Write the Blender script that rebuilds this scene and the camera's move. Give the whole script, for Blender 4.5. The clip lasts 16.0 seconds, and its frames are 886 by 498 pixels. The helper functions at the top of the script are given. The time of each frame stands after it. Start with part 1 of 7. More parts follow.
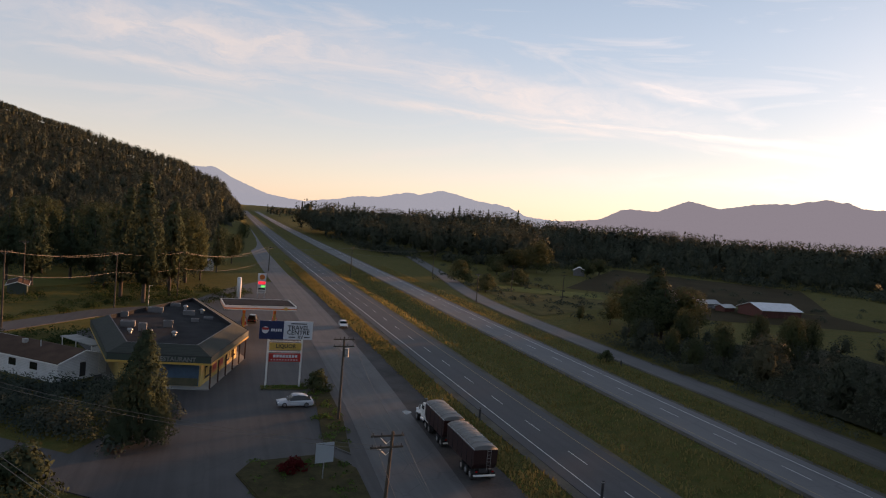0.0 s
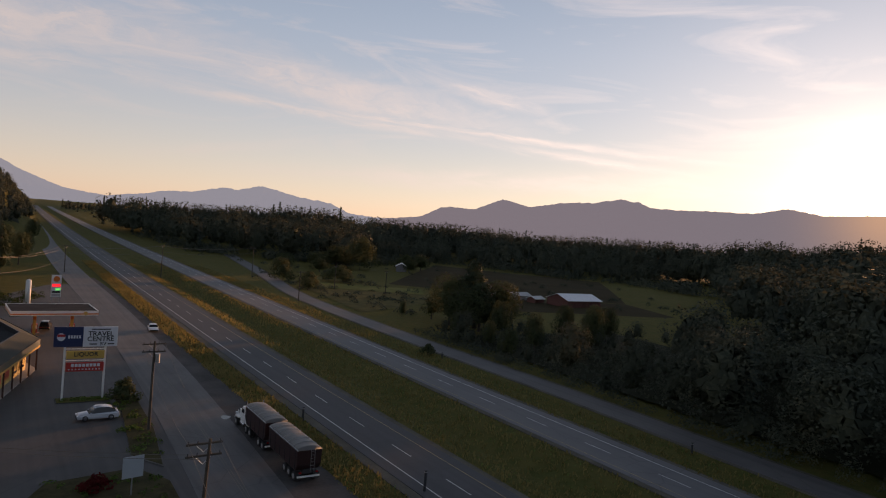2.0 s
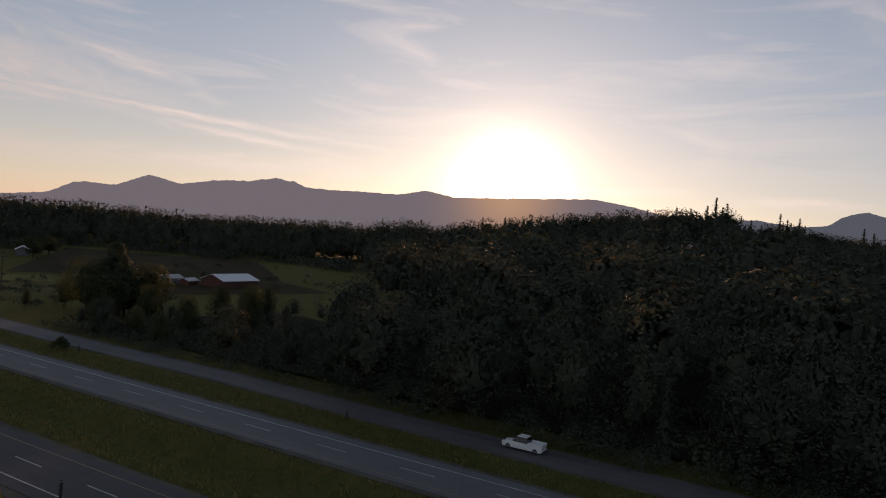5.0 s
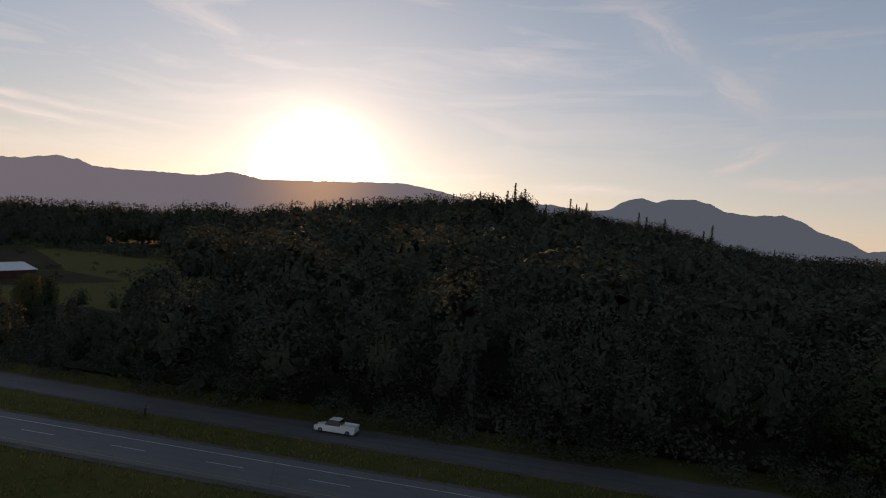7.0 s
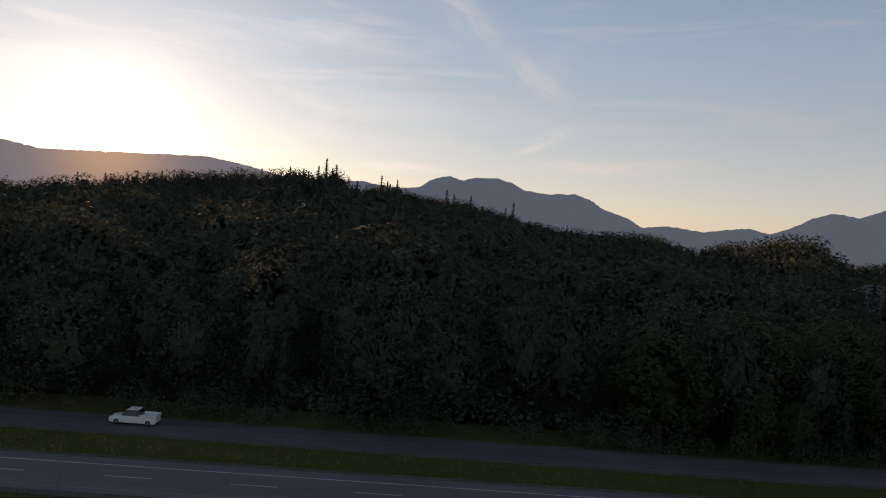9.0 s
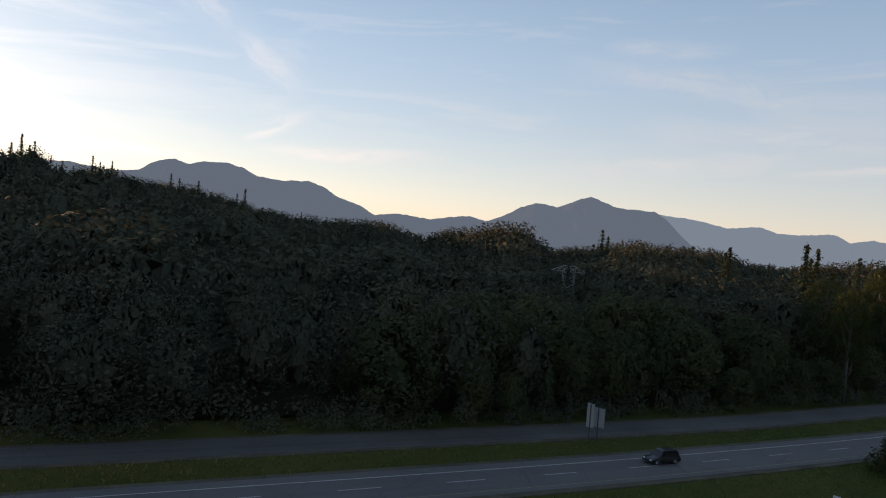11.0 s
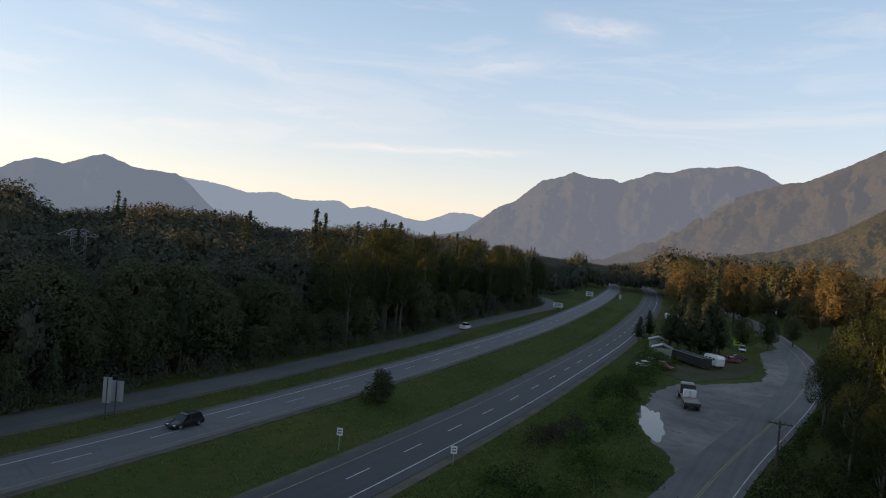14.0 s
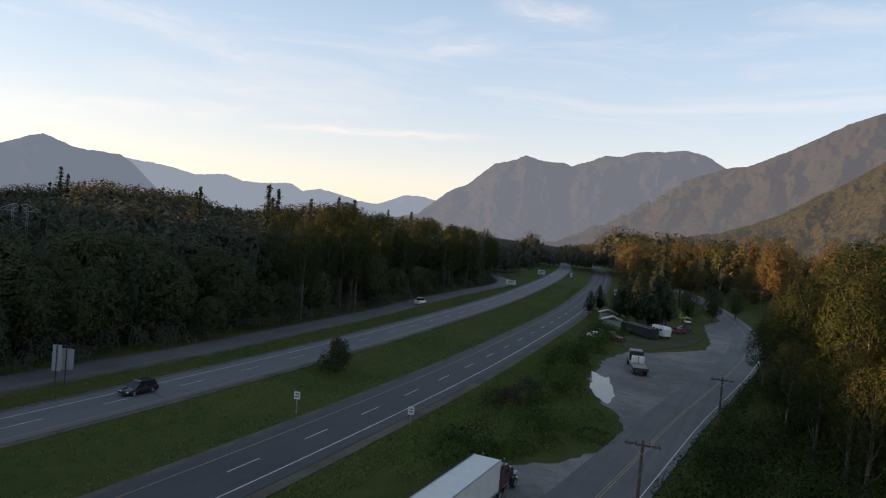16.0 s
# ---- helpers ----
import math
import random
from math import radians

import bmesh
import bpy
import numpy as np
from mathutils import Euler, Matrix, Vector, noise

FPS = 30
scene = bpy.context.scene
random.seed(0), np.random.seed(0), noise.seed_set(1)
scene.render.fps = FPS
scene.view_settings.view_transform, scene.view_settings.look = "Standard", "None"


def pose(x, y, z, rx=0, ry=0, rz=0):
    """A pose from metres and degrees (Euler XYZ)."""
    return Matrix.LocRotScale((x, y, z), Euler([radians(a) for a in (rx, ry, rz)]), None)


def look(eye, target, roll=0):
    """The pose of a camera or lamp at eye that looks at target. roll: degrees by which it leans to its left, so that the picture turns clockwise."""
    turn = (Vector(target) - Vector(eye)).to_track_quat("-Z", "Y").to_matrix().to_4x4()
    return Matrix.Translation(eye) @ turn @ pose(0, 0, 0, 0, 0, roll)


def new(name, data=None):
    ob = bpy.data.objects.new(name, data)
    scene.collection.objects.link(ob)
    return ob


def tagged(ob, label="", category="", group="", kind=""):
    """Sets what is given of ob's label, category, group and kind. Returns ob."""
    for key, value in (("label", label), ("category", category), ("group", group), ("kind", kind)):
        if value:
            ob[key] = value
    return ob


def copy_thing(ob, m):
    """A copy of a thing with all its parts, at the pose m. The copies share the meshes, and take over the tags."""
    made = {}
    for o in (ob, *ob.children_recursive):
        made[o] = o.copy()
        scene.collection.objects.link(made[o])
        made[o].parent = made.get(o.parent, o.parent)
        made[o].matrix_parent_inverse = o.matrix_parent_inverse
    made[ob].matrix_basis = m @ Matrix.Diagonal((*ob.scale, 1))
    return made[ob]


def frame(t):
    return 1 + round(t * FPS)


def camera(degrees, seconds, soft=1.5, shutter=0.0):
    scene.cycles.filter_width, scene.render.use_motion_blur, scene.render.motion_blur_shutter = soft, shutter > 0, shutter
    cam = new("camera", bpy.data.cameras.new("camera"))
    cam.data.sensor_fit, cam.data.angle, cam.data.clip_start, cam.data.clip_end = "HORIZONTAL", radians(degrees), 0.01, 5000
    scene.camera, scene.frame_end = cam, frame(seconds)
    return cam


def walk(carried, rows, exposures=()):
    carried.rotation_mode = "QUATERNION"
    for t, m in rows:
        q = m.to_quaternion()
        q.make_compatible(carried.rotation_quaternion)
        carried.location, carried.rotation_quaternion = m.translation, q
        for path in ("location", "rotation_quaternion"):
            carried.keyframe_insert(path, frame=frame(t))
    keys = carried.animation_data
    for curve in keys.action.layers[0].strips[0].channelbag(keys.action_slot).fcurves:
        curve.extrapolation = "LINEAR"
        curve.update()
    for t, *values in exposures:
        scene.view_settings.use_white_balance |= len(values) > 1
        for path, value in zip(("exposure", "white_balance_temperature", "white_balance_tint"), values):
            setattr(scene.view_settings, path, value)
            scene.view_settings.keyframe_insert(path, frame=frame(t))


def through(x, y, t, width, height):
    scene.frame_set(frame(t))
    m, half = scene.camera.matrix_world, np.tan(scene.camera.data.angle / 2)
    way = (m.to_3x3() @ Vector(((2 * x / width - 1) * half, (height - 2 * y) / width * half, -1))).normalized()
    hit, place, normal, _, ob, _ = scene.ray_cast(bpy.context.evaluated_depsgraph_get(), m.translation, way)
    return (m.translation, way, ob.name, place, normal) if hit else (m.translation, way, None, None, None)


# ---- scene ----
import itertools

# ---------------------------------------------------------------- camera
# seconds, eye x y z, yaw, pitch, roll (degrees); y runs along the highway, z is height over the road
PATH = [
    (0.0, 0.00, 0.00, 27.00, -18.31, -2.74, 4.76),
    (0.5, 0.00, 0.00, 27.00, -19.35, -2.67, 4.81),
    (1.0, 0.00, 0.00, 27.00, -22.17, -2.45, 4.87),
    (1.5, 0.00, 0.00, 27.00, -27.37, -2.07, 4.99),
    (2.0, 0.00, 0.00, 27.00, -32.76, -1.79, 4.87),
    (2.5, 0.00, 0.00, 27.00, -38.05, -1.56, 4.86),
    (3.0, 0.00, 0.00, 27.00, -43.92, -1.36, 4.72),
    (3.5, 0.00, 0.00, 27.00, -47.84, -1.32, 4.70),
    (4.0, 0.00, 0.00, 27.00, -52.03, -1.24, 4.75),
    (6.5, 0.00, 0.00, 27.00, -72.22, -1.27, 4.61),
    (7.0, 0.00, 0.00, 27.00, -75.98, -1.30, 4.57),
    (7.5, 0.00, 0.00, 27.00, -79.79, -1.37, 4.57),
    (8.0, 0.00, 0.00, 27.00, -83.63, -1.41, 4.54),
    (8.2, 0.00, 0.00, 27.00, -85.23, -1.51, 4.46),
    (10.3, 0.00, 0.00, 27.00, -104.10, -1.60, 4.68),
    (10.5, 0.00, 0.00, 27.00, -106.68, -1.36, 4.47),
    (11.0, 0.00, 0.00, 27.00, -112.99, -1.33, 4.57),
    (11.5, 0.00, 0.00, 27.00, -119.14, -1.30, 4.59),
    (12.0, 0.00, 0.00, 27.00, -125.36, -1.26, 4.62),
    (12.5, 0.00, 0.00, 27.00, -131.43, -1.25, 4.77),
    (13.0, 0.00, 0.00, 27.00, -137.94, -1.19, 4.86),
    (13.5, 0.00, 0.00, 27.00, -144.40, -1.15, 4.90),
    (14.0, 0.00, 0.00, 27.00, -150.90, -1.11, 4.98),
    (14.5, 0.00, 0.00, 26.90, -154.81, -1.20, 4.95),
    (15.0, 0.07, 0.12, 26.18, -154.82, -1.52, 4.94),
    (15.5, 0.06, 0.18, 25.43, -154.82, -1.84, 4.99),
    (16.0, -0.29, 1.01, 24.67, -154.85, -2.14, 4.99),
]


def aim(x, y, z, yaw, pitch, roll):
    a, b = radians(yaw), radians(pitch)
    ahead = Vector((-math.sin(a) * math.cos(b), math.cos(a) * math.cos(b), math.sin(b)))
    return look((x, y, z), Vector((x, y, z)) + ahead, roll)


# seconds, stops, kelvin, tint
EXPOSURES = [(0.0, 1.14, 7800, 25), (1.0, 1.02, 7850, 26), (2.5, 0.65, 8000, 28), (3.5, 0.48, 8000, 28), (6.5, 0.44, 7800, 26), (8.0, 0.48, 7700, 24), (10.0, 0.86, 7300, 20), (11.0, 1.1, 7200, 19), (12.5, 1.27, 7100, 18), (14.0, 1.48, 7300, 19), (16.0, 1.56, 7450, 20)]
cam = camera(64.82, 16.0, 1.1)
walk(cam, [(r[0], aim(*r[1:])) for r in PATH], EXPOSURES)

# ---------------------------------------------------------------- world and sun
SUN_AZ, SUN_EL = 65.5, 4.3  # degrees clockwise from +y, degrees up
SUN_DIR = Vector((math.sin(radians(SUN_AZ)) * math.cos(radians(SUN_EL)), math.cos(radians(SUN_AZ)) * math.cos(radians(SUN_EL)), math.sin(radians(SUN_EL))))


class Nodes:
    """Short calls for building node trees."""

    def __init__(self, tree):
        self.tree = tree
        tree.nodes.clear()

    def add(self, kind, inputs=None, **props):
        n = self.tree.nodes.new(kind)
        for k, v in props.items():
            setattr(n, k, v)
        for k, v in (inputs or {}).items():
            self.put(n.inputs[k], v)
        return n

    def put(self, socket, v):
        if isinstance(v, bpy.types.NodeSocket):
            self.tree.links.new(v, socket)
        else:
            socket.default_value = v

    def math(self, op, a, b=0.0, clamp=False):
        n = self.add("ShaderNodeMath", {0: a, 1: b}, operation=op, use_clamp=clamp)
        return n.outputs[0]

    def vmath(self, op, a, b=(0, 0, 0)):
        n = self.add("ShaderNodeVectorMath", {0: a, 1: b}, operation=op)
        return n.outputs["Value"] if op in ("DOT_PRODUCT", "LENGTH") else n.outputs["Vector"]

    def noise(self, vec, scale, detail=4.0, rough=0.5, distortion=0.0):
        return self.add("ShaderNodeTexNoise", {"Vector": vec, "Scale": scale, "Detail": detail, "Roughness": rough, "Distortion": distortion}).outputs["Fac"]

    def span(self, v, a, b, c=0.0, d=1.0):
        return self.add("ShaderNodeMapRange", {"Value": v, "From Min": a, "From Max": b, "To Min": c, "To Max": d}).outputs["Result"]

    def mix(self, fac, a, b, blend="MIX"):
        n = self.add("ShaderNodeMix", data_type="RGBA", blend_type=blend)
        self.put(n.inputs["Factor"], fac)
        self.put(n.inputs["A"], a)
        self.put(n.inputs["B"], b)
        return n.outputs["Result"]


def rgb(r, g, b):
    return (r, g, b, 1.0)


# streaks of thin cloud: bearing and rise in degrees of both ends, half width, density
CIRRUS = [(16, 11.5, -16, 12.3, 1.7, 0.8), (-6, 12.3, -40, 8.0, 1.2, 0.8), (16, 9.5, -14, 9.1, 0.6, 0.7), (-8, 9.0, -38, 7.1, 0.34, 0.9), (-18, 8.9, -55.5, 6.4, 0.26, 1.1), (-35, 7.1, -53, 5.4, 0.32, 0.9), (-31.5, 11.5, -40.5, 9.8, 0.5, 0.9),
          (-9, 3.7, -22, 5.9, 0.4, 0.35), (-18, 3.4, -60, 4.9, 0.7, 0.7), (-71, 4.3, -80, 4.9, 0.28, 0.8), (-83, 4.3, -93, 4.4, 0.36, 0.8), (-88.5, 19.2, -96, 13.5, 1.2, 0.34), (-95, 14.2, -101, 10.0, 1.1, 0.36)]
CIRRUS += [(-96.5, 6.4, -101.8, 8.5, 0.5, 0.9), (-98, 5.3, -112.5, 6.1, 0.55, 0.85), (-123, 14.0, -144.5, 11.0, 0.9, 0.4), (-125, 15.2, -134.5, 15.4, 0.6, 0.3), (-148.5, 13.1, -160, 14.9, 0.8, 0.36),
           (-139, 6.3, -158.5, 7.2, 0.34, 0.6), (-157.5, 17.4, -166.5, 16.7, 0.8, 0.5), (-120, 5.6, -142, 7.6, 0.8, 0.4), (-128, 9.2, -150, 8.2, 1.0, 0.35)]


def build_world():
    world = bpy.data.worlds.new("sky")
    scene.world = world
    world.use_nodes = True
    n = Nodes(world.node_tree)
    sky = n.add("ShaderNodeTexSky", sky_type="NISHITA", sun_disc=False, sun_elevation=radians(SUN_EL), sun_rotation=radians(SUN_AZ),
                altitude=50.0, air_density=1.0, dust_density=0.15, ozone_density=2.5)
    way = n.add("ShaderNodeTexCoord").outputs["Generated"]
    way = n.vmath("NORMALIZE", way)
    parts = n.add("ShaderNodeSeparateXYZ", {0: way})
    up = n.math("MAXIMUM", parts.outputs[2], 0.0)
    low_dir = Vector((SUN_DIR.x, SUN_DIR.y, SUN_DIR.z - 0.008)).normalized()
    toward = n.math("MAXIMUM", n.vmath("DOT_PRODUCT", way, tuple(low_dir)), 0.0)
    # clear sky, and the milky veil of thin high cloud that whitens it towards the horizon
    grey = n.add("ShaderNodeRGBToBW", {0: sky.outputs[0]}).outputs[0]
    clear = n.mix(0.45, sky.outputs[0], grey)
    low = n.math("POWER", 2.718, n.math("MULTIPLY", up, -7.0))
    veil = n.mix(low, rgb(0.58, 1.17, 1.85), rgb(1.8, 1.64, 1.45))
    veil = n.vmath("SCALE", veil)
    veil.node.inputs["Scale"].default_value = 1.0
    n.put(veil.node.inputs["Scale"], n.span(up, 0.25, 0.8, 1.0, 0.35))
    base = n.vmath("ADD", n.vmath("MULTIPLY", clear, (0.6, 0.6, 0.6)), veil)
    # cirrus: a faint torn layer, and the streaks and puffs that stand out of it
    turn = n.math("MULTIPLY", n.math("ARCTAN2", parts.outputs[1], parts.outputs[0]), 57.29578)
    lift = n.math("MULTIPLY", n.math("ARCSINE", parts.outputs[2]), 57.29578)
    flat = n.add("ShaderNodeCombineXYZ", {0: n.math("MULTIPLY", turn, 0.055), 1: n.math("MULTIPLY", lift, 0.34), 2: 1.7}).outputs[0]
    cloud = n.math("MULTIPLY", n.span(n.noise(flat, 1.0, 6.0, 0.6, 0.9), 0.5, 0.8), 0.42)
    cloud = n.math("MULTIPLY", cloud, n.math("MULTIPLY", n.span(lift, 3.0, 9.0), n.span(turn, 25.0, 65.0, 1.0, 1.9)))
    ruffle = n.add("ShaderNodeCombineXYZ", {0: n.math("MULTIPLY", turn, 0.16), 1: n.math("MULTIPLY", lift, 0.4), 2: 8.0}).outputs[0]
    ruffle = n.math("SUBTRACT", n.noise(ruffle, 1.0, 5.0, 0.6), 0.5)
    for k, (a0, e0, a1, e1, wide, dense) in enumerate(CIRRUS):
        long = math.hypot(a1 - a0, e1 - e0)
        u = ((a1 - a0) / long, (e1 - e0) / long)
        da, de = n.math("SUBTRACT", turn, a0 + 90.0), n.math("SUBTRACT", lift, e0)
        along = n.math("ADD", n.math("MULTIPLY", da, u[0]), n.math("MULTIPLY", de, u[1]))
        across = n.math("SUBTRACT", n.math("MULTIPLY", de, u[0]), n.math("MULTIPLY", da, u[1]))
        across = n.math("ADD", across, n.math("MULTIPLY", ruffle, 2.2 * wide + 0.3))
        body = n.math("POWER", 2.718, n.math("MULTIPLY", n.math("MULTIPLY", across, across), -1.0 / wide ** 2))
        ends = n.math("MULTIPLY", n.span(along, -0.1 * long, 0.3 * long), n.span(along, 1.08 * long, 0.62 * long))
        thread = n.add("ShaderNodeCombineXYZ", {0: n.math("MULTIPLY", along, 0.2), 1: n.math("MULTIPLY", across, 0.9 / wide ** 0.5), 2: 3.3 * k}).outputs[0]
        thread = n.span(n.noise(thread, 1.0, 5.0, 0.62, 0.5), 0.3, 0.62, 0.1, 1.0)
        one = n.math("MULTIPLY", n.math("MULTIPLY", body, ends), n.math("MULTIPLY", thread, dense))
        cloud = n.math("MAXIMUM", cloud, one)
    lit = n.math("ADD", 1.0, n.math("MULTIPLY", n.math("POWER", toward, 6.0), 0.9))
    white = n.vmath("SCALE", n.add("ShaderNodeCombineXYZ", {0: 3.05, 1: 3.0, 2: 2.95}).outputs[0])
    n.put(white.node.inputs["Scale"], lit)
    base = n.mix(n.math("MULTIPLY", cloud, 0.8, True), base, white)
    # light scattered round the low sun by haze
    glow = n.math("ADD", n.math("MULTIPLY", n.math("POWER", toward, 1150.0), 70.0), n.math("MULTIPLY", n.math("POWER", toward, 260.0), 4.5))
    glow = n.math("ADD", glow, n.math("MULTIPLY", n.math("POWER", toward, 24.0), 1.3))
    halo = n.add("ShaderNodeCombineXYZ", {0: glow, 1: n.math("MULTIPLY", glow, 0.86), 2: n.math("MULTIPLY", glow, 0.62)}).outputs[0]
    total = n.vmath("ADD", base, halo)
    bg = n.add("ShaderNodeBackground", {"Color": total, "Strength": 0.12})
    n.add("ShaderNodeOutputWorld", {"Surface": bg.outputs[0]})


build_world()
sun_data = bpy.data.lights.new("sun", "SUN")
sun_data.energy, sun_data.angle, sun_data.color = 3.4, radians(0.5), (1.0, 0.57, 0.29)
sun = new("sun", sun_data)
sun.rotation_euler = (-SUN_DIR).to_track_quat("-Z", "Y").to_euler()


# ---------------------------------------------------------------- materials
def material(name, paint):
    m = bpy.data.materials.new(name)
    m.use_nodes = True
    n = Nodes(m.node_tree)
    shader = paint(n)
    n.add("ShaderNodeOutputMaterial", {"Surface": shader})
    return m


def principled(n, colour, rough=0.6, metal=0.0, normal=None, **more):
    ins = {"Base Color": colour, "Roughness": rough, "Metallic": metal}
    if normal is not None:
        ins["Normal"] = normal
    ins.update(more)
    return n.add("ShaderNodeBsdfPrincipled", ins).outputs[0]


def bump(n, height, strength=0.3, distance=0.05):
    return n.add("ShaderNodeBump", {"Height": height, "Strength": strength, "Distance": distance}).outputs[0]


def place(n):
    return n.add("ShaderNodeNewGeometry").outputs["Position"]


def worn(name, dark, light, scale=0.6, fine=12.0, rough=0.7, metal=0.0, relief=0.2, shine=0.5):
    """A surface whose colour wanders between two tones at two scales."""
    def paint(n):
        p = place(n)
        big, small = n.noise(p, scale, 4.0), n.noise(p, fine, 5.0, 0.6)
        f = n.math("ADD", n.math("MULTIPLY", n.span(big, 0.3, 0.7), 0.6), n.math("MULTIPLY", n.span(small, 0.3, 0.7), 0.4))
        r = n.span(small, 0.2, 0.8, rough - 0.08, rough + 0.08)
        return principled(n, n.mix(f, rgb(*dark), rgb(*light)), r, metal, bump(n, small, relief), **{"Specular IOR Level": shine})
    return material(name, paint)


def asphalt(name, dark, light, stripe=0.0):
    def paint(n):
        p = place(n)
        grit = n.noise(p, 9.0, 6.0, 0.7)
        patch = n.noise(p, 0.09, 5.0, 0.6)
        long = n.add("ShaderNodeVectorMath", {0: p, 1: (1.1, 0.012, 1.0)}, operation="MULTIPLY").outputs[0]
        track = n.noise(long, 1.0, 3.0, 0.5)
        crack = n.add("ShaderNodeTexVoronoi", {"Vector": p, "Scale": 0.16}, feature="DISTANCE_TO_EDGE").outputs["Distance"]
        f = n.math("ADD", n.math("MULTIPLY", n.span(patch, 0.3, 0.7), 0.45), n.math("MULTIPLY", n.span(track, 0.3, 0.7), 0.35))
        f = n.math("ADD", f, n.math("MULTIPLY", n.span(grit, 0.3, 0.7), 0.2))
        c = n.mix(f, rgb(*dark), rgb(*light))
        c = n.mix(n.math("MULTIPLY", n.span(crack, 0.0, 0.012, 1.0, 0.0), 0.35), c, rgb(0.02, 0.02, 0.022))
        return principled(n, c, n.span(grit, 0.2, 0.8, 0.62, 0.84), 0.0, bump(n, grit, 0.25, 0.02))
    return material(name, paint)


def grass(name):
    def paint(n):
        p = place(n)
        blade, tuft, sweep = n.noise(p, 3.2, 6.0, 0.75), n.noise(p, 0.45, 5.0, 0.65), n.noise(p, 0.035, 4.0, 0.5)
        c = n.mix(n.span(sweep, 0.35, 0.68), rgb(0.044, 0.070, 0.018), rgb(0.082, 0.090, 0.029))
        c = n.mix(n.math("MULTIPLY", n.span(tuft, 0.45, 0.8), 0.7), c, rgb(0.105, 0.100, 0.034))
        c = n.mix(n.math("MULTIPLY", n.span(blade, 0.5, 0.8), 0.25), c, rgb(0.030, 0.054, 0.012))
        # by the store the grass is drier, its gold partly low sun in the colour
        north = n.add("ShaderNodeSeparateXYZ", {0: p}).outputs[1]
        dry = n.math("MULTIPLY", n.span(north, -40.0, 70.0), n.span(tuft, 0.3, 0.62, 0.25, 0.85))
        c = n.mix(dry, c, rgb(0.130, 0.105, 0.034))
        h = n.math("ADD", n.math("MULTIPLY", blade, 0.6), tuft)
        return principled(n, c, 0.9, 0.0, bump(n, h, 0.9, 0.35), **{"Specular IOR Level": 0.04})
    return material(name, paint)


def foliage(name, dark, light, tip, islands=False, through=0.35):
    """Leaves: tones drift from tree to tree and a little from spray to spray, and some light comes through."""
    def paint(n):
        geo = n.add("ShaderNodeNewGeometry")
        leaf = geo.outputs["Random Per Island"]
        stand, clump = n.noise(geo.outputs["Position"], 0.11, 2.0), n.noise(geo.outputs["Position"], 0.6, 3.0)
        who = n.span(stand, 0.3, 0.7) if islands else n.add("ShaderNodeObjectInfo").outputs["Random"]
        f = n.math("ADD", n.math("MULTIPLY", who, 0.55), n.math("MULTIPLY", n.span(clump, 0.3, 0.7), 0.3))
        f = n.math("ADD", f, n.math("MULTIPLY", leaf, 0.15))
        c = n.mix(f, rgb(*dark), rgb(*light))
        c = n.mix(n.math("MULTIPLY", n.span(stand, 0.5, 0.72), 0.45), c, rgb(*tip))
        rough = n.noise(geo.outputs["Position"], 1.8, 4.0, 0.65)
        c = n.mix(n.span(rough, 0.35, 0.6, 0.2, 0.0), c, rgb(*[0.5 * v for v in dark]))
        body = principled(n, c, 0.85, **{"Specular IOR Level": 0.06})
        back = n.add("ShaderNodeBsdfTranslucent", {"Color": n.mix(0.5, c, rgb(*tip))}).outputs[0]
        return n.add("ShaderNodeMixShader", {0: through, 1: body, 2: back}).outputs[0]
    return material(name, paint)


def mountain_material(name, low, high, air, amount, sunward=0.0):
    """Far forest and rock, hazed by emission that is brightest towards the low sun."""
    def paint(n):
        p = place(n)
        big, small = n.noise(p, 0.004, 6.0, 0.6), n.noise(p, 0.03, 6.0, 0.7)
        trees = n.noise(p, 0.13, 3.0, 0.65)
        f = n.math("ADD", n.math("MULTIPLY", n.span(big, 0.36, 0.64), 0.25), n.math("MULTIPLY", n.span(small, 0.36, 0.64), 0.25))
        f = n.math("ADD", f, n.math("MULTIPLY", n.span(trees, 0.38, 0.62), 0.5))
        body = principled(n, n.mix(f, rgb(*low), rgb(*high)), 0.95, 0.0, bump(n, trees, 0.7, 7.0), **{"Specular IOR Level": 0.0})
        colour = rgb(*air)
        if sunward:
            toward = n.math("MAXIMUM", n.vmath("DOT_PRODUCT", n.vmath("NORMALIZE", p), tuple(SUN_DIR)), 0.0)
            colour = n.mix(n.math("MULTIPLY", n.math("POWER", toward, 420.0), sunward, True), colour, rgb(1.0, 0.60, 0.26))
        # the glow of the air is painted onto the slopes as flat emission
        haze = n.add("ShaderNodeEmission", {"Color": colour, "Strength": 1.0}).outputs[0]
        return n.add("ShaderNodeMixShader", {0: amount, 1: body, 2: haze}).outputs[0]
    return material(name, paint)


ASPHALT = asphalt("asphalt_highway", (0.023, 0.024, 0.029), (0.052, 0.053, 0.060))
ASPHALT_PALE = asphalt("asphalt_pale", (0.080, 0.081, 0.087), (0.140, 0.138, 0.142))
ASPHALT_OLD = asphalt("asphalt_old", (0.044, 0.043, 0.046), (0.132, 0.126, 0.124))
ASPHALT_LOT = asphalt("asphalt_lot", (0.017, 0.016, 0.018), (0.078, 0.072, 0.070))


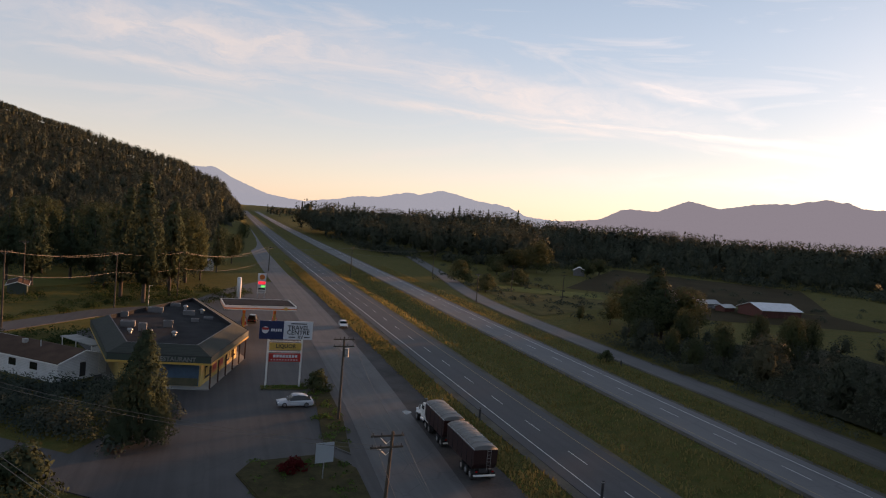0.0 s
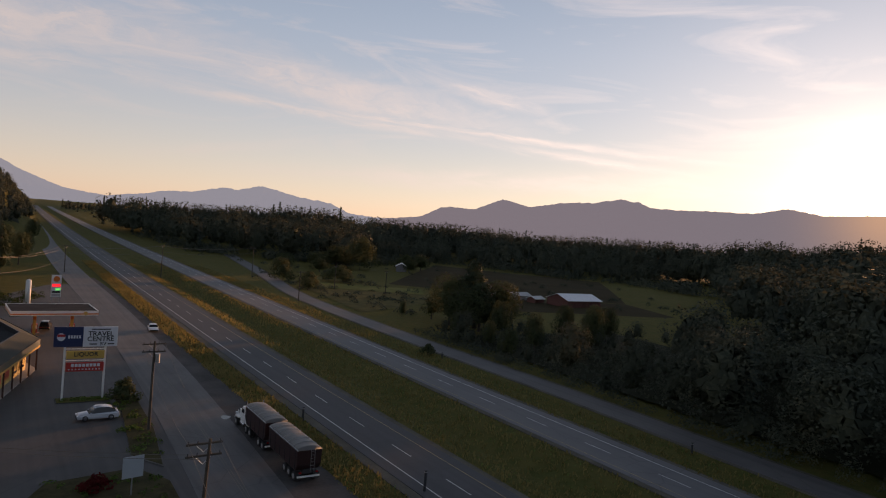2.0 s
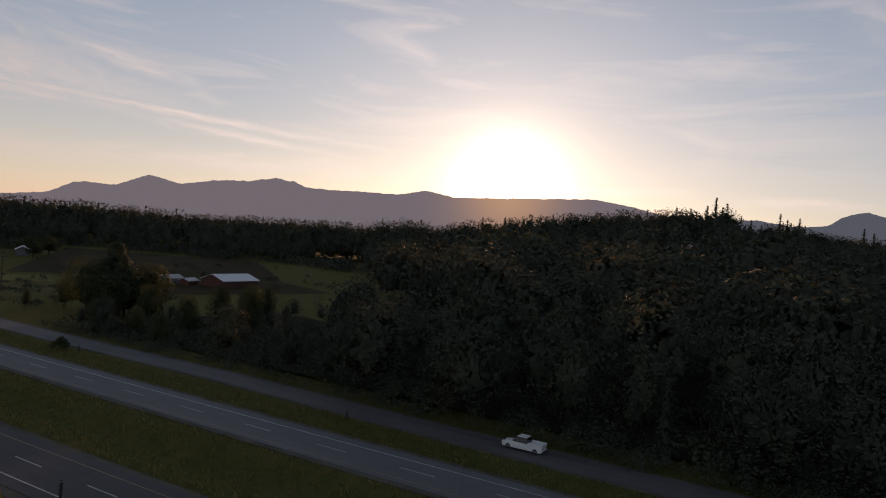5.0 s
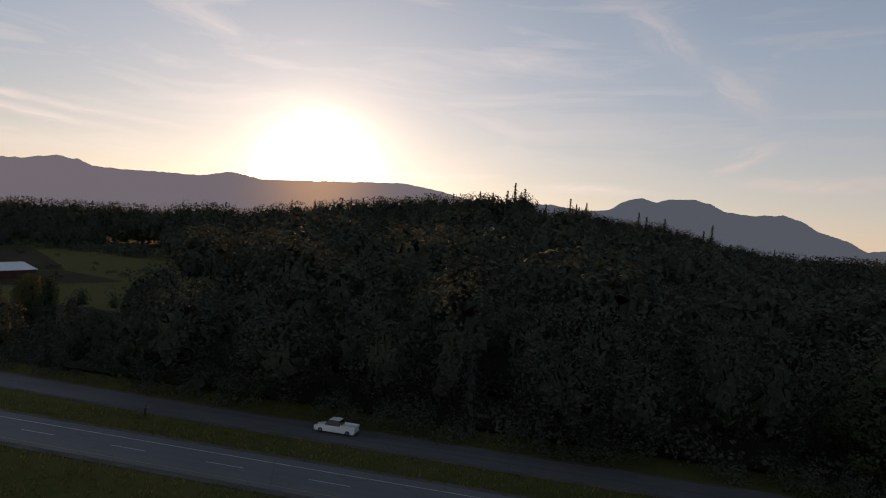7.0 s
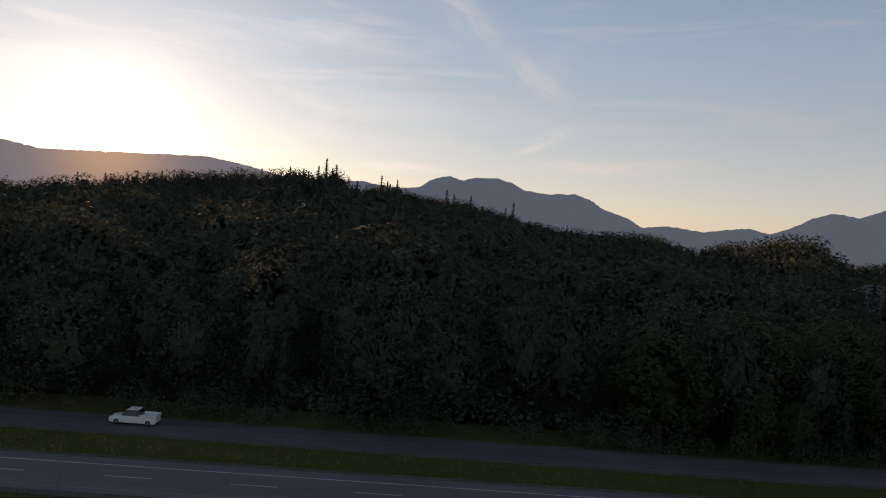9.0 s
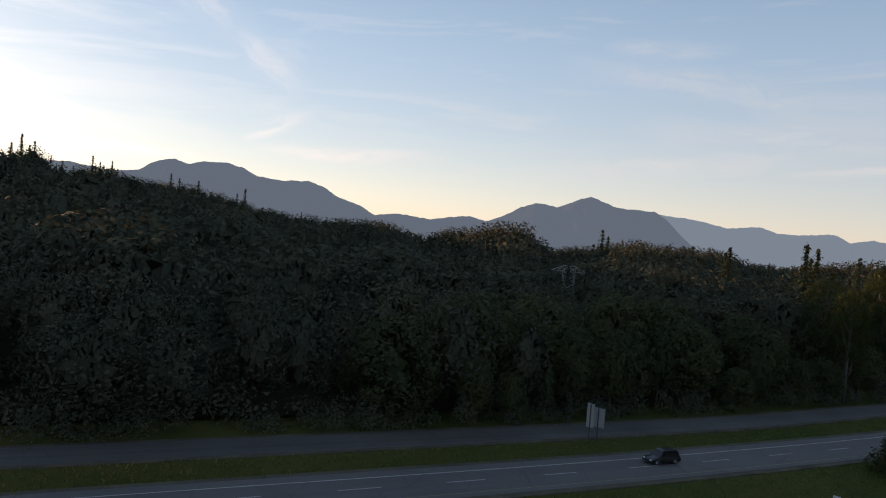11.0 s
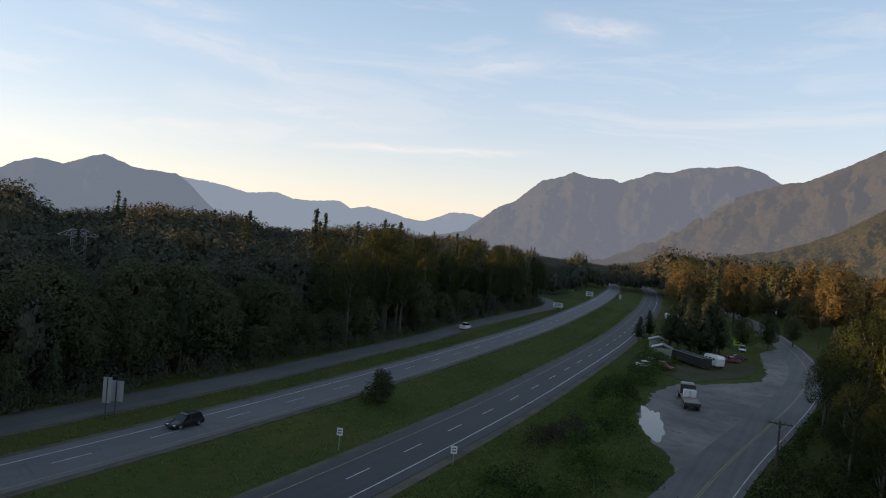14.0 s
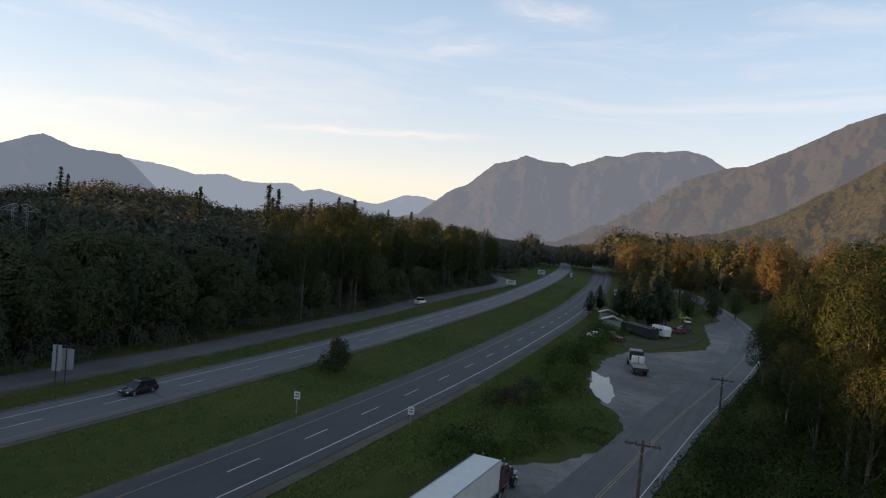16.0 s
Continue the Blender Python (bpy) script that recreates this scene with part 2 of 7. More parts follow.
def loose_gravel(n):
    """Packed gravel: pale driven stretches, damp earthy blotches, stones of all tones."""
    p = place(n)
    big, mid, fine = n.noise(p, 0.07, 4.0, 0.6, 0.6), n.noise(p, 0.45, 5.0, 0.65), n.noise(p, 5.0, 5.0, 0.75)
    c = n.mix(n.span(big, 0.38, 0.62), rgb(0.142, 0.132, 0.125), rgb(0.246, 0.232, 0.221))
    c = n.mix(n.span(mid, 0.5, 0.66, 0.0, 0.6), c, rgb(0.095, 0.082, 0.072))
    c = n.mix(n.span(fine, 0.45, 0.62, 0.0, 0.5), c, rgb(0.090, 0.084, 0.078))
    c = n.mix(n.span(fine, 0.42, 0.30, 0.0, 0.5), c, rgb(0.34, 0.33, 0.31))
    return principled(n, c, 0.92, 0.0, bump(n, fine, 0.7, 0.06), **{"Specular IOR Level": 0.25})


GRAVEL = material("gravel", loose_gravel)
PAINT_WHITE = worn("road_paint_white", (0.32, 0.32, 0.32), (0.66, 0.66, 0.65), 0.8, 9.0, 0.6)
PAINT_YELLOW = worn("road_paint_yellow", (0.21, 0.155, 0.07), (0.40, 0.285, 0.12), 0.8, 9.0, 0.6)
GRASS = grass("grass")
BARK = worn("bark", (0.035, 0.026, 0.020), (0.10, 0.08, 0.065), 0.8, 6.0, 0.9, 0.0, 0.6)
BARK_PALE = worn("bark_pale", (0.045, 0.040, 0.033), (0.13, 0.115, 0.095), 0.8, 6.0, 0.9, 0.0, 0.6)
NEEDLES = foliage("needles", (0.034, 0.052, 0.034), (0.066, 0.088, 0.050), (0.080, 0.088, 0.046), False, 0.2)
LEAVES = foliage("leaves", (0.044, 0.062, 0.034), (0.088, 0.106, 0.050), (0.115, 0.105, 0.046), False, 0.3)
LEAVES_DEEP = foliage("deep_green_leaves", (0.019, 0.036, 0.015), (0.047, 0.063, 0.022), (0.080, 0.080, 0.025), False, 0.3)
# the gold of low sunlight on the grove is put into this leaf colour
LEAVES_SUN_GOLD = foliage("sun_gold_leaves", (0.080, 0.074, 0.034), (0.140, 0.116, 0.050), (0.165, 0.125, 0.050), False, 0.35)
# haze over the woods is put into these two colours as extra blue
NEEDLES_HAZY = foliage("needles_hazy", (0.038, 0.052, 0.046), (0.070, 0.086, 0.066), (0.086, 0.094, 0.058), True, 0.12)
LEAVES_HAZY = foliage("leaves_hazy", (0.048, 0.060, 0.048), (0.088, 0.100, 0.070), (0.114, 0.107, 0.064), True, 0.15)
HEDGE = foliage("hedge_leaves", (0.046, 0.089, 0.022), (0.115, 0.175, 0.043), (0.144, 0.192, 0.050), True, 0.25)
RED_LEAVES = foliage("red_leaves", (0.06, 0.008, 0.010), (0.16, 0.020, 0.022), (0.20, 0.03, 0.03), True)


# ---------------------------------------------------------------- ground
def smooth(a, b, v):
    t = np.clip((v - a) / (b - a), 0, 1)
    return t * t * (3 - 2 * t)


def curve_at(knots, v):
    """A smooth line through (v, value) knots."""
    k = sorted(knots)
    xs, ys = np.array([p[0] for p in k], float), np.array([p[1] for p in k], float)
    slope = np.gradient(ys, xs)
    v = np.asarray(v, float)
    i = np.clip(np.searchsorted(xs, v) - 1, 0, len(xs) - 2)
    h = xs[i + 1] - xs[i]
    t = np.clip((v - xs[i]) / h, 0, 1)
    return ((1 + 2 * t) * (1 - t) ** 2 * ys[i] + t * (1 - t) ** 2 * h * slope[i] + t * t * (3 - 2 * t) * ys[i + 1] + t * t * (t - 1) * h * slope[i + 1])


# sideways drift of the highway, and the middle line of the two local roads
BEND = [(-1500, 620), (-1200, 430), (-800, 190), (-593, 98), (-511, 70), (-395, 43), (-286, 23.5), (-213, 12.8), (-158, 7.1), (-100, 2.4), (-60, 0.7), (0, 0), (300, 0), (600, 3), (1100, 12), (2700, 55), (4500, 120)]
FRONTAGE = [(-345, 150), (-337, 131), (-320, 118), (-290, 106), (-249, 101.5), (-186, 95), (-160, 91), (-122, 87.5), (-92, 84.8), (-60, 84.0), (0, 83.7), (50, 83.9), (90, 85.0), (140, 84.4), (220, 87), (300, 100), (420, 118)]
LOCAL = [(-700, 170), (-560, 105), (-480, 75), (-400, 48), (-345, 30), (-290, 17), (-245, 8.2), (-200, 3.0), (-176, 3.0), (-154, 4.4), (-123, 7.4), (-103, 9.5), (-78, 11.4), (0, 17), (63, 21.3), (98, 23.0), (170, 24.5), (280, 23.5), (400, 24), (560, 27), (800, 30)]


def bend(y):
    return curve_at(BEND, y)


def height(x, y):
    x, y = np.asarray(x, float), np.asarray(y, float)
    b = x - bend(y)
    z = 26 * np.exp(-(((x - 471) / 150) ** 2 + ((y - 92) / 150) ** 2))
    z = z + 12 * smooth(150, 420, x) * smooth(190, -20, y)
    # beyond the woods the land falls away towards the mountains
    far = np.hypot(x, y)
    side = x / np.maximum(far, 1)
    z = z - np.maximum(40 * smooth(700, 1900, far) * smooth(0.45, 0.62, side), 52 * smooth(960, 1500, far) * smooth(0.14, 0.21, side) * smooth(-500, -800, y))
    # wooded hill beside the far end of the highway
    up = np.where(b > -12, smooth(30, -12, b) * 38, 38 + 21 * smooth(-12, -70, b) + 60 * smooth(-50, -330, b) + 60 * smooth(-330, -900, b))
    z = z + np.where(b < 30, up * 1.02, 0) * smooth(330, 980, y)
    # foot of the mountains on the other side
    z = z + (5 * smooth(70, -20, x) + 8 * smooth(-10, -120, x) + 14 * smooth(-100, -420, x)) * smooth(-400, -850, y)
    # the grassed hollow between the carriageways
    z = z - 1.25 * np.exp(-(((b - 55.0) / 3.8) ** 2)) - 0.35 * np.exp(-(((b - 76.5) / 2.5) ** 2))
    swell = np.sin(x * 0.11 + 1.3) * np.sin(y * 0.083) * 0.12 + np.sin(x * 0.031) * np.sin(y * 0.027 + 0.7) * 0.3
    near = np.minimum(smooth(90, 150, b), 1) + smooth(-20, -80, x)
    return z - 0.08 + swell * np.clip(near, 0, 1)


def sheet(name, xs, ys, zf, mat):
    gx, gy = np.meshgrid(xs, ys)
    co = np.stack([gx, gy, zf(gx, gy)], -1).reshape(-1, 3)
    w, h = len(xs), len(ys)
    i = (np.arange(h - 1)[:, None] * w + np.arange(w - 1)).ravel()
    faces = np.stack([i, i + 1, i + w + 1, i + w], 1)
    me = bpy.data.meshes.new(name)
    me.from_pydata(co.tolist(), [], faces.tolist())
    me.polygons.foreach_set("use_smooth", np.ones(len(faces), bool))
    me.materials.append(mat)
    return new(name, me)


def steps(inner, outer, reach, fine, coarse):
    a = np.arange(inner[0], inner[1] + 0.1, fine)
    lo, hi = np.arange(outer[0], inner[0] - 0.1, coarse), np.arange(inner[1] + coarse, outer[1] + 0.1, coarse)
    far = np.geomspace(60, reach, 12)
    return np.concatenate([(outer[0] - far)[::-1], lo, a, hi, outer[1] + far])


ground = tagged(sheet("ground", steps((-20, 104), (-420, 740), 4200, 2.5, 14), steps((-240, 240), (-760, 1260), 3500, 8, 14), height, GRASS),
                "grassy valley floor with green and straw patches", "ground", kind="structure")


def ribbon(name, left, right, ys, z, mat, label="", category="road", skirt=0.25):
    """A strip between two lines x = left(y) and x = right(y), with its edges turned down."""
    l, r, ys = np.broadcast_to(left(ys), ys.shape), np.broadcast_to(right(ys), ys.shape), np.asarray(ys)
    rows = [np.stack([l, ys, np.full_like(ys, z - skirt)], 1), np.stack([l, ys, np.full_like(ys, z)], 1), np.stack([r, ys, np.full_like(ys, z)], 1), np.stack([r, ys, np.full_like(ys, z - skirt)], 1)]
    k = len(ys)
    faces = []
    for q in range(3):
        faces += [(q * k + i, (q + 1) * k + i, (q + 1) * k + i + 1, q * k + i + 1) for i in range(k - 1)]
    me = bpy.data.meshes.new(name)
    me.from_pydata(np.concatenate(rows).tolist(), [], faces)
    me.materials.append(mat)
    ob = new(name, me)
    return tagged(ob, label, category, kind="structure") if label else ob


LONG = np.concatenate([np.arange(-900, -240, 12.0), np.arange(-240, 400, 8.0), np.arange(400, 1700, 30.0)])
ribbon("road_1", lambda y: 37.7 + bend(y), lambda y: 47.2 + bend(y), LONG, 0.06, ASPHALT, "dark asphalt highway carriageway with two lanes", "road")
ribbon("road_2", lambda y: 63.7 + bend(y), lambda y: 72.6 + bend(y), LONG, 0.06, ASPHALT_PALE, "paler worn asphalt highway carriageway with two lanes", "road")
FRONT_Y = np.arange(-344, 420, 8.0)
ribbon("road_3", lambda y: curve_at(FRONTAGE, y) - 3.0, lambda y: curve_at(FRONTAGE, y) + 3.0, FRONT_Y, 0.05, ASPHALT_OLD, "narrow weathered asphalt side road along the woods", "road")
LOCAL_Y = np.concatenate([np.arange(-700, -260, 15.0), np.arange(-260, 260, 6.0), np.arange(260, 800, 15.0)])
ribbon("road_4", lambda y: curve_at(LOCAL, y) - 4.2, lambda y: curve_at(LOCAL, y) + 4.2, LOCAL_Y, 0.05, ASPHALT_OLD, "two-lane local asphalt road with patched surface", "road")


def lines(name, runs, mat, label):
    """Painted strips: each run is (middle line, width, ys)."""
    verts, faces = [], []
    for mid, w, ys, z in runs:
        x = np.broadcast_to(mid(ys), ys.shape)
        b = len(verts)
        for xx, yy in zip(x, ys):
            verts += [(xx - w / 2, yy, z), (xx + w / 2, yy, z)]
        faces += [(b + 2 * i, b + 2 * i + 1, b + 2 * i + 3, b + 2 * i + 2) for i in range(len(ys) - 1)]
    me = bpy.data.meshes.new(name)
    me.from_pydata(verts, [], faces)
    me.materials.append(mat)
    return tagged(new(name, me), label, "road marking", kind="structure")


def off(x):
    return lambda y: x + bend(y)


def off_local(x):
    return lambda y: x + curve_at(LOCAL, y)


white = [(off(39.3), 0.16, LONG, 0.075), (off(70.8), 0.16, LONG, 0.075)]
for s in np.arange(-700, 900, 12.2):
    white.append((off(42.6), 0.14, np.array([s, s + 4.6]), 0.075))
    white.append((off(67.9), 0.14, np.array([s + 5, s + 9.6]), 0.075))
LOCAL_NEAR = LOCAL_Y[(LOCAL_Y > -400) & (LOCAL_Y < 420)]
white += [(off_local(-3.3), 0.12, LOCAL_NEAR[LOCAL_NEAR < 30], 0.065)]
lines("road_marking_1", white, PAINT_WHITE, "white painted lane lines worn on asphalt")
lines("road_marking_2", [(off(45.6), 0.11, LONG, 0.075), (off(64.7), 0.11, LONG, 0.075), (off_local(-0.14), 0.09, LOCAL_NEAR[LOCAL_NEAR < -30], 0.065), (off_local(0.14), 0.09, LOCAL_NEAR[LOCAL_NEAR < -30], 0.065)],
      PAINT_YELLOW, "yellow painted lines worn on asphalt")


lines("road_marking_3", [(off_local(s), 0.08, LOCAL_NEAR[LOCAL_NEAR >= -36], 0.065) for s in (-0.14, 0.14)], worn("road_paint_faded", (0.085, 0.078, 0.072), (0.15, 0.135, 0.11), 0.8, 9.0, 0.7), "faded lines nearly worn off an old road")


def patch(name, corners, z, mat, label, category="pavement", ragged=0.0):
    bm = bmesh.new()
    if ragged:
        # loose edges wander between the corners
        rim = []
        for (x0, y0), (x1, y1) in zip(corners, corners[1:] + corners[:1]):
            m = max(1, int(math.hypot(x1 - x0, y1 - y0) / 1.1))
            for i in range(m):
                x, y = x0 + (x1 - x0) * i / m, y0 + (y1 - y0) * i / m
                w = ragged * noise.fractal(Vector((x * 0.45, y * 0.45, 2.0)), 0.6, 2.0, 4)
                g = math.hypot(x1 - x0, y1 - y0)
                rim.append((x + w * (y1 - y0) / g, y - w * (x1 - x0) / g))
        corners = rim
    vs = [bm.verts.new((x, y, z)) for x, y in corners]
    f = bm.faces.new(vs)
    f.normal_update()
    if f.normal.z < 0:
        f.normal_flip()
    low = bmesh.ops.extrude_face_region(bm, geom=[f])
    for v in low["geom"]:
        if isinstance(v, bmesh.types.BMVert):
            v.co.z -= 0.3
    bm.normal_update()
    me = bpy.data.meshes.new(name)
    bmesh.ops.recalc_face_normals(bm, faces=bm.faces)
    bm.to_mesh(me)
    bm.free()
    me.materials.append(mat)
    return tagged(new(name, me), label, category, kind="structure")


# ---------------------------------------------------------------- mountains
def mountain(name, knots, near, far, mat, label, rough=0.09, cell=0.14, seed=0.0, canopy=0.0, rows=26, grain=0.03):
    """A range seen from the valley: (bearing, rise in degrees at the crest), foot and crest distance."""
    k = sorted(knots)
    az = np.arange(k[0][0], k[-1][0] + 1e-6, cell)
    rise = 0.75 * np.interp(az, [p[0] for p in k], [p[1] for p in k]) + 0.25 * curve_at(k, az)
    rise = rise + np.array([0.07 * noise.fractal(Vector((v * 1.4, seed, 0)), 0.6, 2.0, 5) for v in az])
    crest = 27 + far * np.tan(np.radians(rise))
    s = np.concatenate([np.linspace(0, 1, rows), [1.12, 1.3]])
    co = []
    for j, u in enumerate(s):
        r = near + (far - near) * u
        for i, a in enumerate(az):
            x, y = -math.sin(radians(a)) * r, math.cos(radians(a)) * r
            g = noise.fractal(Vector((a * 0.45 + seed, u * 2.4, seed)), 0.8, 2.1, 6)
            ridge = 1 - abs(noise.noise(Vector((a * 0.38 + 0.9 * g + 0.8 * u, u * 1.3 + seed, 3.1))))
            form = u ** 0.9 if u <= 1 else 1 - (u - 1) * 1.6
            # a crest keeps its outline; the slopes below are cut by gullies
            relief = 1 + (rough * g + 1.7 * rough * (ridge - 0.75)) * math.sin(math.pi * min(u, 1)) * 1.6 + rough * 0.05 * g * u
            rise_by = canopy * (1.0 - 0.75 * min(u, 1) ** 6) * noise.fractal(Vector((x * grain, y * grain, seed)), 0.6, 2.2, 4) if canopy else 0.0
            co.append((x, y, -25 + (crest[i] + 25) * form * relief + rise_by))
    w = len(az)
    faces = [(j * w + i, j * w + i + 1, (j + 1) * w + i + 1, (j + 1) * w + i) for j in range(len(s) - 1) for i in range(w - 1)]
    me = bpy.data.meshes.new(name)
    me.from_pydata(co, [], faces)
    me.polygons.foreach_set("use_smooth", np.ones(len(faces), bool))
    me.materials.append(mat)
    return tagged(new(name, me), label, "mountain", kind="structure")


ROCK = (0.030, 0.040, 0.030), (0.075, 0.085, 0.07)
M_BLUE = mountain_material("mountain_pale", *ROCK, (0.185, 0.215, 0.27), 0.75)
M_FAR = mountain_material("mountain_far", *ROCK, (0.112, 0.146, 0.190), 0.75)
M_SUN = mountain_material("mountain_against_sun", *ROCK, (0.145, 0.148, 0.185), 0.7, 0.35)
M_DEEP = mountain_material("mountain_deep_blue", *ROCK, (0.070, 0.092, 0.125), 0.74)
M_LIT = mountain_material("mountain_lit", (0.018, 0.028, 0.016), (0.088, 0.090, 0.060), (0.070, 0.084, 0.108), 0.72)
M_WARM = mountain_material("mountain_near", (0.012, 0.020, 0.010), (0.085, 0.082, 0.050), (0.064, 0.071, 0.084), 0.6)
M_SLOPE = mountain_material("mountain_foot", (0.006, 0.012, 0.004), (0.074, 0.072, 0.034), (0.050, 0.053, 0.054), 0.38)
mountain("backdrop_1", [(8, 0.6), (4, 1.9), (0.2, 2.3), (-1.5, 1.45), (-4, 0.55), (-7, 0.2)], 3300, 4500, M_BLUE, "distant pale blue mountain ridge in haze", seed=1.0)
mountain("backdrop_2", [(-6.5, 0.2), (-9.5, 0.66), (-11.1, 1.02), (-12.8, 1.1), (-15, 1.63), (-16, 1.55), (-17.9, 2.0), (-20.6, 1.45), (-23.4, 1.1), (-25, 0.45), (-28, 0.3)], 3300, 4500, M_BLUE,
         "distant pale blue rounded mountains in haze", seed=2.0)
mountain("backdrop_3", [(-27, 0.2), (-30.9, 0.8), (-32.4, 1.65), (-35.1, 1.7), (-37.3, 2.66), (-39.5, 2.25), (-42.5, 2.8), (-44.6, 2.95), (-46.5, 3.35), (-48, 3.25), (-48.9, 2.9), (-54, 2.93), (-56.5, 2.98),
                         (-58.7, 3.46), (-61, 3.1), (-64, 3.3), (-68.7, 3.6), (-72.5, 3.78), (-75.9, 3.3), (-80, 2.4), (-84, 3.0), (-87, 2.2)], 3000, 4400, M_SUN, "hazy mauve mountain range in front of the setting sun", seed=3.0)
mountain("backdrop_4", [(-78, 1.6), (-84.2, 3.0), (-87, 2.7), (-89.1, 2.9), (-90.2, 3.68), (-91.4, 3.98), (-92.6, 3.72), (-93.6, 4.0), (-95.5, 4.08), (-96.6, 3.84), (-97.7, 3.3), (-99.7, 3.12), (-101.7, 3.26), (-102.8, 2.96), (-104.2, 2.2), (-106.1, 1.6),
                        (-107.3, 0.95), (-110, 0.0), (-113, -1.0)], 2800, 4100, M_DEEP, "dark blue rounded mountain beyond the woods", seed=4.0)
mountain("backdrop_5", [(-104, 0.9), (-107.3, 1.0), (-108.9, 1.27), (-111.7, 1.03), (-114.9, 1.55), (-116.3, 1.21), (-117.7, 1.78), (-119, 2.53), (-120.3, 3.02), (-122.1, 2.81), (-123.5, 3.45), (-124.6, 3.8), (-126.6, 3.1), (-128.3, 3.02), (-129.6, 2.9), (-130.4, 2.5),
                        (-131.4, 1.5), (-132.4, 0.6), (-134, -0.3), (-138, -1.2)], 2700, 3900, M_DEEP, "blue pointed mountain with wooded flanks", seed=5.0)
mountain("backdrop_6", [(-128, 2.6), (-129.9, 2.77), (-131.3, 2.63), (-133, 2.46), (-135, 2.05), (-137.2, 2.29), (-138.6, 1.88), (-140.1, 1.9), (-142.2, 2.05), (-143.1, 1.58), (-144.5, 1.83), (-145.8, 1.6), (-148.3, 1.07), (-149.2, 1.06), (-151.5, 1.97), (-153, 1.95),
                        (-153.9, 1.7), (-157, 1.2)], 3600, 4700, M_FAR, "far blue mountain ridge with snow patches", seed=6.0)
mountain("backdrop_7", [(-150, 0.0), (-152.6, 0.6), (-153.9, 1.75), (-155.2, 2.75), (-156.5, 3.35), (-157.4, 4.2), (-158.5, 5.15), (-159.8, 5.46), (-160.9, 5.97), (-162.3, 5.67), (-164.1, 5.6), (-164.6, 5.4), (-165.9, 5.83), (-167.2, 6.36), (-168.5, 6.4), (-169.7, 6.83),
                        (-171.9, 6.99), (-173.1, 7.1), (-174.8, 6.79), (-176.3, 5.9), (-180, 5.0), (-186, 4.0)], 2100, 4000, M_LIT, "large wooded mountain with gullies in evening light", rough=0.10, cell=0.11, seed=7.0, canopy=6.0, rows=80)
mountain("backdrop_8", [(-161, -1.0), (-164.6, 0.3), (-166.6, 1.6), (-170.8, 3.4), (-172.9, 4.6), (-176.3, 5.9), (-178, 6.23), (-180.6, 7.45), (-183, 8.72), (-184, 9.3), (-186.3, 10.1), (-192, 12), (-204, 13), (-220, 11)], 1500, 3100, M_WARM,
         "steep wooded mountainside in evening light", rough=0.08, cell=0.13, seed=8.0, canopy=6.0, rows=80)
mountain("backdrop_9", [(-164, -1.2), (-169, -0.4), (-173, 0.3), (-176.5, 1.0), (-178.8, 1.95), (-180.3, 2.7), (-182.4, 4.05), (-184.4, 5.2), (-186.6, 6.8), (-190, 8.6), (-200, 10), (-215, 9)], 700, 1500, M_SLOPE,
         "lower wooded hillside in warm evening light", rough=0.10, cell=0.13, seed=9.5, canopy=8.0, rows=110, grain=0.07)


# ---------------------------------------------------------------- trees
RNG = np.random.default_rng(7)


def unit(v):
    return v / (np.linalg.norm(v, axis=-1, keepdims=True) + 1e-9)


def quads_at(centres, size, rng, out, jitter=0.32, along=None, stretch=0.8):
    """Leaf clusters: a small ragged four-cornered spray round each centre, facing out of the crown; the fifth row is the way it is lit."""
    n = len(centres)
    size = np.broadcast_to(size, n)[:, None] * rng.uniform(0.7, 1.3, (n, 1))
    face = unit(unit(np.broadcast_to(out, (n, 3))) + rng.normal(scale=jitter, size=(n, 3)))
    d = rng.normal(size=(n, 3)) if along is None else along + rng.normal(scale=0.3, size=(n, 3))
    d = unit(d - face * (d * face).sum(1, keepdims=True))
    e = np.cross(face, d)
    k = rng.uniform(0.55, 1.2, (4, n, 1)) * size * 0.6
    bow = face * size * 0.13
    lit = unit(0.68 * unit(np.broadcast_to(out, (n, 3))) + 0.32 * face)
    return np.stack([centres - d * k[0], centres - e * k[1] * stretch - bow, centres + d * k[2], centres + e * k[3] * stretch - bow, lit], 1)


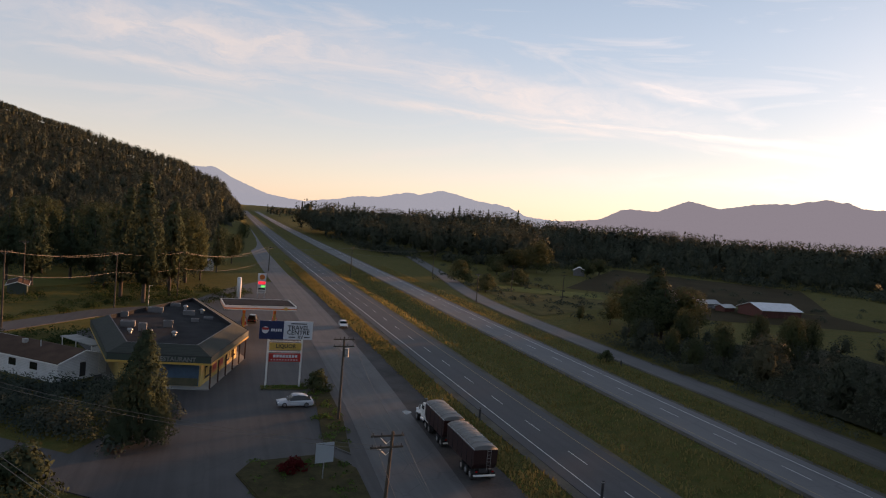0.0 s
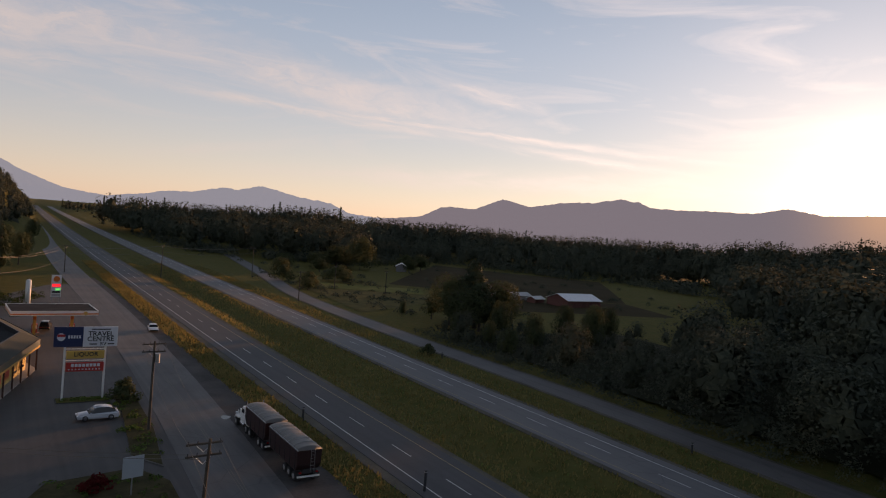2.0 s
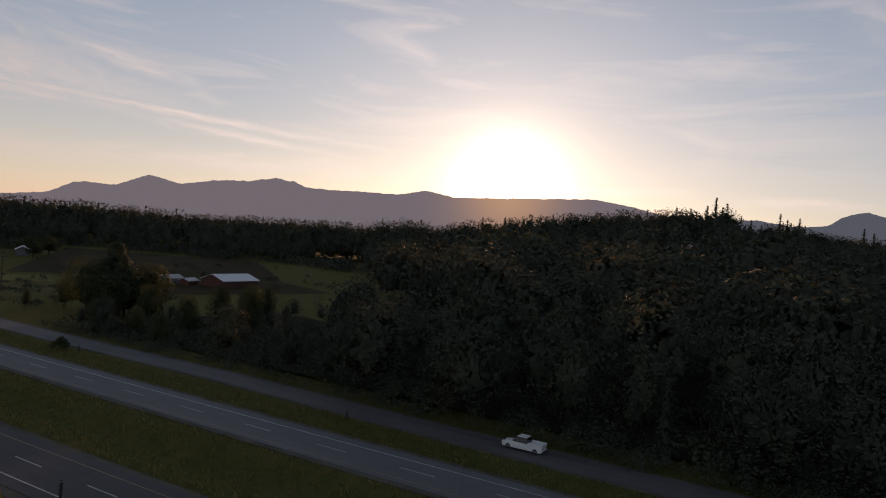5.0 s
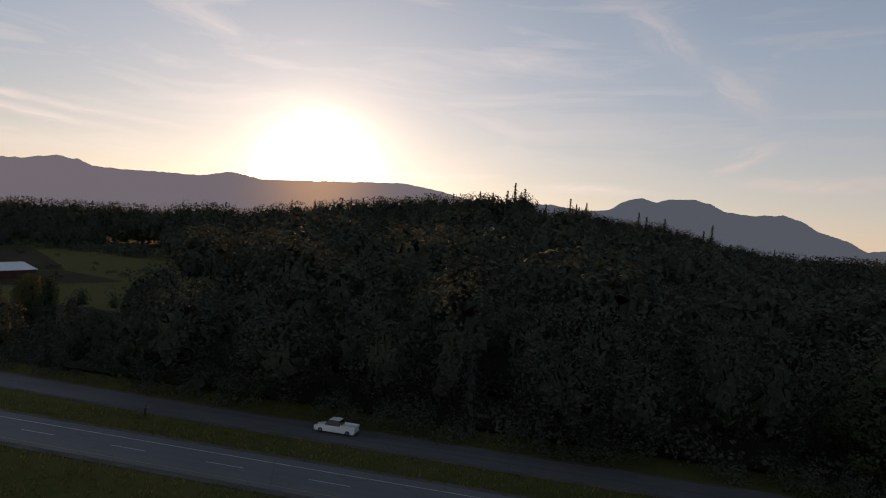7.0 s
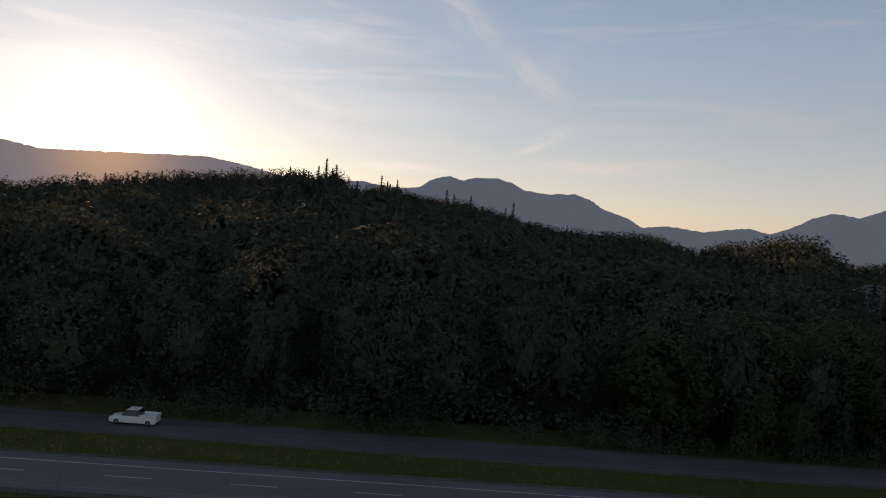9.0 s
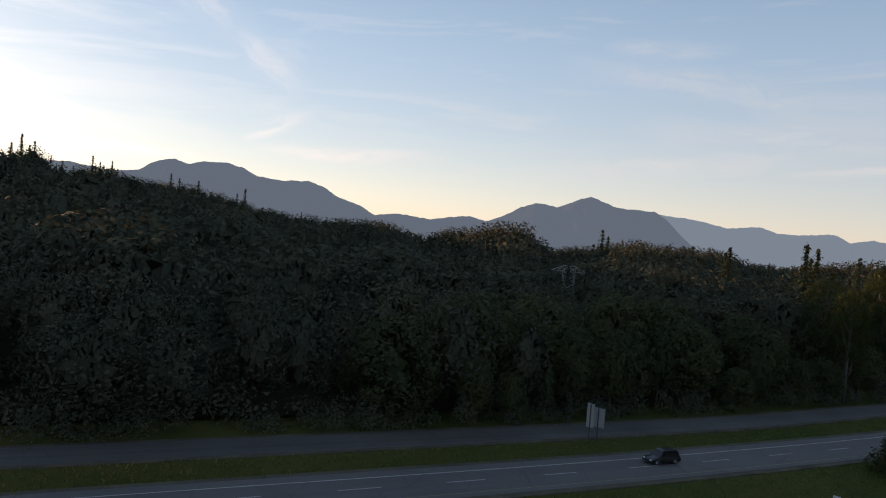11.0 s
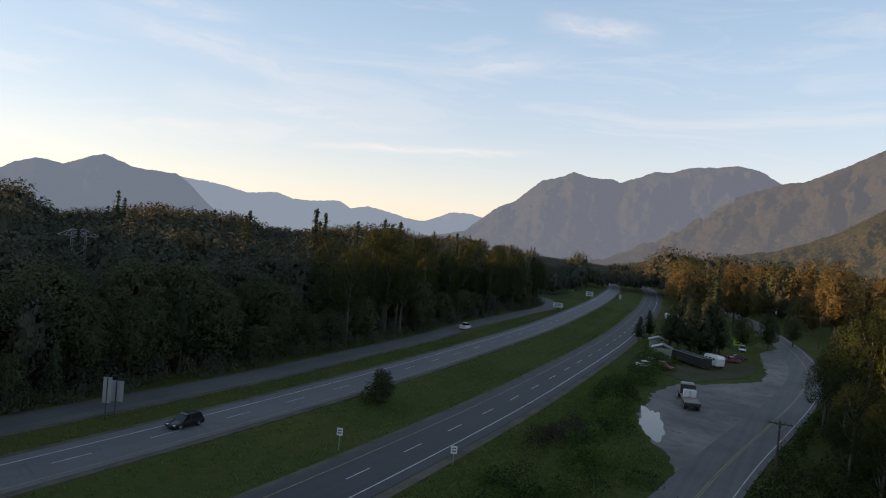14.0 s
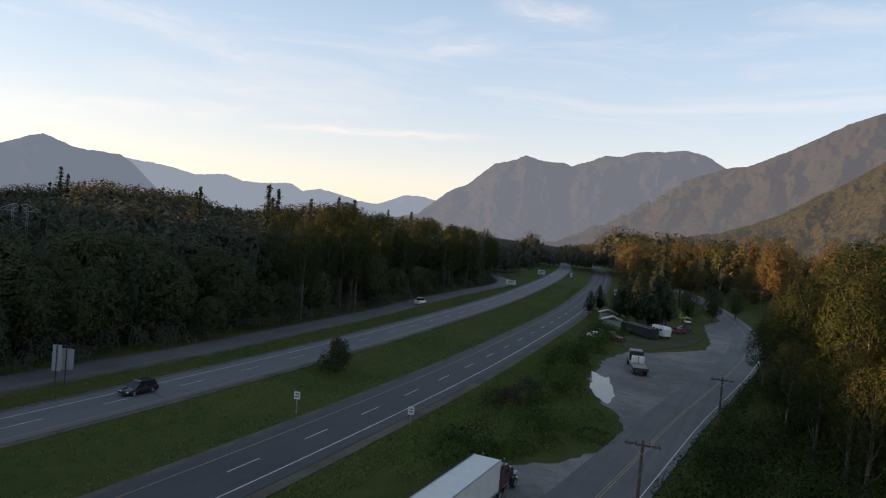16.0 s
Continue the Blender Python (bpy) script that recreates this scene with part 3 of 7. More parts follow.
def conifer_crown(h, spread, whorls, per, leaf, rng, bare=0.1, core=True):
    """Drooping boughs in uneven whorls, shorter towards the tip."""
    cs, sz, dirs, outs = [], [], [], []
    for k in range(whorls):
        u = ((k + rng.uniform(0, 0.8)) / whorls) ** 0.9
        z = h * (bare + (0.985 - bare) * u)
        reach = spread * (1 - u) ** 0.8 * rng.uniform(0.7, 1.2) + 0.2
        for a in rng.uniform(0, 2 * math.pi, per):
            r = reach * rng.uniform(0.5, 1.2)
            m = max(2, int(r / (leaf * 0.62)))
            s = np.linspace(0.22, 1, m) * r
            drop = -0.28 * s - 0.04 * s * s / max(spread, 1) + 0.2 * s * (u > 0.75)
            cs.append(np.stack([np.cos(a) * s, np.sin(a) * s, z + drop], 1) + rng.normal(scale=0.16 * leaf, size=(m, 3)))
            sz.append(leaf * (1.25 - 0.55 * np.linspace(0, 1, m)))
            dirs.append(np.tile((math.cos(a), math.sin(a), -0.35), (m, 1)))
            outs.append(np.tile((math.cos(a) * 0.75, math.sin(a) * 0.75, 0.8), (m, 1)))
    c = quads_at(np.concatenate(cs), np.concatenate(sz), rng, np.concatenate(outs), 0.25, np.concatenate(dirs), 0.62)
    parts = [c]
    # leader, and the dense inside that no light gets through
    tip = np.stack([np.zeros(4), np.zeros(4), h * np.array([0.94, 0.96, 0.98, 1.0])], 1)
    parts.append(quads_at(tip, leaf * np.array([0.9, 0.75, 0.6, 0.5]), rng, rng.normal(size=(4, 3)) * (1, 1, 0.1), 0.1, np.tile((0.0, 0, 1), (4, 1)), 0.4))
    if core:
        m = 16
        u = rng.uniform(0, 0.8, m)
        a = rng.uniform(0, 6.28, m)
        out = np.stack([np.cos(a), np.sin(a), np.full(m, 0.2)], 1)
        at = out * (spread * 0.22 * (1 - u))[:, None] * (1, 1, 0) + np.stack([0 * u, 0 * u, h * (bare + (1 - bare) * u)], 1)
        parts.append(quads_at(at, spread * (1 - u) * 0.8 + 0.2, rng, out, 0.2, np.tile((0.0, 0, 1), (m, 1)), 0.7))
    return np.concatenate(parts)


def broad_crown(h, width, clumps, per, leaf, rng, low=0.22, core=True, taper=0.22):
    """Clumps of leaves over an uneven crown, each a small dome, with gaps between them."""
    pos, outs, sizes = [], [], []
    mid, half = h * (1 + low) / 2, h * (1 - low) / 2
    lean = rng.normal(scale=0.03 * h, size=2)
    lobes = [(unit(rng.normal(size=3) * (1, 1, 0.8)), rng.uniform(0.08, 0.26)) for _ in range(5)]
    for k in range(clumps):
        # even spread over the crown, the lower third left thinner
        t = 1 - 2 * (k + rng.uniform(0, 1)) / clumps * 0.9
        a = k * 2.39996 + rng.uniform(-0.5, 0.5)
        q = math.sqrt(max(0, 1 - t * t))
        d = np.array([q * math.cos(a), q * math.sin(a), t])
        swell = 0.72 + sum(w * max(0.0, float(d @ v)) ** 3 for v, w in lobes) + rng.uniform(-0.12, 0.08)
        girth = width * (1 - 0.22 * max(t, 0)) if taper < 0.3 else width * (1 - taper * (t + 1) / 2) * 1.15
        wide = q ** -0.4 if q > 0.05 else 1.0
        c = d * (girth * wide, girth * wide, half * 0.88) * (swell, swell, 0.35 + 0.65 * swell)
        s = width * rng.uniform(0.24, 0.42) * (1 if taper < 0.3 else 0.35 + 0.6 * (1 - taper * (t + 1) / 2))
        e = unit(rng.normal(size=(per, 3)) + 0.75 * d)
        p = c + e * s * rng.uniform(0.7, 1.05, (per, 1)) * (1, 1, 0.8)
        p[:, 2] = np.minimum(p[:, 2], half * 0.985)
        up = (p[:, 2] + half) / (2 * half)
        pos.append(p + np.stack([lean[0] * up, lean[1] * up, np.full(per, mid)], 1))
        outs.append(e * 0.75 + d * 0.5 + (0, 0, 0.15))
        sizes.append(np.full(per, leaf * 1.2))
    sprays = quads_at(np.concatenate(pos), np.concatenate(sizes), rng, np.concatenate(outs), 0.28)
    sprays[:, :4, 2] *= 0.99 * h / sprays[:, :4, 2].max()
    if not core:
        return sprays
    # the leafy inside that closes the gaps: a lumpy skin just under the sprays
    rows, cols = (15, 24) if leaf < 0.5 else ((11, 18) if leaf < 0.7 else ((7, 12) if leaf < 1 else (5, 8)))
    skin = np.zeros((rows + 1, cols, 3))
    for r in range(rows + 1):
        for k in range(cols):
            t, a = math.cos(math.pi * r / rows), 2 * math.pi * (k + 0.5 * (r % 2)) / cols
            f = math.sqrt(max(0, 1 - t * t))
            d = np.array([f * math.cos(a), f * math.sin(a), t])
            swell = 0.36 + 0.6 * sum(w * max(0.0, float(d @ v)) ** 3 for v, w in lobes) + rng.uniform(-0.18, 0.16)
            girth = width * (1 - 0.22 * max(t, 0)) if taper < 0.3 else width * (1 - taper * (t + 1) / 2) * 1.15
            wide = f ** -0.4 if f > 0.05 else 1.0
            up = (t + 1) / 2
            skin[r, k] = d * (girth * wide, girth * wide, half * 0.9) * (swell, swell, 0.4 + 0.6 * swell) + (lean[0] * up, lean[1] * up, mid)
    nxt = np.roll(skin, -1, axis=1)
    quads = np.stack([skin[:-1], skin[1:], nxt[1:], nxt[:-1]], 2).reshape(-1, 4, 3)
    # each face is a spray of its own, tilted and shifted against its neighbours
    heart = quads.mean(1, keepdims=True)
    quads = heart + (quads - heart) * rng.uniform(0.95, 1.2, (len(quads), 1, 1)) + rng.normal(scale=0.016 * width, size=quads.shape) + rng.normal(scale=0.022 * width, size=(len(quads), 1, 3))
    lit = unit((quads.mean(1) - (0, 0, mid)) * (1, 1, 0.4) / width + rng.normal(scale=0.1, size=(len(quads), 3)))
    return np.concatenate([sprays, np.concatenate([quads, lit[:, None]], 1)])


def tube(points, radii, sides=6):
    """A tapered stem through the given points: vertices and faces."""
    v, f = [], []
    for p, r in zip(points, radii):
        v += [(p[0] + r * math.cos(2 * math.pi * i / sides), p[1] + r * math.sin(2 * math.pi * i / sides), p[2]) for i in range(sides)]
    for k in range(len(points) - 1):
        f += [(k * sides + i, k * sides + (i + 1) % sides, (k + 1) * sides + (i + 1) % sides, (k + 1) * sides + i) for i in range(sides)]
    return v, f


def limbs(h, width, count, rng, low=0.22):
    v, f = tube([(0, 0, -0.4), (0, 0, 0.15 * h), (0.01 * h, 0, 0.5 * h), (0.0, 0.01 * h, 0.9 * h)], [0.022 * h, 0.016 * h, 0.010 * h, 0.003 * h])
    for _ in range(count):
        a, u = rng.uniform(0, 2 * math.pi), rng.uniform(low, 0.75)
        e = width * rng.uniform(0.5, 0.85)
        p = [(0, 0, h * u), (math.cos(a) * e * 0.5, math.sin(a) * e * 0.5, h * (u + 0.07)), (math.cos(a) * e, math.sin(a) * e, h * min(u + 0.2, 0.97))]
        w, g = tube(p, [0.007 * h, 0.005 * h, 0.0015 * h], 5)
        f += [tuple(i + len(v) for i in q) for q in g]
        v += w
    return v, f


def quad_mesh(name, q, mat):
    """A mesh of loose quads from an array (n, 5, 3): four corners and the normal that shades them."""
    n = len(q)
    soft = np.repeat(q[:, 4], 4, axis=0) if q.shape[1] == 5 else None
    if soft is not None:
        # corners run anticlockwise round the normal
        turn = (np.cross(q[:, 2] - q[:, 0], q[:, 3] - q[:, 1]) * q[:, 4]).sum(1) < 0
        q = np.where(turn[:, None, None], q[:, [0, 3, 2, 1, 4]], q)
    q = q[:, :4]
    me = bpy.data.meshes.new(name)
    me.vertices.add(n * 4)
    me.vertices.foreach_set("co", np.ascontiguousarray(q, np.float32).ravel())
    me.loops.add(n * 4)
    me.loops.foreach_set("vertex_index", np.arange(n * 4, dtype=np.int32))
    me.polygons.add(n)
    me.polygons.foreach_set("loop_start", np.arange(0, n * 4, 4, dtype=np.int32))
    me.update(calc_edges=True)
    if soft is not None:
        at = me.attributes.new("custom_normal", "FLOAT_VECTOR", "CORNER")
        at.data.foreach_set("vector", np.ascontiguousarray(soft, np.float32).ravel())
    me.materials.append(mat)
    return me


def poly_mesh(name, v, f, mat, round_=False):
    me = bpy.data.meshes.new(name)
    me.from_pydata(v, [], f)
    if round_:
        me.polygons.foreach_set("use_smooth", np.ones(len(f), bool))
    me.materials.append(mat)
    return me


def tree(name, crown, stem, leaf_mat, bark, label, category, group):
    """A tree at the origin: an empty with trunk and crown."""
    top = tagged(new(name), label, category, group)
    for n, me in (("trunk", poly_mesh("trunk", *stem, bark, True)), ("crown", quad_mesh("crown", crown, leaf_mat))):
        new(n, me).parent = top
    return top


# one of each kind, built at its own height; copies are turned and scaled
KINDS = {"fir": [], "spruce": [], "alder": [], "cottonwood": [], "maple": []}
for k in range(4):
    h = 24.0
    KINDS["fir"].append((h, tree("fir_tree", conifer_crown(h, 3.9, 44, 7, 0.6, RNG, 0.07), tube([(0, 0, -0.4), (0, 0, h * 0.5), (0, 0, h * 0.98)], [0.36, 0.22, 0.04]), NEEDLES, BARK,
                              "tall dark green fir tree with drooping branches", "tree", "fir trees")))
    h = 18.0
    KINDS["spruce"].append((h, tree("spruce_tree", broad_crown(h, 3.6, 90, 30, 0.26, RNG, 0.0, True, 0.88), tube([(0, 0, -0.4), (0, 0, h * 0.5), (0, 0, h * 0.96)], [0.3, 0.2, 0.04]), NEEDLES, BARK,
                                 "dense dark green spruce tree with a pointed crown", "tree", "spruce trees")))
    h = 17.0
    KINDS["alder"].append((h, tree("alder_tree", broad_crown(h, 4.2, 100, 38, 0.3, RNG, 0.03), limbs(h, 3.9, 9, RNG), LEAVES, BARK, "leafy green alder tree with uneven rounded crown", "tree", "alder trees")))
    h = 26.0
    KINDS["cottonwood"].append((h, tree("cottonwood_tree", broad_crown(h, 4.9, 110, 74, 0.25, RNG, 0.24, False), limbs(h, 4.4, 16, RNG, 0.16), LEAVES_DEEP, BARK_PALE,
                                     "tall cottonwood tree with pale trunk and golden green leaves", "tree", "cottonwood trees")))
    h = 24.0
    KINDS["maple"].append((h, tree("maple_tree", broad_crown(h, 5.4, 84, 34, 0.34, RNG, 0.05), limbs(h, 4.6, 9, RNG, 0.25), LEAVES_SUN_GOLD, BARK_PALE, "tall golden green broadleaf tree in low sunlight", "tree", "golden trees")))
FIRST = {(kind, i): True for kind in KINDS for i in range(4)}
PLANTED = []


def plant(kind, x, y, h, girth=1.0):
    """Stand one tree of that kind and height on the ground."""
    i = int(RNG.integers(4))
    full, ob = KINDS[kind][i]
    s = h / full
    m = Matrix.Translation((x, y, float(height(x, y)))) @ Matrix.Rotation(RNG.uniform(0, 6.28), 4, "Z")
    if FIRST.pop((kind, i), None):
        t = ob
        t.matrix_basis = m
    else:
        t = copy_thing(ob, m)
    t.scale = (s * girth, s * girth, s)
    t.rotation_euler[2] = RNG.uniform(0, 6.28)
    PLANTED.append((x, y))
    return t


# skyline of the woods: bearing and rise in degrees as seen from the middle of the place
SKYLINE = [(8, 0.5), (-4.1, 0.28), (-6.4, 0.55), (-7.1, 0.42), (-9.6, 0.3), (-12.3, 0.27), (-15.5, 0.42), (-19.2, 0.5), (-21.5, 0.8), (-23.6, 0.75), (-25.2, 0.3), (-28.5, 0.48), (-30.3, 0.35), (-34.2, 0.42), (-40.5, 0.26), (-45, 0.31),
           (-49.6, 0.5), (-53.8, 0.45), (-54.8, 0.92), (-58.6, 1.15), (-59.6, 0.8), (-61, 1.12), (-62.4, 1.55), (-66, 1.98), (-68.2, 2.2), (-69.9, 2.62), (-72.4, 2.72), (-74.3, 3.25), (-76.6, 3.3), (-78.8, 3.7), (-80.8, 3.55), (-82.3, 3.9),
           (-82.8, 3.4), (-83.8, 3.2), (-84.4, 2.65), (-86.4, 3.0), (-88.2, 2.65), (-90.6, 2.35), (-93.4, 2.2), (-94.9, 1.75), (-97.3, 1.2), (-100, 0.72)]
SKYLINE += [(-103.2, 0.65), (-107.9, 0.72), (-109.4, 0.3), (-111.5, -0.25), (-113.3, 0.65), (-115, 0.65), (-116.8, 1.3), (-119.9, 1.6), (-120.3, 0.2), (-122.4, -0.42), (-125.3, 0.1), (-127.7, 0.75), (-131.1, 0.58), (-134.4, 0.52), (-135.3, 0.5),
            (-136.1, -0.3), (-139.2, -0.38), (-141.7, 0.05), (-143.7, 0.42), (-146, 0.7), (-147.5, 0.7), (-148, -0.2), (-150.8, -0.19), (-152.6, -0.03), (-154.2, -0.2), (-154.7, -1.2), (-155.2, -0.5), (-156.4, -0.49), (-157.6, -0.85), (-158.3, -0.46), (-159, -1.3),
            (-159.5, -1.75), (-160.6, -1.37), (-161.3, -0.8), (-161.8, -0.25), (-162.4, -0.4), (-162.7, -1.3), (-163.4, -1.65), (-164.7, -1.27), (-166.1, -1.15), (-166.9, -0.85), (-167.3, -0.3), (-168.4, 0.6), (-169.2, 0.94), (-169.8, 0.64), (-171.6, 0.45), (-173, 0.5), (-175, 0.3), (-177.4, 0.45), (-181, 1.6), (-187, 4.0), (-200, 8.0)]
SKY_X, SKY_Y = np.array([p[0] for p in SKYLINE][::-1], float), np.array([p[1] for p in SKYLINE][::-1], float)


def bearing(x, y):
    a = np.degrees(np.arctan2(-np.asarray(x, float), np.asarray(y, float)))
    return np.where(a > 60, a - 360, a)


def ceiling_at(x, y):
    """The height above sea that a treetop may reach there without breaking the skyline."""
    d = np.hypot(x, y)
    a = bearing(x, y)
    rise = np.interp(a, SKY_X, SKY_Y)
    # young trees before the farm leave it in view
    low = np.where((a > -52) & (a < -33.5) & (d < 300), -5.4 - 0.9 * np.clip((190 - d) / 120, 0, 1), 99)
    low = np.where((a > -58) & (a <= -52) & (d < 200), -3.5, low)
    return 27 + d * np.tan(np.radians(np.minimum(rise, low)))


def far_kinds(n, per, leaf, conifer):
    """Simple trees for the deep woods, at height 20."""
    rng = np.random.default_rng(11)
    out = []
    for _ in range(6):
        if conifer:
            c = conifer_crown(20.0, 3.4, n, per, leaf, rng, 0.06, leaf < 1)
        else:
            c = broad_crown(20.0, 5.6, n, per, leaf, rng, 0.05)
        out.append(c)
    return out


MID_FIR, MID_BROAD = far_kinds(36, 7, 0.55, True), far_kinds(64, 20, 0.34, False)
TOP_FIR, TOP_BROAD = far_kinds(22, 5, 0.85, True), far_kinds(36, 10, 0.6, False)
LOW_FIR, LOW_BROAD = far_kinds(14, 4, 1.4, True), far_kinds(26, 5, 1.05, False)
# deep inside a wood only the upper crowns are leafy
CAP_FIR, CAP_BROAD, INNER_FIR, INNER_BROAD, DEEP_FIR, DEEP_BROAD = [[c[c[:, :4].mean(1)[:, 2] > (9.0 if kinds is MID_FIR or kinds is MID_BROAD else 6.5)] for c in kinds] for kinds in (TOP_FIR, TOP_BROAD, MID_FIR, MID_BROAD, LOW_FIR, LOW_BROAD)]


def woodland(name, spots, kinds, mat, label):
    """Many trees of deep woods in one mesh: spots are rows of x, y, height, girth."""
    if not len(spots):
        return None
    rng = np.random.default_rng(len(spots))
    parts = []
    for x, y, h, g in spots:
        c = kinds[int(rng.integers(len(kinds)))] * ((h / 20) * g, (h / 20) * g, h / 20)
        a = rng.uniform(0, 6.28)
        r = np.array([[math.cos(a), math.sin(a), 0], [-math.sin(a), math.cos(a), 0], [0, 0, 1]])
        c = c @ r
        c[:, :4] += (x, y, float(height(x, y)))
        c[:, 4] = unit(c[:, 4])
        parts.append(c)
    return tagged(new(name, quad_mesh(name, np.concatenate(parts), mat)), label, "woods", kind="stuff")


def scatter(x0, x1, y0, y1, step, rng, jitter=0.42):
    gx, gy = np.meshgrid(np.arange(x0, x1, step), np.arange(y0, y1, step))
    p = np.stack([gx.ravel(), gy.ravel()], 1)
    return p + rng.uniform(-jitter, jitter, p.shape) * step


def grow(spots, rng, tall=(13, 25), fit=0.0):
    """Heights for spots, kept under the skyline."""
    x, y = spots[:, 0], spots[:, 1]
    h = rng.uniform(*tall, len(spots))
    # stands of taller and lower trees
    stand = np.array([noise.noise(Vector((a * 0.03, b * 0.03, 5.0))) for a, b in spots])
    h = h * (1 + 0.45 * stand)
    room = ceiling_at(x, y) - height(x, y) + fit
    lump = np.array([noise.noise(Vector((a * 0.06, b * 0.06, 9.0))) for a, b in spots])
    h = np.minimum(h, room * np.clip(0.86 + 0.5 * lump, 0.5, 1.0) * rng.uniform(0.8, 1.0, len(spots)))
    # gaps and low growth that let the evening sun across the road towards the store
    lane = y - 0.456 * (x - 33)
    gap = (lane > 55) & (lane < 300) & (x > 84) & (x < 260) & (rng.random(len(x)) < 0.95)
    h = np.where(gap, np.minimum(h, 0.0717 * (x - 33) + 0.3), h)
    ok = h > 3.2
    return np.stack([x, y, h, rng.uniform(0.85, 1.45, len(h))], 1)[ok]


rw = np.random.default_rng(21)


def west_wood(p):
    x, y = p[:, 0], p[:, 1]
    edge = curve_at(FRONTAGE, np.clip(y, -345, 420)) + 5.5
    inside = (x > edge) & (y < 152 - 0.12 * (x - 90))
    farm = (x > 150) & (x < 216 + 0.7 * np.maximum(y - 200, 0)) & (y > 120 + 0.25 * (x - 150)) & (y < 420)
    power = np.abs(x - 205 + 0.25 * y) < 9
    return inside & ~farm & ~(power & (y < -20))


edge = scatter(88, 124, -335, 150, 7.6, rw)
edge = edge[west_wood(edge)]
tall = (9, 20)
edge = grow(edge[(edge[:, 1] > -58) | (edge[:, 0] > curve_at(FRONTAGE, np.clip(edge[:, 1], -345, 420)) + 20)], rw, tall)
depth = scatter(122, 330, -420, 130, 10.5, rw)
depth = grow(depth[west_wood(depth)], rw, (16, 27))
deep = scatter(330, 600, -540, 330, 18.0, rw)
deep = deep[west_wood(deep)]
deep = grow(deep, rw, (15, 24))


def in_sight(p, most=17.0, least=-192.0):
    """Leave out deep woods far behind the open side of the valley."""
    a = bearing(p[:, 0], p[:, 1])
    return p[(a < most) & (a > least)]


def split(spots, share, rng):
    pick = rng.random(len(spots)) < share
    return spots[pick], spots[~pick]


inner = edge[:, 0] > curve_at(FRONTAGE, np.clip(edge[:, 1], -345, 420)) + 17
a, b = split(edge[inner], 0.08, rw)
woodland("woods_inner_conifers", a, INNER_FIR, NEEDLES_HAZY, "dark conifers just inside dense woods")
woodland("woods_inner_broadleaf", b, INNER_BROAD, LEAVES_HAZY, "dark broadleaf trees just inside dense woods")
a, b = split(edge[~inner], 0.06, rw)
woodland("woods_edge_conifers", a, MID_FIR, NEEDLES_HAZY, "dark conifers at the edge of dense woods")
woodland("woods_edge_broadleaf", b, MID_BROAD, LEAVES_HAZY, "dense dark green broadleaf trees along a road")
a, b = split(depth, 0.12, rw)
woodland("woods_conifers", a, CAP_FIR, NEEDLES_HAZY, "dark conifers in dense woods")
woodland("woods_broadleaf", b[b[:, 0] < 215], CAP_BROAD, LEAVES_HAZY, "dense dark green broadleaf woods")
woodland("woods_deep_broadleaf", b[b[:, 0] >= 215], DEEP_BROAD, LEAVES_HAZY, "dense broadleaf woods on rising ground")
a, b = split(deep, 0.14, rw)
woodland("hill_conifers", a, DEEP_FIR, NEEDLES_HAZY, "dark conifers on a wooded hill")
woodland("hill_broadleaf", b, DEEP_BROAD, LEAVES_HAZY, "dense broadleaf woods on a hill")

# treetops that make the skyline
tops, under = [], []
for az in np.arange(-4.5, -178, -0.36):
    d = float(np.interp(az, [-178, -165, -150, -120, -102, -95, -60, -52, -45, -20, -7, -4], [430, 560, 430, 330, 380, 470, 480, 540, 620, 660, 690, 760])) + rw.uniform(-35, 25)
    x, y = -math.sin(radians(az)) * d, math.cos(radians(az)) * d
    if x - float(bend(y)) < 84 and az > -60:
        continue
    full = float(ceiling_at(x, y) - height(x, y))
    h = full + 0.6 - abs(rw.normal(scale=1.0)) + 1.6 * noise.noise(Vector((az * 0.9, 0, 0)))
    if h > 4:
        tops.append((x, y, h if rw.random() < 0.75 else h * rw.uniform(0.82, 1), min(rw.uniform(0.75, 1.3), 9.0 / (0.28 * h))))
        for back in (16, 34):
            s = 1 - (back + rw.uniform(-5, 5)) / d
            under.append((x * s, y * s, h * rw.uniform(0.6, 0.88), min(rw.uniform(0.8, 1.3), 9.0 / (0.28 * h))))
tops = np.array(tops)
woodland("crest_broadleaf", np.array(under), LOW_BROAD, LEAVES_HAZY, "broadleaf trees below the crest of the woods")
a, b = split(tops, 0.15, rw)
woodland("skyline_conifers", a, TOP_FIR, NEEDLES_HAZY, "conifer tops along the crest of the woods")
woodland("skyline_broadleaf", b, TOP_BROAD, LEAVES_HAZY, "broadleaf tops along the crest of the woods")

# woods beyond the farm fields, beside the highway's far end
p = scatter(66, 620, 290, 800, 13.5, rw)
x, y = p[:, 0], p[:, 1]
start = np.interp(bearing(x, y), [-58, -52, -47, -44.6, -39, -32.5, -27, -24.7, -20, -12.8, -7.5, -5], [330, 380, 440, 440, 480, 500, 420, 392, 400, 442, 625, 700])
d = np.hypot(x, y)
p = p[(x - bend(y) > 84) & (d > start) & (d < start + 310) & (np.abs(x - curve_at(FRONTAGE, np.clip(y, -345, 420))) > 6)]
sp = grow(p, rw, (22, 36))
sp[:, 2] *= rw.uniform(0.8, 1.06, len(sp))
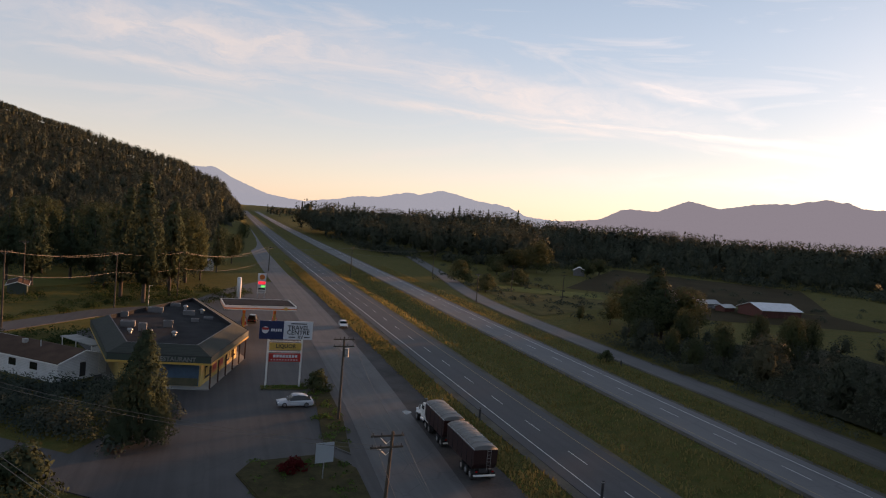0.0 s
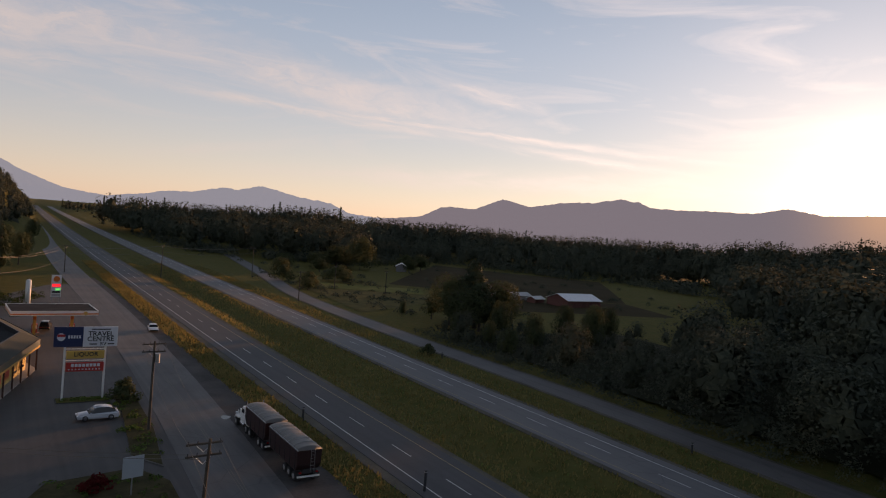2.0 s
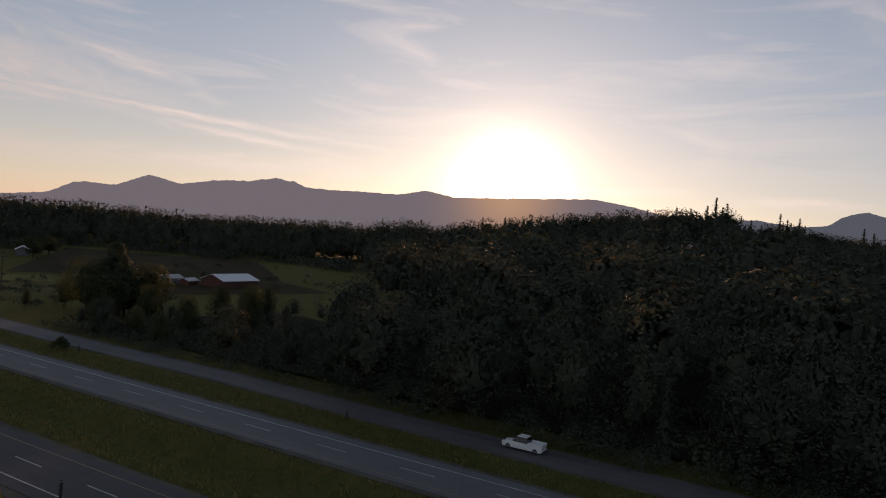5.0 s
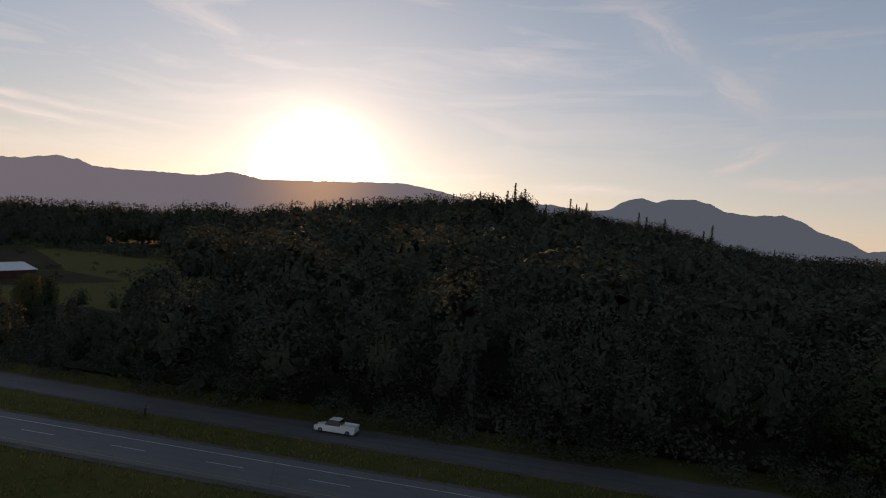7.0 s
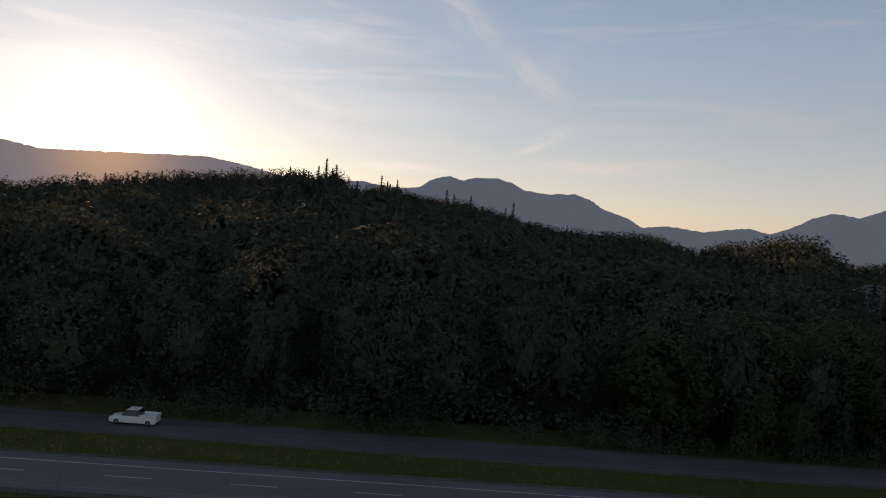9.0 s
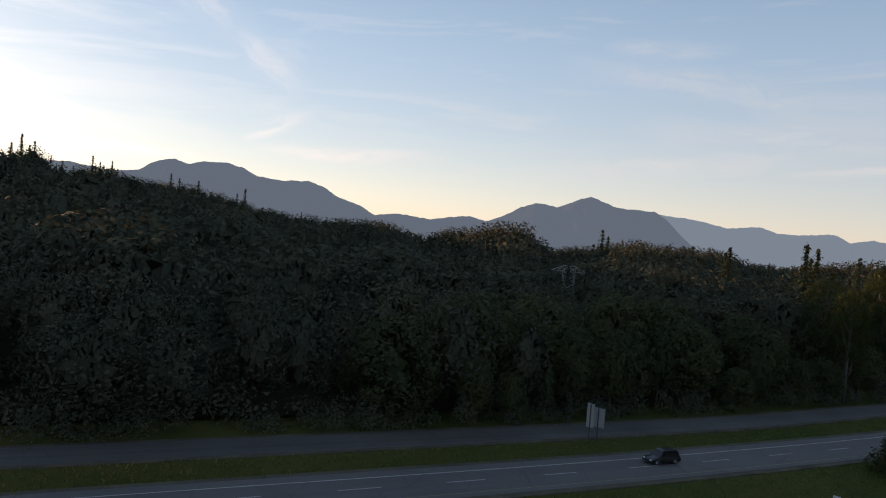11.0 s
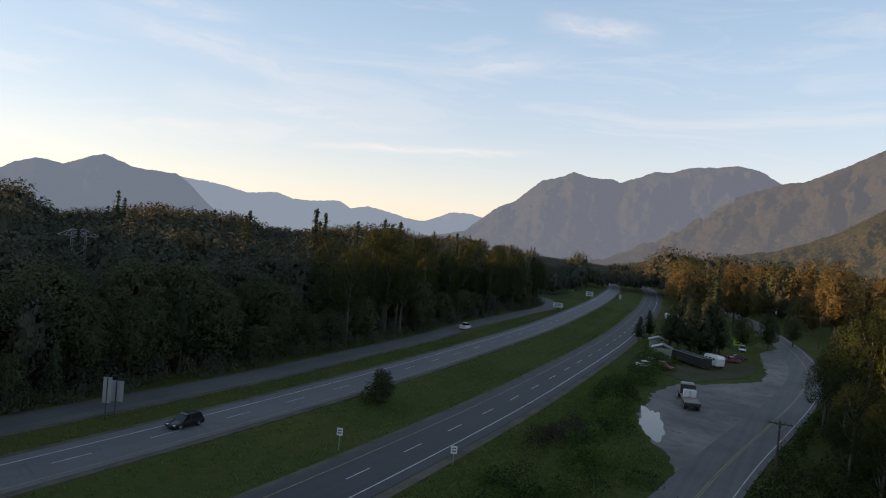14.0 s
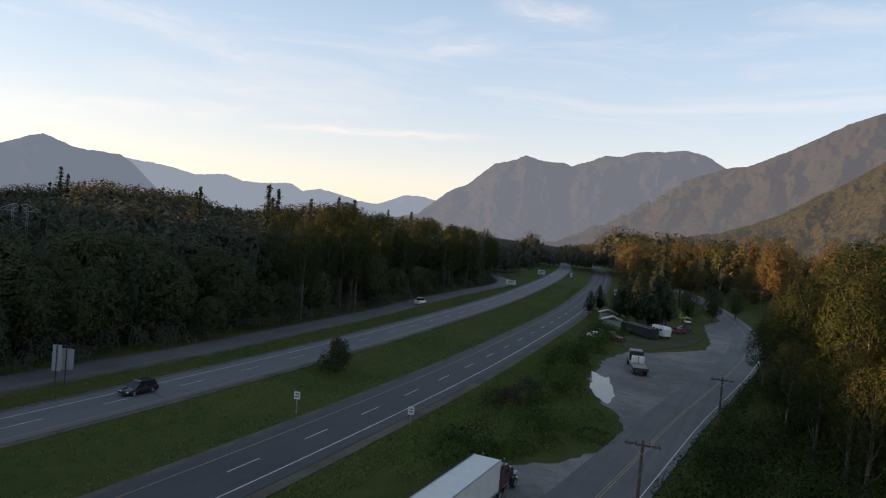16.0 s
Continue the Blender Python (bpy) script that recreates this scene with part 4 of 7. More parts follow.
# the wood between the farm and the hill
p2 = scatter(235, 520, 60, 300, 12.5, rw)
a2, d2 = bearing(p2[:, 0], p2[:, 1]), np.hypot(p2[:, 0], p2[:, 1])
p2 = p2[(a2 > -72) & (a2 < -54) & (d2 > 265)]
woodland("gap_broadleaf", grow(p2, rw, (11, 17)), LOW_BROAD, LEAVES_HAZY, "dense trees between a farm and a wooded hill")
# the wood rises from low trees at the field edge to tall ones behind
az = bearing(sp[:, 0], sp[:, 1])
start = np.interp(az, [-58, -52, -47, -44.6, -39, -32.5, -27], [330, 380, 440, 440, 480, 500, 420])
low = 11 + 0.075 * np.maximum(np.hypot(sp[:, 0], sp[:, 1]) - start, 0)
sp[:, 2] = np.where((az < -26) & (az > -60), np.minimum(sp[:, 2], low * rw.uniform(0.8, 1.1, len(sp))), sp[:, 2])
a, b = split(sp, 0.14, rw)
b[:, 3] *= rw.uniform(0.75, 1.3, len(b))
near = np.hypot(b[:, 0], b[:, 1]) < 520
woodland("valley_conifers", a, TOP_FIR, NEEDLES_HAZY, "dark conifers beyond the farm fields")
woodland("valley_edge_broadleaf", b[near], TOP_BROAD, LEAVES_HAZY, "rounded trees along the edge of farm fields")
woodland("valley_broadleaf", b[~near], LOW_BROAD, LEAVES_HAZY, "dense trees beyond the farm fields")

# wooded hill on the store's side
p = scatter(-420, 60, 250, 1150, 12.0, rw)
x, y = p[:, 0], p[:, 1]
p = in_sight(p[(x - bend(y) < 21 - 24 * smooth(700, 300, y)) & (y > 262 - 0.35 * x) & (y < 1250)])
sp = np.concatenate([p, np.zeros((len(p), 2))], 1)
crest = np.interp(bearing(p[:, 0], p[:, 1]), [-6, -2.1, -1.6, -0.7, 0.6, 2.3, 5.5, 8.2, 11.7, 14.6, 22], [0.0, 0.35, 0.95, 1.66, 2.14, 2.68, 3.5, 4.0, 4.6, 5.4, 7.0])
room = 27 + np.hypot(p[:, 0], p[:, 1]) * np.tan(np.radians(crest)) - height(p[:, 0], p[:, 1])
sp[:, 2], sp[:, 3] = np.minimum(rw.uniform(9, 18, len(p)), room * rw.uniform(0.88, 1.02, len(p))), rw.uniform(0.85, 1.3, len(p))
sp = sp[sp[:, 2] > 3]
a, b = split(sp, 0.3, rw)
for kind, group, kinds, mat in (("conifers", a, (MID_FIR, TOP_FIR, LOW_FIR), NEEDLES_HAZY), ("broadleaf", b, (MID_BROAD, TOP_BROAD, LOW_BROAD), LEAVES_HAZY)):
    far = np.hypot(group[:, 0], group[:, 1])
    woodland("hill_foot_" + kind, group[far < 330], kinds[0], mat, "dark " + kind + " trees at the foot of a hill")
    woodland("hill_slope_" + kind, group[(far >= 330) & (far < 560)], kinds[1], mat, "dark " + kind + " trees on a hillside")
    woodland("hillside_" + kind, group[far >= 560], kinds[2], mat, "dark " + kind + " trees covering a hillside")

# woods and slope on the other side of the local road, towards the mountains
p = scatter(-330, 95, -900, -225, 13.0, rw)
x, y = p[:, 0], p[:, 1]
road = curve_at(LOCAL, np.clip(y, -700, 800))
p = p[((x < road - 24) | ((x > road + 16) & (x < 20 + bend(y)))) & ~((y > -360) & (x > -30)) & ~((y > -430) & (x > road - 60) & (x > -30))]
p = in_sight(p)
sp = np.concatenate([p, np.zeros((len(p), 2))], 1)
sp[:, 2], sp[:, 3] = rw.uniform(11, 19, len(p)), rw.uniform(1.3, 2.0, len(p))
a, b = split(sp, 0.3, rw)
for kind, group, near, far_, mat in (("conifers", a, TOP_FIR, LOW_FIR, NEEDLES_HAZY), ("broadleaf", b, TOP_BROAD, LOW_BROAD, LEAVES_HAZY)):
    close = group[:, 1] > -480
    woodland("foot_" + kind, group[close], near, mat, "golden green " + kind + " trees at a mountain foot")
    woodland("slope_" + kind, group[~close], far_, mat, "golden green " + kind + " trees on a mountain slope")

# trees beyond the bend of the highway
p = scatter(60, 400, -840, -330, 13.5, rw)
x, y = p[:, 0], p[:, 1]
b = x - bend(y)
p = p[(b > 84) | ((b < 4) & (b > -60) & (y < -460))]
p = p[np.abs(p[:, 0] - curve_at(LOCAL, np.clip(p[:, 1], -700, 800))) > 10]
a, b = split(grow(p, rw, (14, 24)), 0.3, rw)
woodland("bend_conifers", a, LOW_FIR, NEEDLES_HAZY, "conifers beyond the bend of a highway")
woodland("bend_broadleaf", b, LOW_BROAD, LEAVES_HAZY, "broadleaf trees beyond the bend of a highway")


# belts of trees that close the valley at both ends of the highway
belt = []
for az in np.concatenate([np.arange(-148, -176, -0.28), np.arange(-1.5, -11, -0.25)]):
    for d in (860, 1010):
        d = d + rw.uniform(-60, 60) + (500 if az > -20 else 0)
        x, y = -math.sin(radians(az)) * d, math.cos(radians(az)) * d
        if abs(x - float(bend(y)) - 54) > 26:
            top = rw.uniform(12, 20) if az > -20 else min(rw.uniform(12, 20), float(ceiling_at(x, y) - height(x, y)) + rw.uniform(2, 5))
            if top > 4:
                belt.append((x, y, top, rw.uniform(1.2, 1.8)))
a, b = split(np.array(belt), 0.3, rw)
woodland("belt_conifers", a, LOW_FIR, NEEDLES_HAZY, "far conifers closing the valley")
woodland("belt_broadleaf", b, LOW_BROAD, LEAVES_HAZY, "far broadleaf trees closing the valley")


# single trees that stand out, each with its place and height
for x, y, h in [(-15, 182, 32), (-21, 190, 28), (-10, 196, 27), (-31, 214, 22), (-27, 205, 20), (-44, 205, 21), (-52, 214, 23), (-38, 222, 21), (-60, 200, 22), (-3, 235, 19), (-20, 230, 24), (-12, 222, 22), (-48, 235, 24), (2, 262, 17), (-8, 256, 20)]:
    plant("spruce" if RNG.random() < 0.6 else "fir", x, y, h, RNG.uniform(0.85, 1.25))
# the broad clump in front of the farm
for x, y, h in [(112, 155, 19), (107, 160, 15), (116, 162, 16), (105, 150, 12), (119, 153, 14), (110, 150, 16), (114, 158, 18)]:
    plant("spruce" if h > 15 else "alder", x, y, h, RNG.uniform(1.5, 1.9))
# the dense dark clump in the yard, and its taller neighbour
for x, y, h in [(28, -200, 13), (32, -202, 16), (36, -206, 16.5), (39, -211, 14), (25, -206, 14), (30, -208, 17.5), (34, -212, 17), (27, -213, 15), (42, -222, 7), (49, -214, 8)]:
    plant("spruce", x, y, h, RNG.uniform(1.25, 1.6))
plant("fir", 28, -214, 27.5, 1.3)
plant("alder", 21.5, -232, 10.5, 1.2)
plant("spruce", 49, -229, 9, 1.5)
plant("spruce", 45, -236, 8, 1.5)
for x, y, h in [(8, 300, 13), (-6, 285, 16), (12, 345, 11), (4, 330, 14), (17, 440, 13), (-40, 250, 18), (-25, 260, 17), (15, -240, 12), (9, -262, 11),
                (104, 120, 10), (120, 118, 12), (128, 126, 11), (97, 128, 7), (93, 116, 7), (108, 171, 8.6), (101, 176, 5), (110, 140, 10), (125, 134, 10), (132, 140, 8), (96, 140, 7), (113, 178, 6), (136, 128, 10)]:
    plant("alder", x, y, h, RNG.uniform(0.9, 1.3))
# the dark wood behind the store, with a clearing
back = np.random.default_rng(55)
for _ in range(62):
    x, y = back.uniform(-120, 4), back.uniform(206, 300)
    if (x < -34 and y < 246 - 0.2 * (x + 34)) or x > -8 + 0.08 * (y - 200) or y < 212 - 0.3 * (x + 20):
        continue
    plant("spruce" if back.random() < 0.5 else "alder", x, y, back.uniform(12, 24), back.uniform(1.0, 1.5))
# round trees and bushes about the farm fields
for x, y, h, g in [(158, 352, 13, 2.2), (143, 342, 9, 2.2), (97, 239, 5, 2.0), (195, 336, 8, 2.0), (151, 352, 9, 2.2), (212, 352, 10, 2.2), (108, 300, 8, 2.0), (116, 318, 9, 2.2), (135, 320, 7, 2.4)]:
    plant("alder", x, y, h, g)
# the row of tall trees beside the local road
for x, y, h in [(-6, -112, 22), (-11, -104, 24), (-14, -118, 28), (-4, -126, 20), (-18, -108, 28), (-9, -131, 24), (-2, -140, 14), (-20, -126, 31), (-25, -114, 31), (-14, -138, 27), (-5, -150, 15), (-24, -140, 30), (-30, -128, 32),
                (-12, -96, 21), (-19, -94, 25), (-26, -98, 29), (-32, -108, 31), (-10, -88, 16), (-17, -84, 21), (-4, -98, 14), (-10, -160, 20), (-18, -155, 25), (-28, -155, 27)]:
    plant("cottonwood", x, y, h, RNG.uniform(0.85, 1.15))
# the front of the woods where the light is good: trees of many heights, each its own
front = np.random.default_rng(33)
for k, y in enumerate(np.arange(-32, -318, -6.4)):
    for row in range(2):
        x = float(curve_at(FRONTAGE, y)) + 8 + 9 * row + front.uniform(-2.5, 3)
        d = math.hypot(x, y)
        top = float(ceiling_at(x, y))
        if y > -125:
            top = min(top, 27 - d * math.tan(radians(2.4)))
        pick = front.random()
        if y < -125:
            kind = "cottonwood" if pick < 0.45 else ("alder" if pick < 0.9 else "fir")
        else:
            kind = "alder" if pick < 0.92 else "spruce"
        h = {"alder": front.uniform(9, 19), "cottonwood": front.uniform(19, 29), "fir": front.uniform(16, 30), "spruce": front.uniform(10, 22)}[kind] * (0.85 + 0.2 * row)
        girth = {"alder": front.uniform(1.0, 1.6), "cottonwood": front.uniform(0.75, 1.05), "fir": front.uniform(0.8, 1.0), "spruce": front.uniform(0.9, 1.3)}[kind]
        plant(kind, x, y + front.uniform(-2, 2), min(h, top + front.uniform(-2.5, 1.0)), girth)
# the golden wood where the local road bends away
grove = np.random.default_rng(44)
for _ in range(95):
    az, d = grove.uniform(-187, -163), grove.uniform(288, 430)
    x, y = -math.sin(radians(az)) * d, math.cos(radians(az)) * d
    if abs(x - float(curve_at(LOCAL, y))) < 9 or x - float(bend(y)) > 27 or abs(x + 12 + (y + 300) * 0.1) < 5:
        continue
    room = float(ceiling_at(x, y) - height(x, y))
    h = grove.uniform(22, 33) if grove.random() > 0.4 else grove.uniform(12, 20)
    plant("maple" if grove.random() < 0.8 else "alder", x, y, min(h, room + grove.uniform(-2.5, 0.5)), grove.uniform(0.9, 1.35))
# spires above the skyline
for az, el, d in [(-81.5, 4.55, 470), (-82.3, 4.2, 472), (-82.0, 3.9, 466), (-80.9, 3.9, 470), (-86.0, 3.6, 470), (-86.5, 3.2, 465), (-87.3, 3.35, 468), (-91.4, 2.9, 450), (-92.0, 2.6, 452), (-93.4, 2.55, 445), (-96.9, 2.25, 440), (-96.3, 1.8, 440),
                  (-125.75, 1.35, 320), (-126.2, 0.8, 322), (-135.3, 0.65, 250), (-135.0, 0.3, 252), (-140.45, 1.42, 230), (-141.2, 1.0, 232), (-140.8, 0.4, 234), (-143.8, 0.6, 300), (-146.0, 0.95, 300), (-147.3, 0.92, 302), (-146.6, 0.6, 305),
                  (-150.1, 0.3, 330), (-152.0, 0.3, 335), (-19.4, 0.95, 620), (-18.9, 0.75, 620), (-24.2, 0.95, 600), (-10.8, 0.5, 620)]:
    x, y = -math.sin(radians(az)) * d, math.cos(radians(az)) * d
    plant("fir", x, y, 27 + d * math.tan(radians(el)) - float(height(x, y)), 1.35)


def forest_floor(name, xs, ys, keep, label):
    """Leaf litter just over the ground, darkened in colour as shade of dense woods."""
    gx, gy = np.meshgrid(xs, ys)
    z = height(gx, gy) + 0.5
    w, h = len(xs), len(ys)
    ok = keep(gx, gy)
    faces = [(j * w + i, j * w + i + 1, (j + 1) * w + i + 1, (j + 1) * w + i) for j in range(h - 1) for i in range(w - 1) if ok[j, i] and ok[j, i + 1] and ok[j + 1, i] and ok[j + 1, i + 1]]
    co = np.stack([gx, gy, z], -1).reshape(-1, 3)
    return tagged(new(name, poly_mesh(name, co.tolist(), faces, SHADE_LITTER, True)), label, "forest floor", kind="structure")


# kept near black so that gaps between the crowns look shaded
SHADE_LITTER = worn("shade_leaf_litter", (0.010, 0.013, 0.006), (0.030, 0.032, 0.016), 0.1, 1.5, 0.95, 0.0, 0.6, 0.1)
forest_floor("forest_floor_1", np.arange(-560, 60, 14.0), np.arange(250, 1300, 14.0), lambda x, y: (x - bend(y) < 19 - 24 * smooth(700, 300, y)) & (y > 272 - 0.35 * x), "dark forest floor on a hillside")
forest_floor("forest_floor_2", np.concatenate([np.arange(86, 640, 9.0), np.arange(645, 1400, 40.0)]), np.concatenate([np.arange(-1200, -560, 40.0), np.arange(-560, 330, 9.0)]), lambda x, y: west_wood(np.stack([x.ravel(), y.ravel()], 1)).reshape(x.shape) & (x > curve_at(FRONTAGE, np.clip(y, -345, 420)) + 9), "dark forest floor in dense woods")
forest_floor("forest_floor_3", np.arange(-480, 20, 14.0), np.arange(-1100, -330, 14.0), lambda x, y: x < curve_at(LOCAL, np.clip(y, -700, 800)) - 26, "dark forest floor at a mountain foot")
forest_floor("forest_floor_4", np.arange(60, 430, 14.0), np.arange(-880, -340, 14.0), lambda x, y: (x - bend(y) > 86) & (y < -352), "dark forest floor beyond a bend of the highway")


# ---------------------------------------------------------------- small building kit
def paint(name, colour, rough=0.5, metal=0.0, wear=0.25):
    """Painted or plain surface with dirt and scratches at two scales."""
    def make(n):
        p = place(n)
        big, small = n.noise(p, 0.7, 4.0), n.noise(p, 14.0, 5.0, 0.65)
        dirt = n.math("ADD", n.math("MULTIPLY", n.span(big, 0.35, 0.75), 0.65), n.math("MULTIPLY", n.span(small, 0.4, 0.75), 0.35))
        c = n.mix(n.math("MULTIPLY", dirt, wear), rgb(*colour), rgb(*[0.45 * v + 0.02 for v in colour]))
        return principled(n, c, n.span(small, 0.2, 0.8, rough - 0.08, rough + 0.1), metal, bump(n, small, 0.05, 0.01))
    return material(name, make)


def banded(name, colour, gap, step, axis=2, depth=0.04, rough=0.6, metal=0.0):
    """Boards or ribs of a set width, with a dark line between them."""
    def make(n):
        p = place(n)
        v = n.add("ShaderNodeSeparateXYZ", {0: p}).outputs[axis]
        w = n.math("FRACT", n.math("DIVIDE", v, step))
        line = n.span(n.math("ABSOLUTE", n.math("SUBTRACT", w, 0.5)), 0.38, 0.48)
        stain = n.span(n.noise(p, 0.8, 5.0), 0.35, 0.75)
        c = n.mix(n.math("MULTIPLY", stain, 0.35), rgb(*colour), rgb(*[0.5 * k for k in colour]))
        c = n.mix(n.math("MULTIPLY", line, 0.75), c, rgb(*gap))
        return principled(n, c, rough, metal, bump(n, n.math("SUBTRACT", 1.0, line), 0.5, depth))
    return material(name, make)


def glow(name, colour, strength):
    return material(name, lambda n: n.add("ShaderNodeEmission", {"Color": rgb(*colour), "Strength": strength}).outputs[0])


WHITE = paint("white_paint", (0.72, 0.72, 0.70), 0.45)
GREY = paint("grey_metal", (0.35, 0.36, 0.37), 0.45, 0.6)
DARK = paint("dark_metal", (0.045, 0.045, 0.05), 0.5, 0.3)
BLACK = paint("black_rubber", (0.018, 0.018, 0.019), 0.75)
CHROME = paint("chrome", (0.6, 0.6, 0.62), 0.18, 1.0, 0.15)
GLASS = paint("tinted_glass", (0.012, 0.014, 0.017), 0.08, 0.0, 0.1)
SILVER_CAR = paint("pale_car_paint", (0.46, 0.49, 0.54), 0.22, 0.2, 0.12)
WHITE_CAR = paint("white_car_paint", (0.75, 0.75, 0.74), 0.25, 0.0, 0.12)
BLACK_CAR = paint("black_car_paint", (0.012, 0.012, 0.015), 0.2, 0.2, 0.1)
RED_CAR = paint("red_car_paint", (0.20, 0.015, 0.018), 0.3, 0.1, 0.2)
MAROON = paint("maroon_truck_paint", (0.06, 0.016, 0.014), 0.3, 0.1, 0.2)
TARP = banded("grey_tarpaulin", (0.155, 0.145, 0.135), (0.10, 0.10, 0.10), 1.25, 1, 0.03, 0.55)
TRAILER_RED = paint("dark_trailer_red", (0.034, 0.012, 0.012), 0.4, 0.1, 0.35)
BOX_WHITE = paint("trailer_white", (0.62, 0.62, 0.60), 0.5, 0.0, 0.35)
WOOD_POLE = worn("weathered_pole_wood", (0.030, 0.025, 0.021), (0.095, 0.076, 0.060), 0.7, 18.0, 0.85)
WOOD_DECK = worn("worn_deck_wood", (0.18, 0.16, 0.135), (0.36, 0.32, 0.28), 0.7, 18.0, 0.8)
CONCRETE = worn("concrete", (0.22, 0.215, 0.205), (0.36, 0.35, 0.33), 0.5, 8.0, 0.85)
ROOF_FELT = worn("dark_roof_felt", (0.014, 0.014, 0.016), (0.042, 0.042, 0.045), 0.35, 6.0, 0.92, 0.0, 0.2, 0.1)
ROOF_GREEN = banded("green_metal_roof", (0.034, 0.040, 0.032), (0.016, 0.019, 0.015), 0.6, 1, 0.05, 0.92, 0.0)
FASCIA_GREEN = paint("green_fascia", (0.035, 0.055, 0.046), 0.5)
SIDING_WHITE = banded("white_siding", (0.62, 0.64, 0.66), (0.26, 0.27, 0.29), 0.22, 2, 0.03)
SIDING_YELLOW = banded("yellow_siding", (0.58, 0.40, 0.13), (0.30, 0.20, 0.07), 0.25, 2, 0.03)
MURAL_BLUE = worn("blue_painted_wall", (0.03, 0.05, 0.09), (0.06, 0.13, 0.20), 0.5, 3.0, 0.7)
SHINGLE = worn("brown_shingle", (0.048, 0.027, 0.019), (0.105, 0.063, 0.045), 0.5, 8.0, 0.9, 0.0, 0.3, 0.15)
BARN_RED = banded("barn_boards", (0.13, 0.040, 0.030), (0.05, 0.018, 0.015), 0.3, 0, 0.03)
TIN_ROOF = banded("pale_tin_roof", (0.62, 0.64, 0.68), (0.42, 0.44, 0.48), 0.9, 0, 0.03, 0.35, 0.3)
SIGN_BLUE = paint("sign_navy", (0.012, 0.025, 0.085), 0.4, 0.0, 0.1)
SIGN_WHITE = paint("sign_white", (0.60, 0.62, 0.66), 0.4, 0.0, 0.1)
FADED_LETTER = paint("faded_letter_paint", (0.20, 0.21, 0.21), 0.6, 0.0, 0.3)
SIGN_RED = paint("sign_red", (0.42, 0.025, 0.020), 0.4, 0.0, 0.1)
SIGN_GOLD = paint("sign_gold", (0.55, 0.34, 0.08), 0.4, 0.0, 0.1)
SIGN_BLACK = paint("sign_black", (0.012, 0.014, 0.02), 0.5, 0.0, 0.1)
SIGN_LIME = paint("sign_lime", (0.42, 0.62, 0.05), 0.45, 0.0, 0.1)
SIGN_GREEN = paint("sign_green", (0.015, 0.16, 0.06), 0.45, 0.0, 0.1)
ORANGE = paint("orange_band", (0.62, 0.16, 0.025), 0.4, 0.0, 0.1)
RED_LAMP = glow("red_digits", (1.0, 0.04, 0.06), 0.55)
GREEN_LAMP = glow("green_digits", (0.10, 1.0, 0.25), 0.45)
HEADLAMP = paint("lamp_glass", (0.75, 0.76, 0.78), 0.1, 0.0, 0.05)
TAIL = paint("tail_lamp_red", (0.35, 0.01, 0.01), 0.2, 0.0, 0.05)
SACK = worn("white_sack", (0.55, 0.55, 0.54), (0.78, 0.78, 0.77), 1.2, 9.0, 0.8)
WIRE = paint("bare_wire", (0.14, 0.125, 0.11), 0.7, 0.2, 0.1)
WATER = material("still_water", lambda n: principled(n, rgb(0.05, 0.05, 0.045), 0.12, 0.0, bump(n, n.noise(place(n), 1.5, 2.0), 0.04, 0.02), IOR=1.33))


def part(name, bm, mat, parent, label="", round_=False):
    """Link a bmesh as one mesh object under a thing or a part."""
    bmesh.ops.recalc_face_normals(bm, faces=bm.faces)
    me = bpy.data.meshes.new(name)
    bm.to_mesh(me)
    bm.free()
    if round_:
        me.polygons.foreach_set("use_smooth", np.ones(len(me.polygons), bool))
    me.materials.append(mat)
    ob = new(name, me)
    ob.parent = parent
    if label:
        tagged(ob, label)
    return ob


def thing(name, label, category, x=0.0, y=0.0, turn=0.0, z=None, group=""):
    ob = tagged(new(name), label, category, group)
    ob.matrix_basis = pose(x, y, 0.02 if z is None else z, 0, 0, turn)
    return ob


def add_box(bm, x0, x1, y0, y1, z0, z1, bevel=0.0, m=None):
    r = bmesh.ops.create_cube(bm, size=1.0)
    mat = Matrix.Translation(((x0 + x1) / 2, (y0 + y1) / 2, (z0 + z1) / 2)) @ Matrix.Diagonal((abs(x1 - x0), abs(y1 - y0), abs(z1 - z0), 1))
    bmesh.ops.transform(bm, matrix=(m or Matrix()) @ mat, verts=r["verts"])
    if bevel:
        es = list({e for v in r["verts"] for e in v.link_edges})
        bmesh.ops.bevel(bm, geom=es, offset=bevel, segments=2, affect="EDGES", profile=0.6)
    return bm


def box(x0, x1, y0, y1, z0, z1, bevel=0.0):
    return add_box(bmesh.new(), x0, x1, y0, y1, z0, z1, bevel)


def add_rod(bm, a, b, r0, r1=None, sides=10):
    a, b = Vector(a), Vector(b)
    d = b - a
    m = Matrix.Translation((a + b) / 2) @ d.to_track_quat("Z", "Y").to_matrix().to_4x4()
    bmesh.ops.create_cone(bm, cap_ends=True, segments=sides, radius1=r0, radius2=r0 if r1 is None else r1, depth=d.length, matrix=m)
    return bm


def rod(a, b, r0, r1=None, sides=10):
    return add_rod(bmesh.new(), a, b, r0, r1, sides)


def prism(points, z0, z1):
    bm = bmesh.new()
    lo, hi = [bm.verts.new((x, y, z0)) for x, y in points], [bm.verts.new((x, y, z1)) for x, y in points]
    bm.faces.new(lo), bm.faces.new(hi)
    for i in range(len(points)):
        j = (i + 1) % len(points)
        bm.faces.new((lo[i], lo[j], hi[j], hi[i]))
    return bm


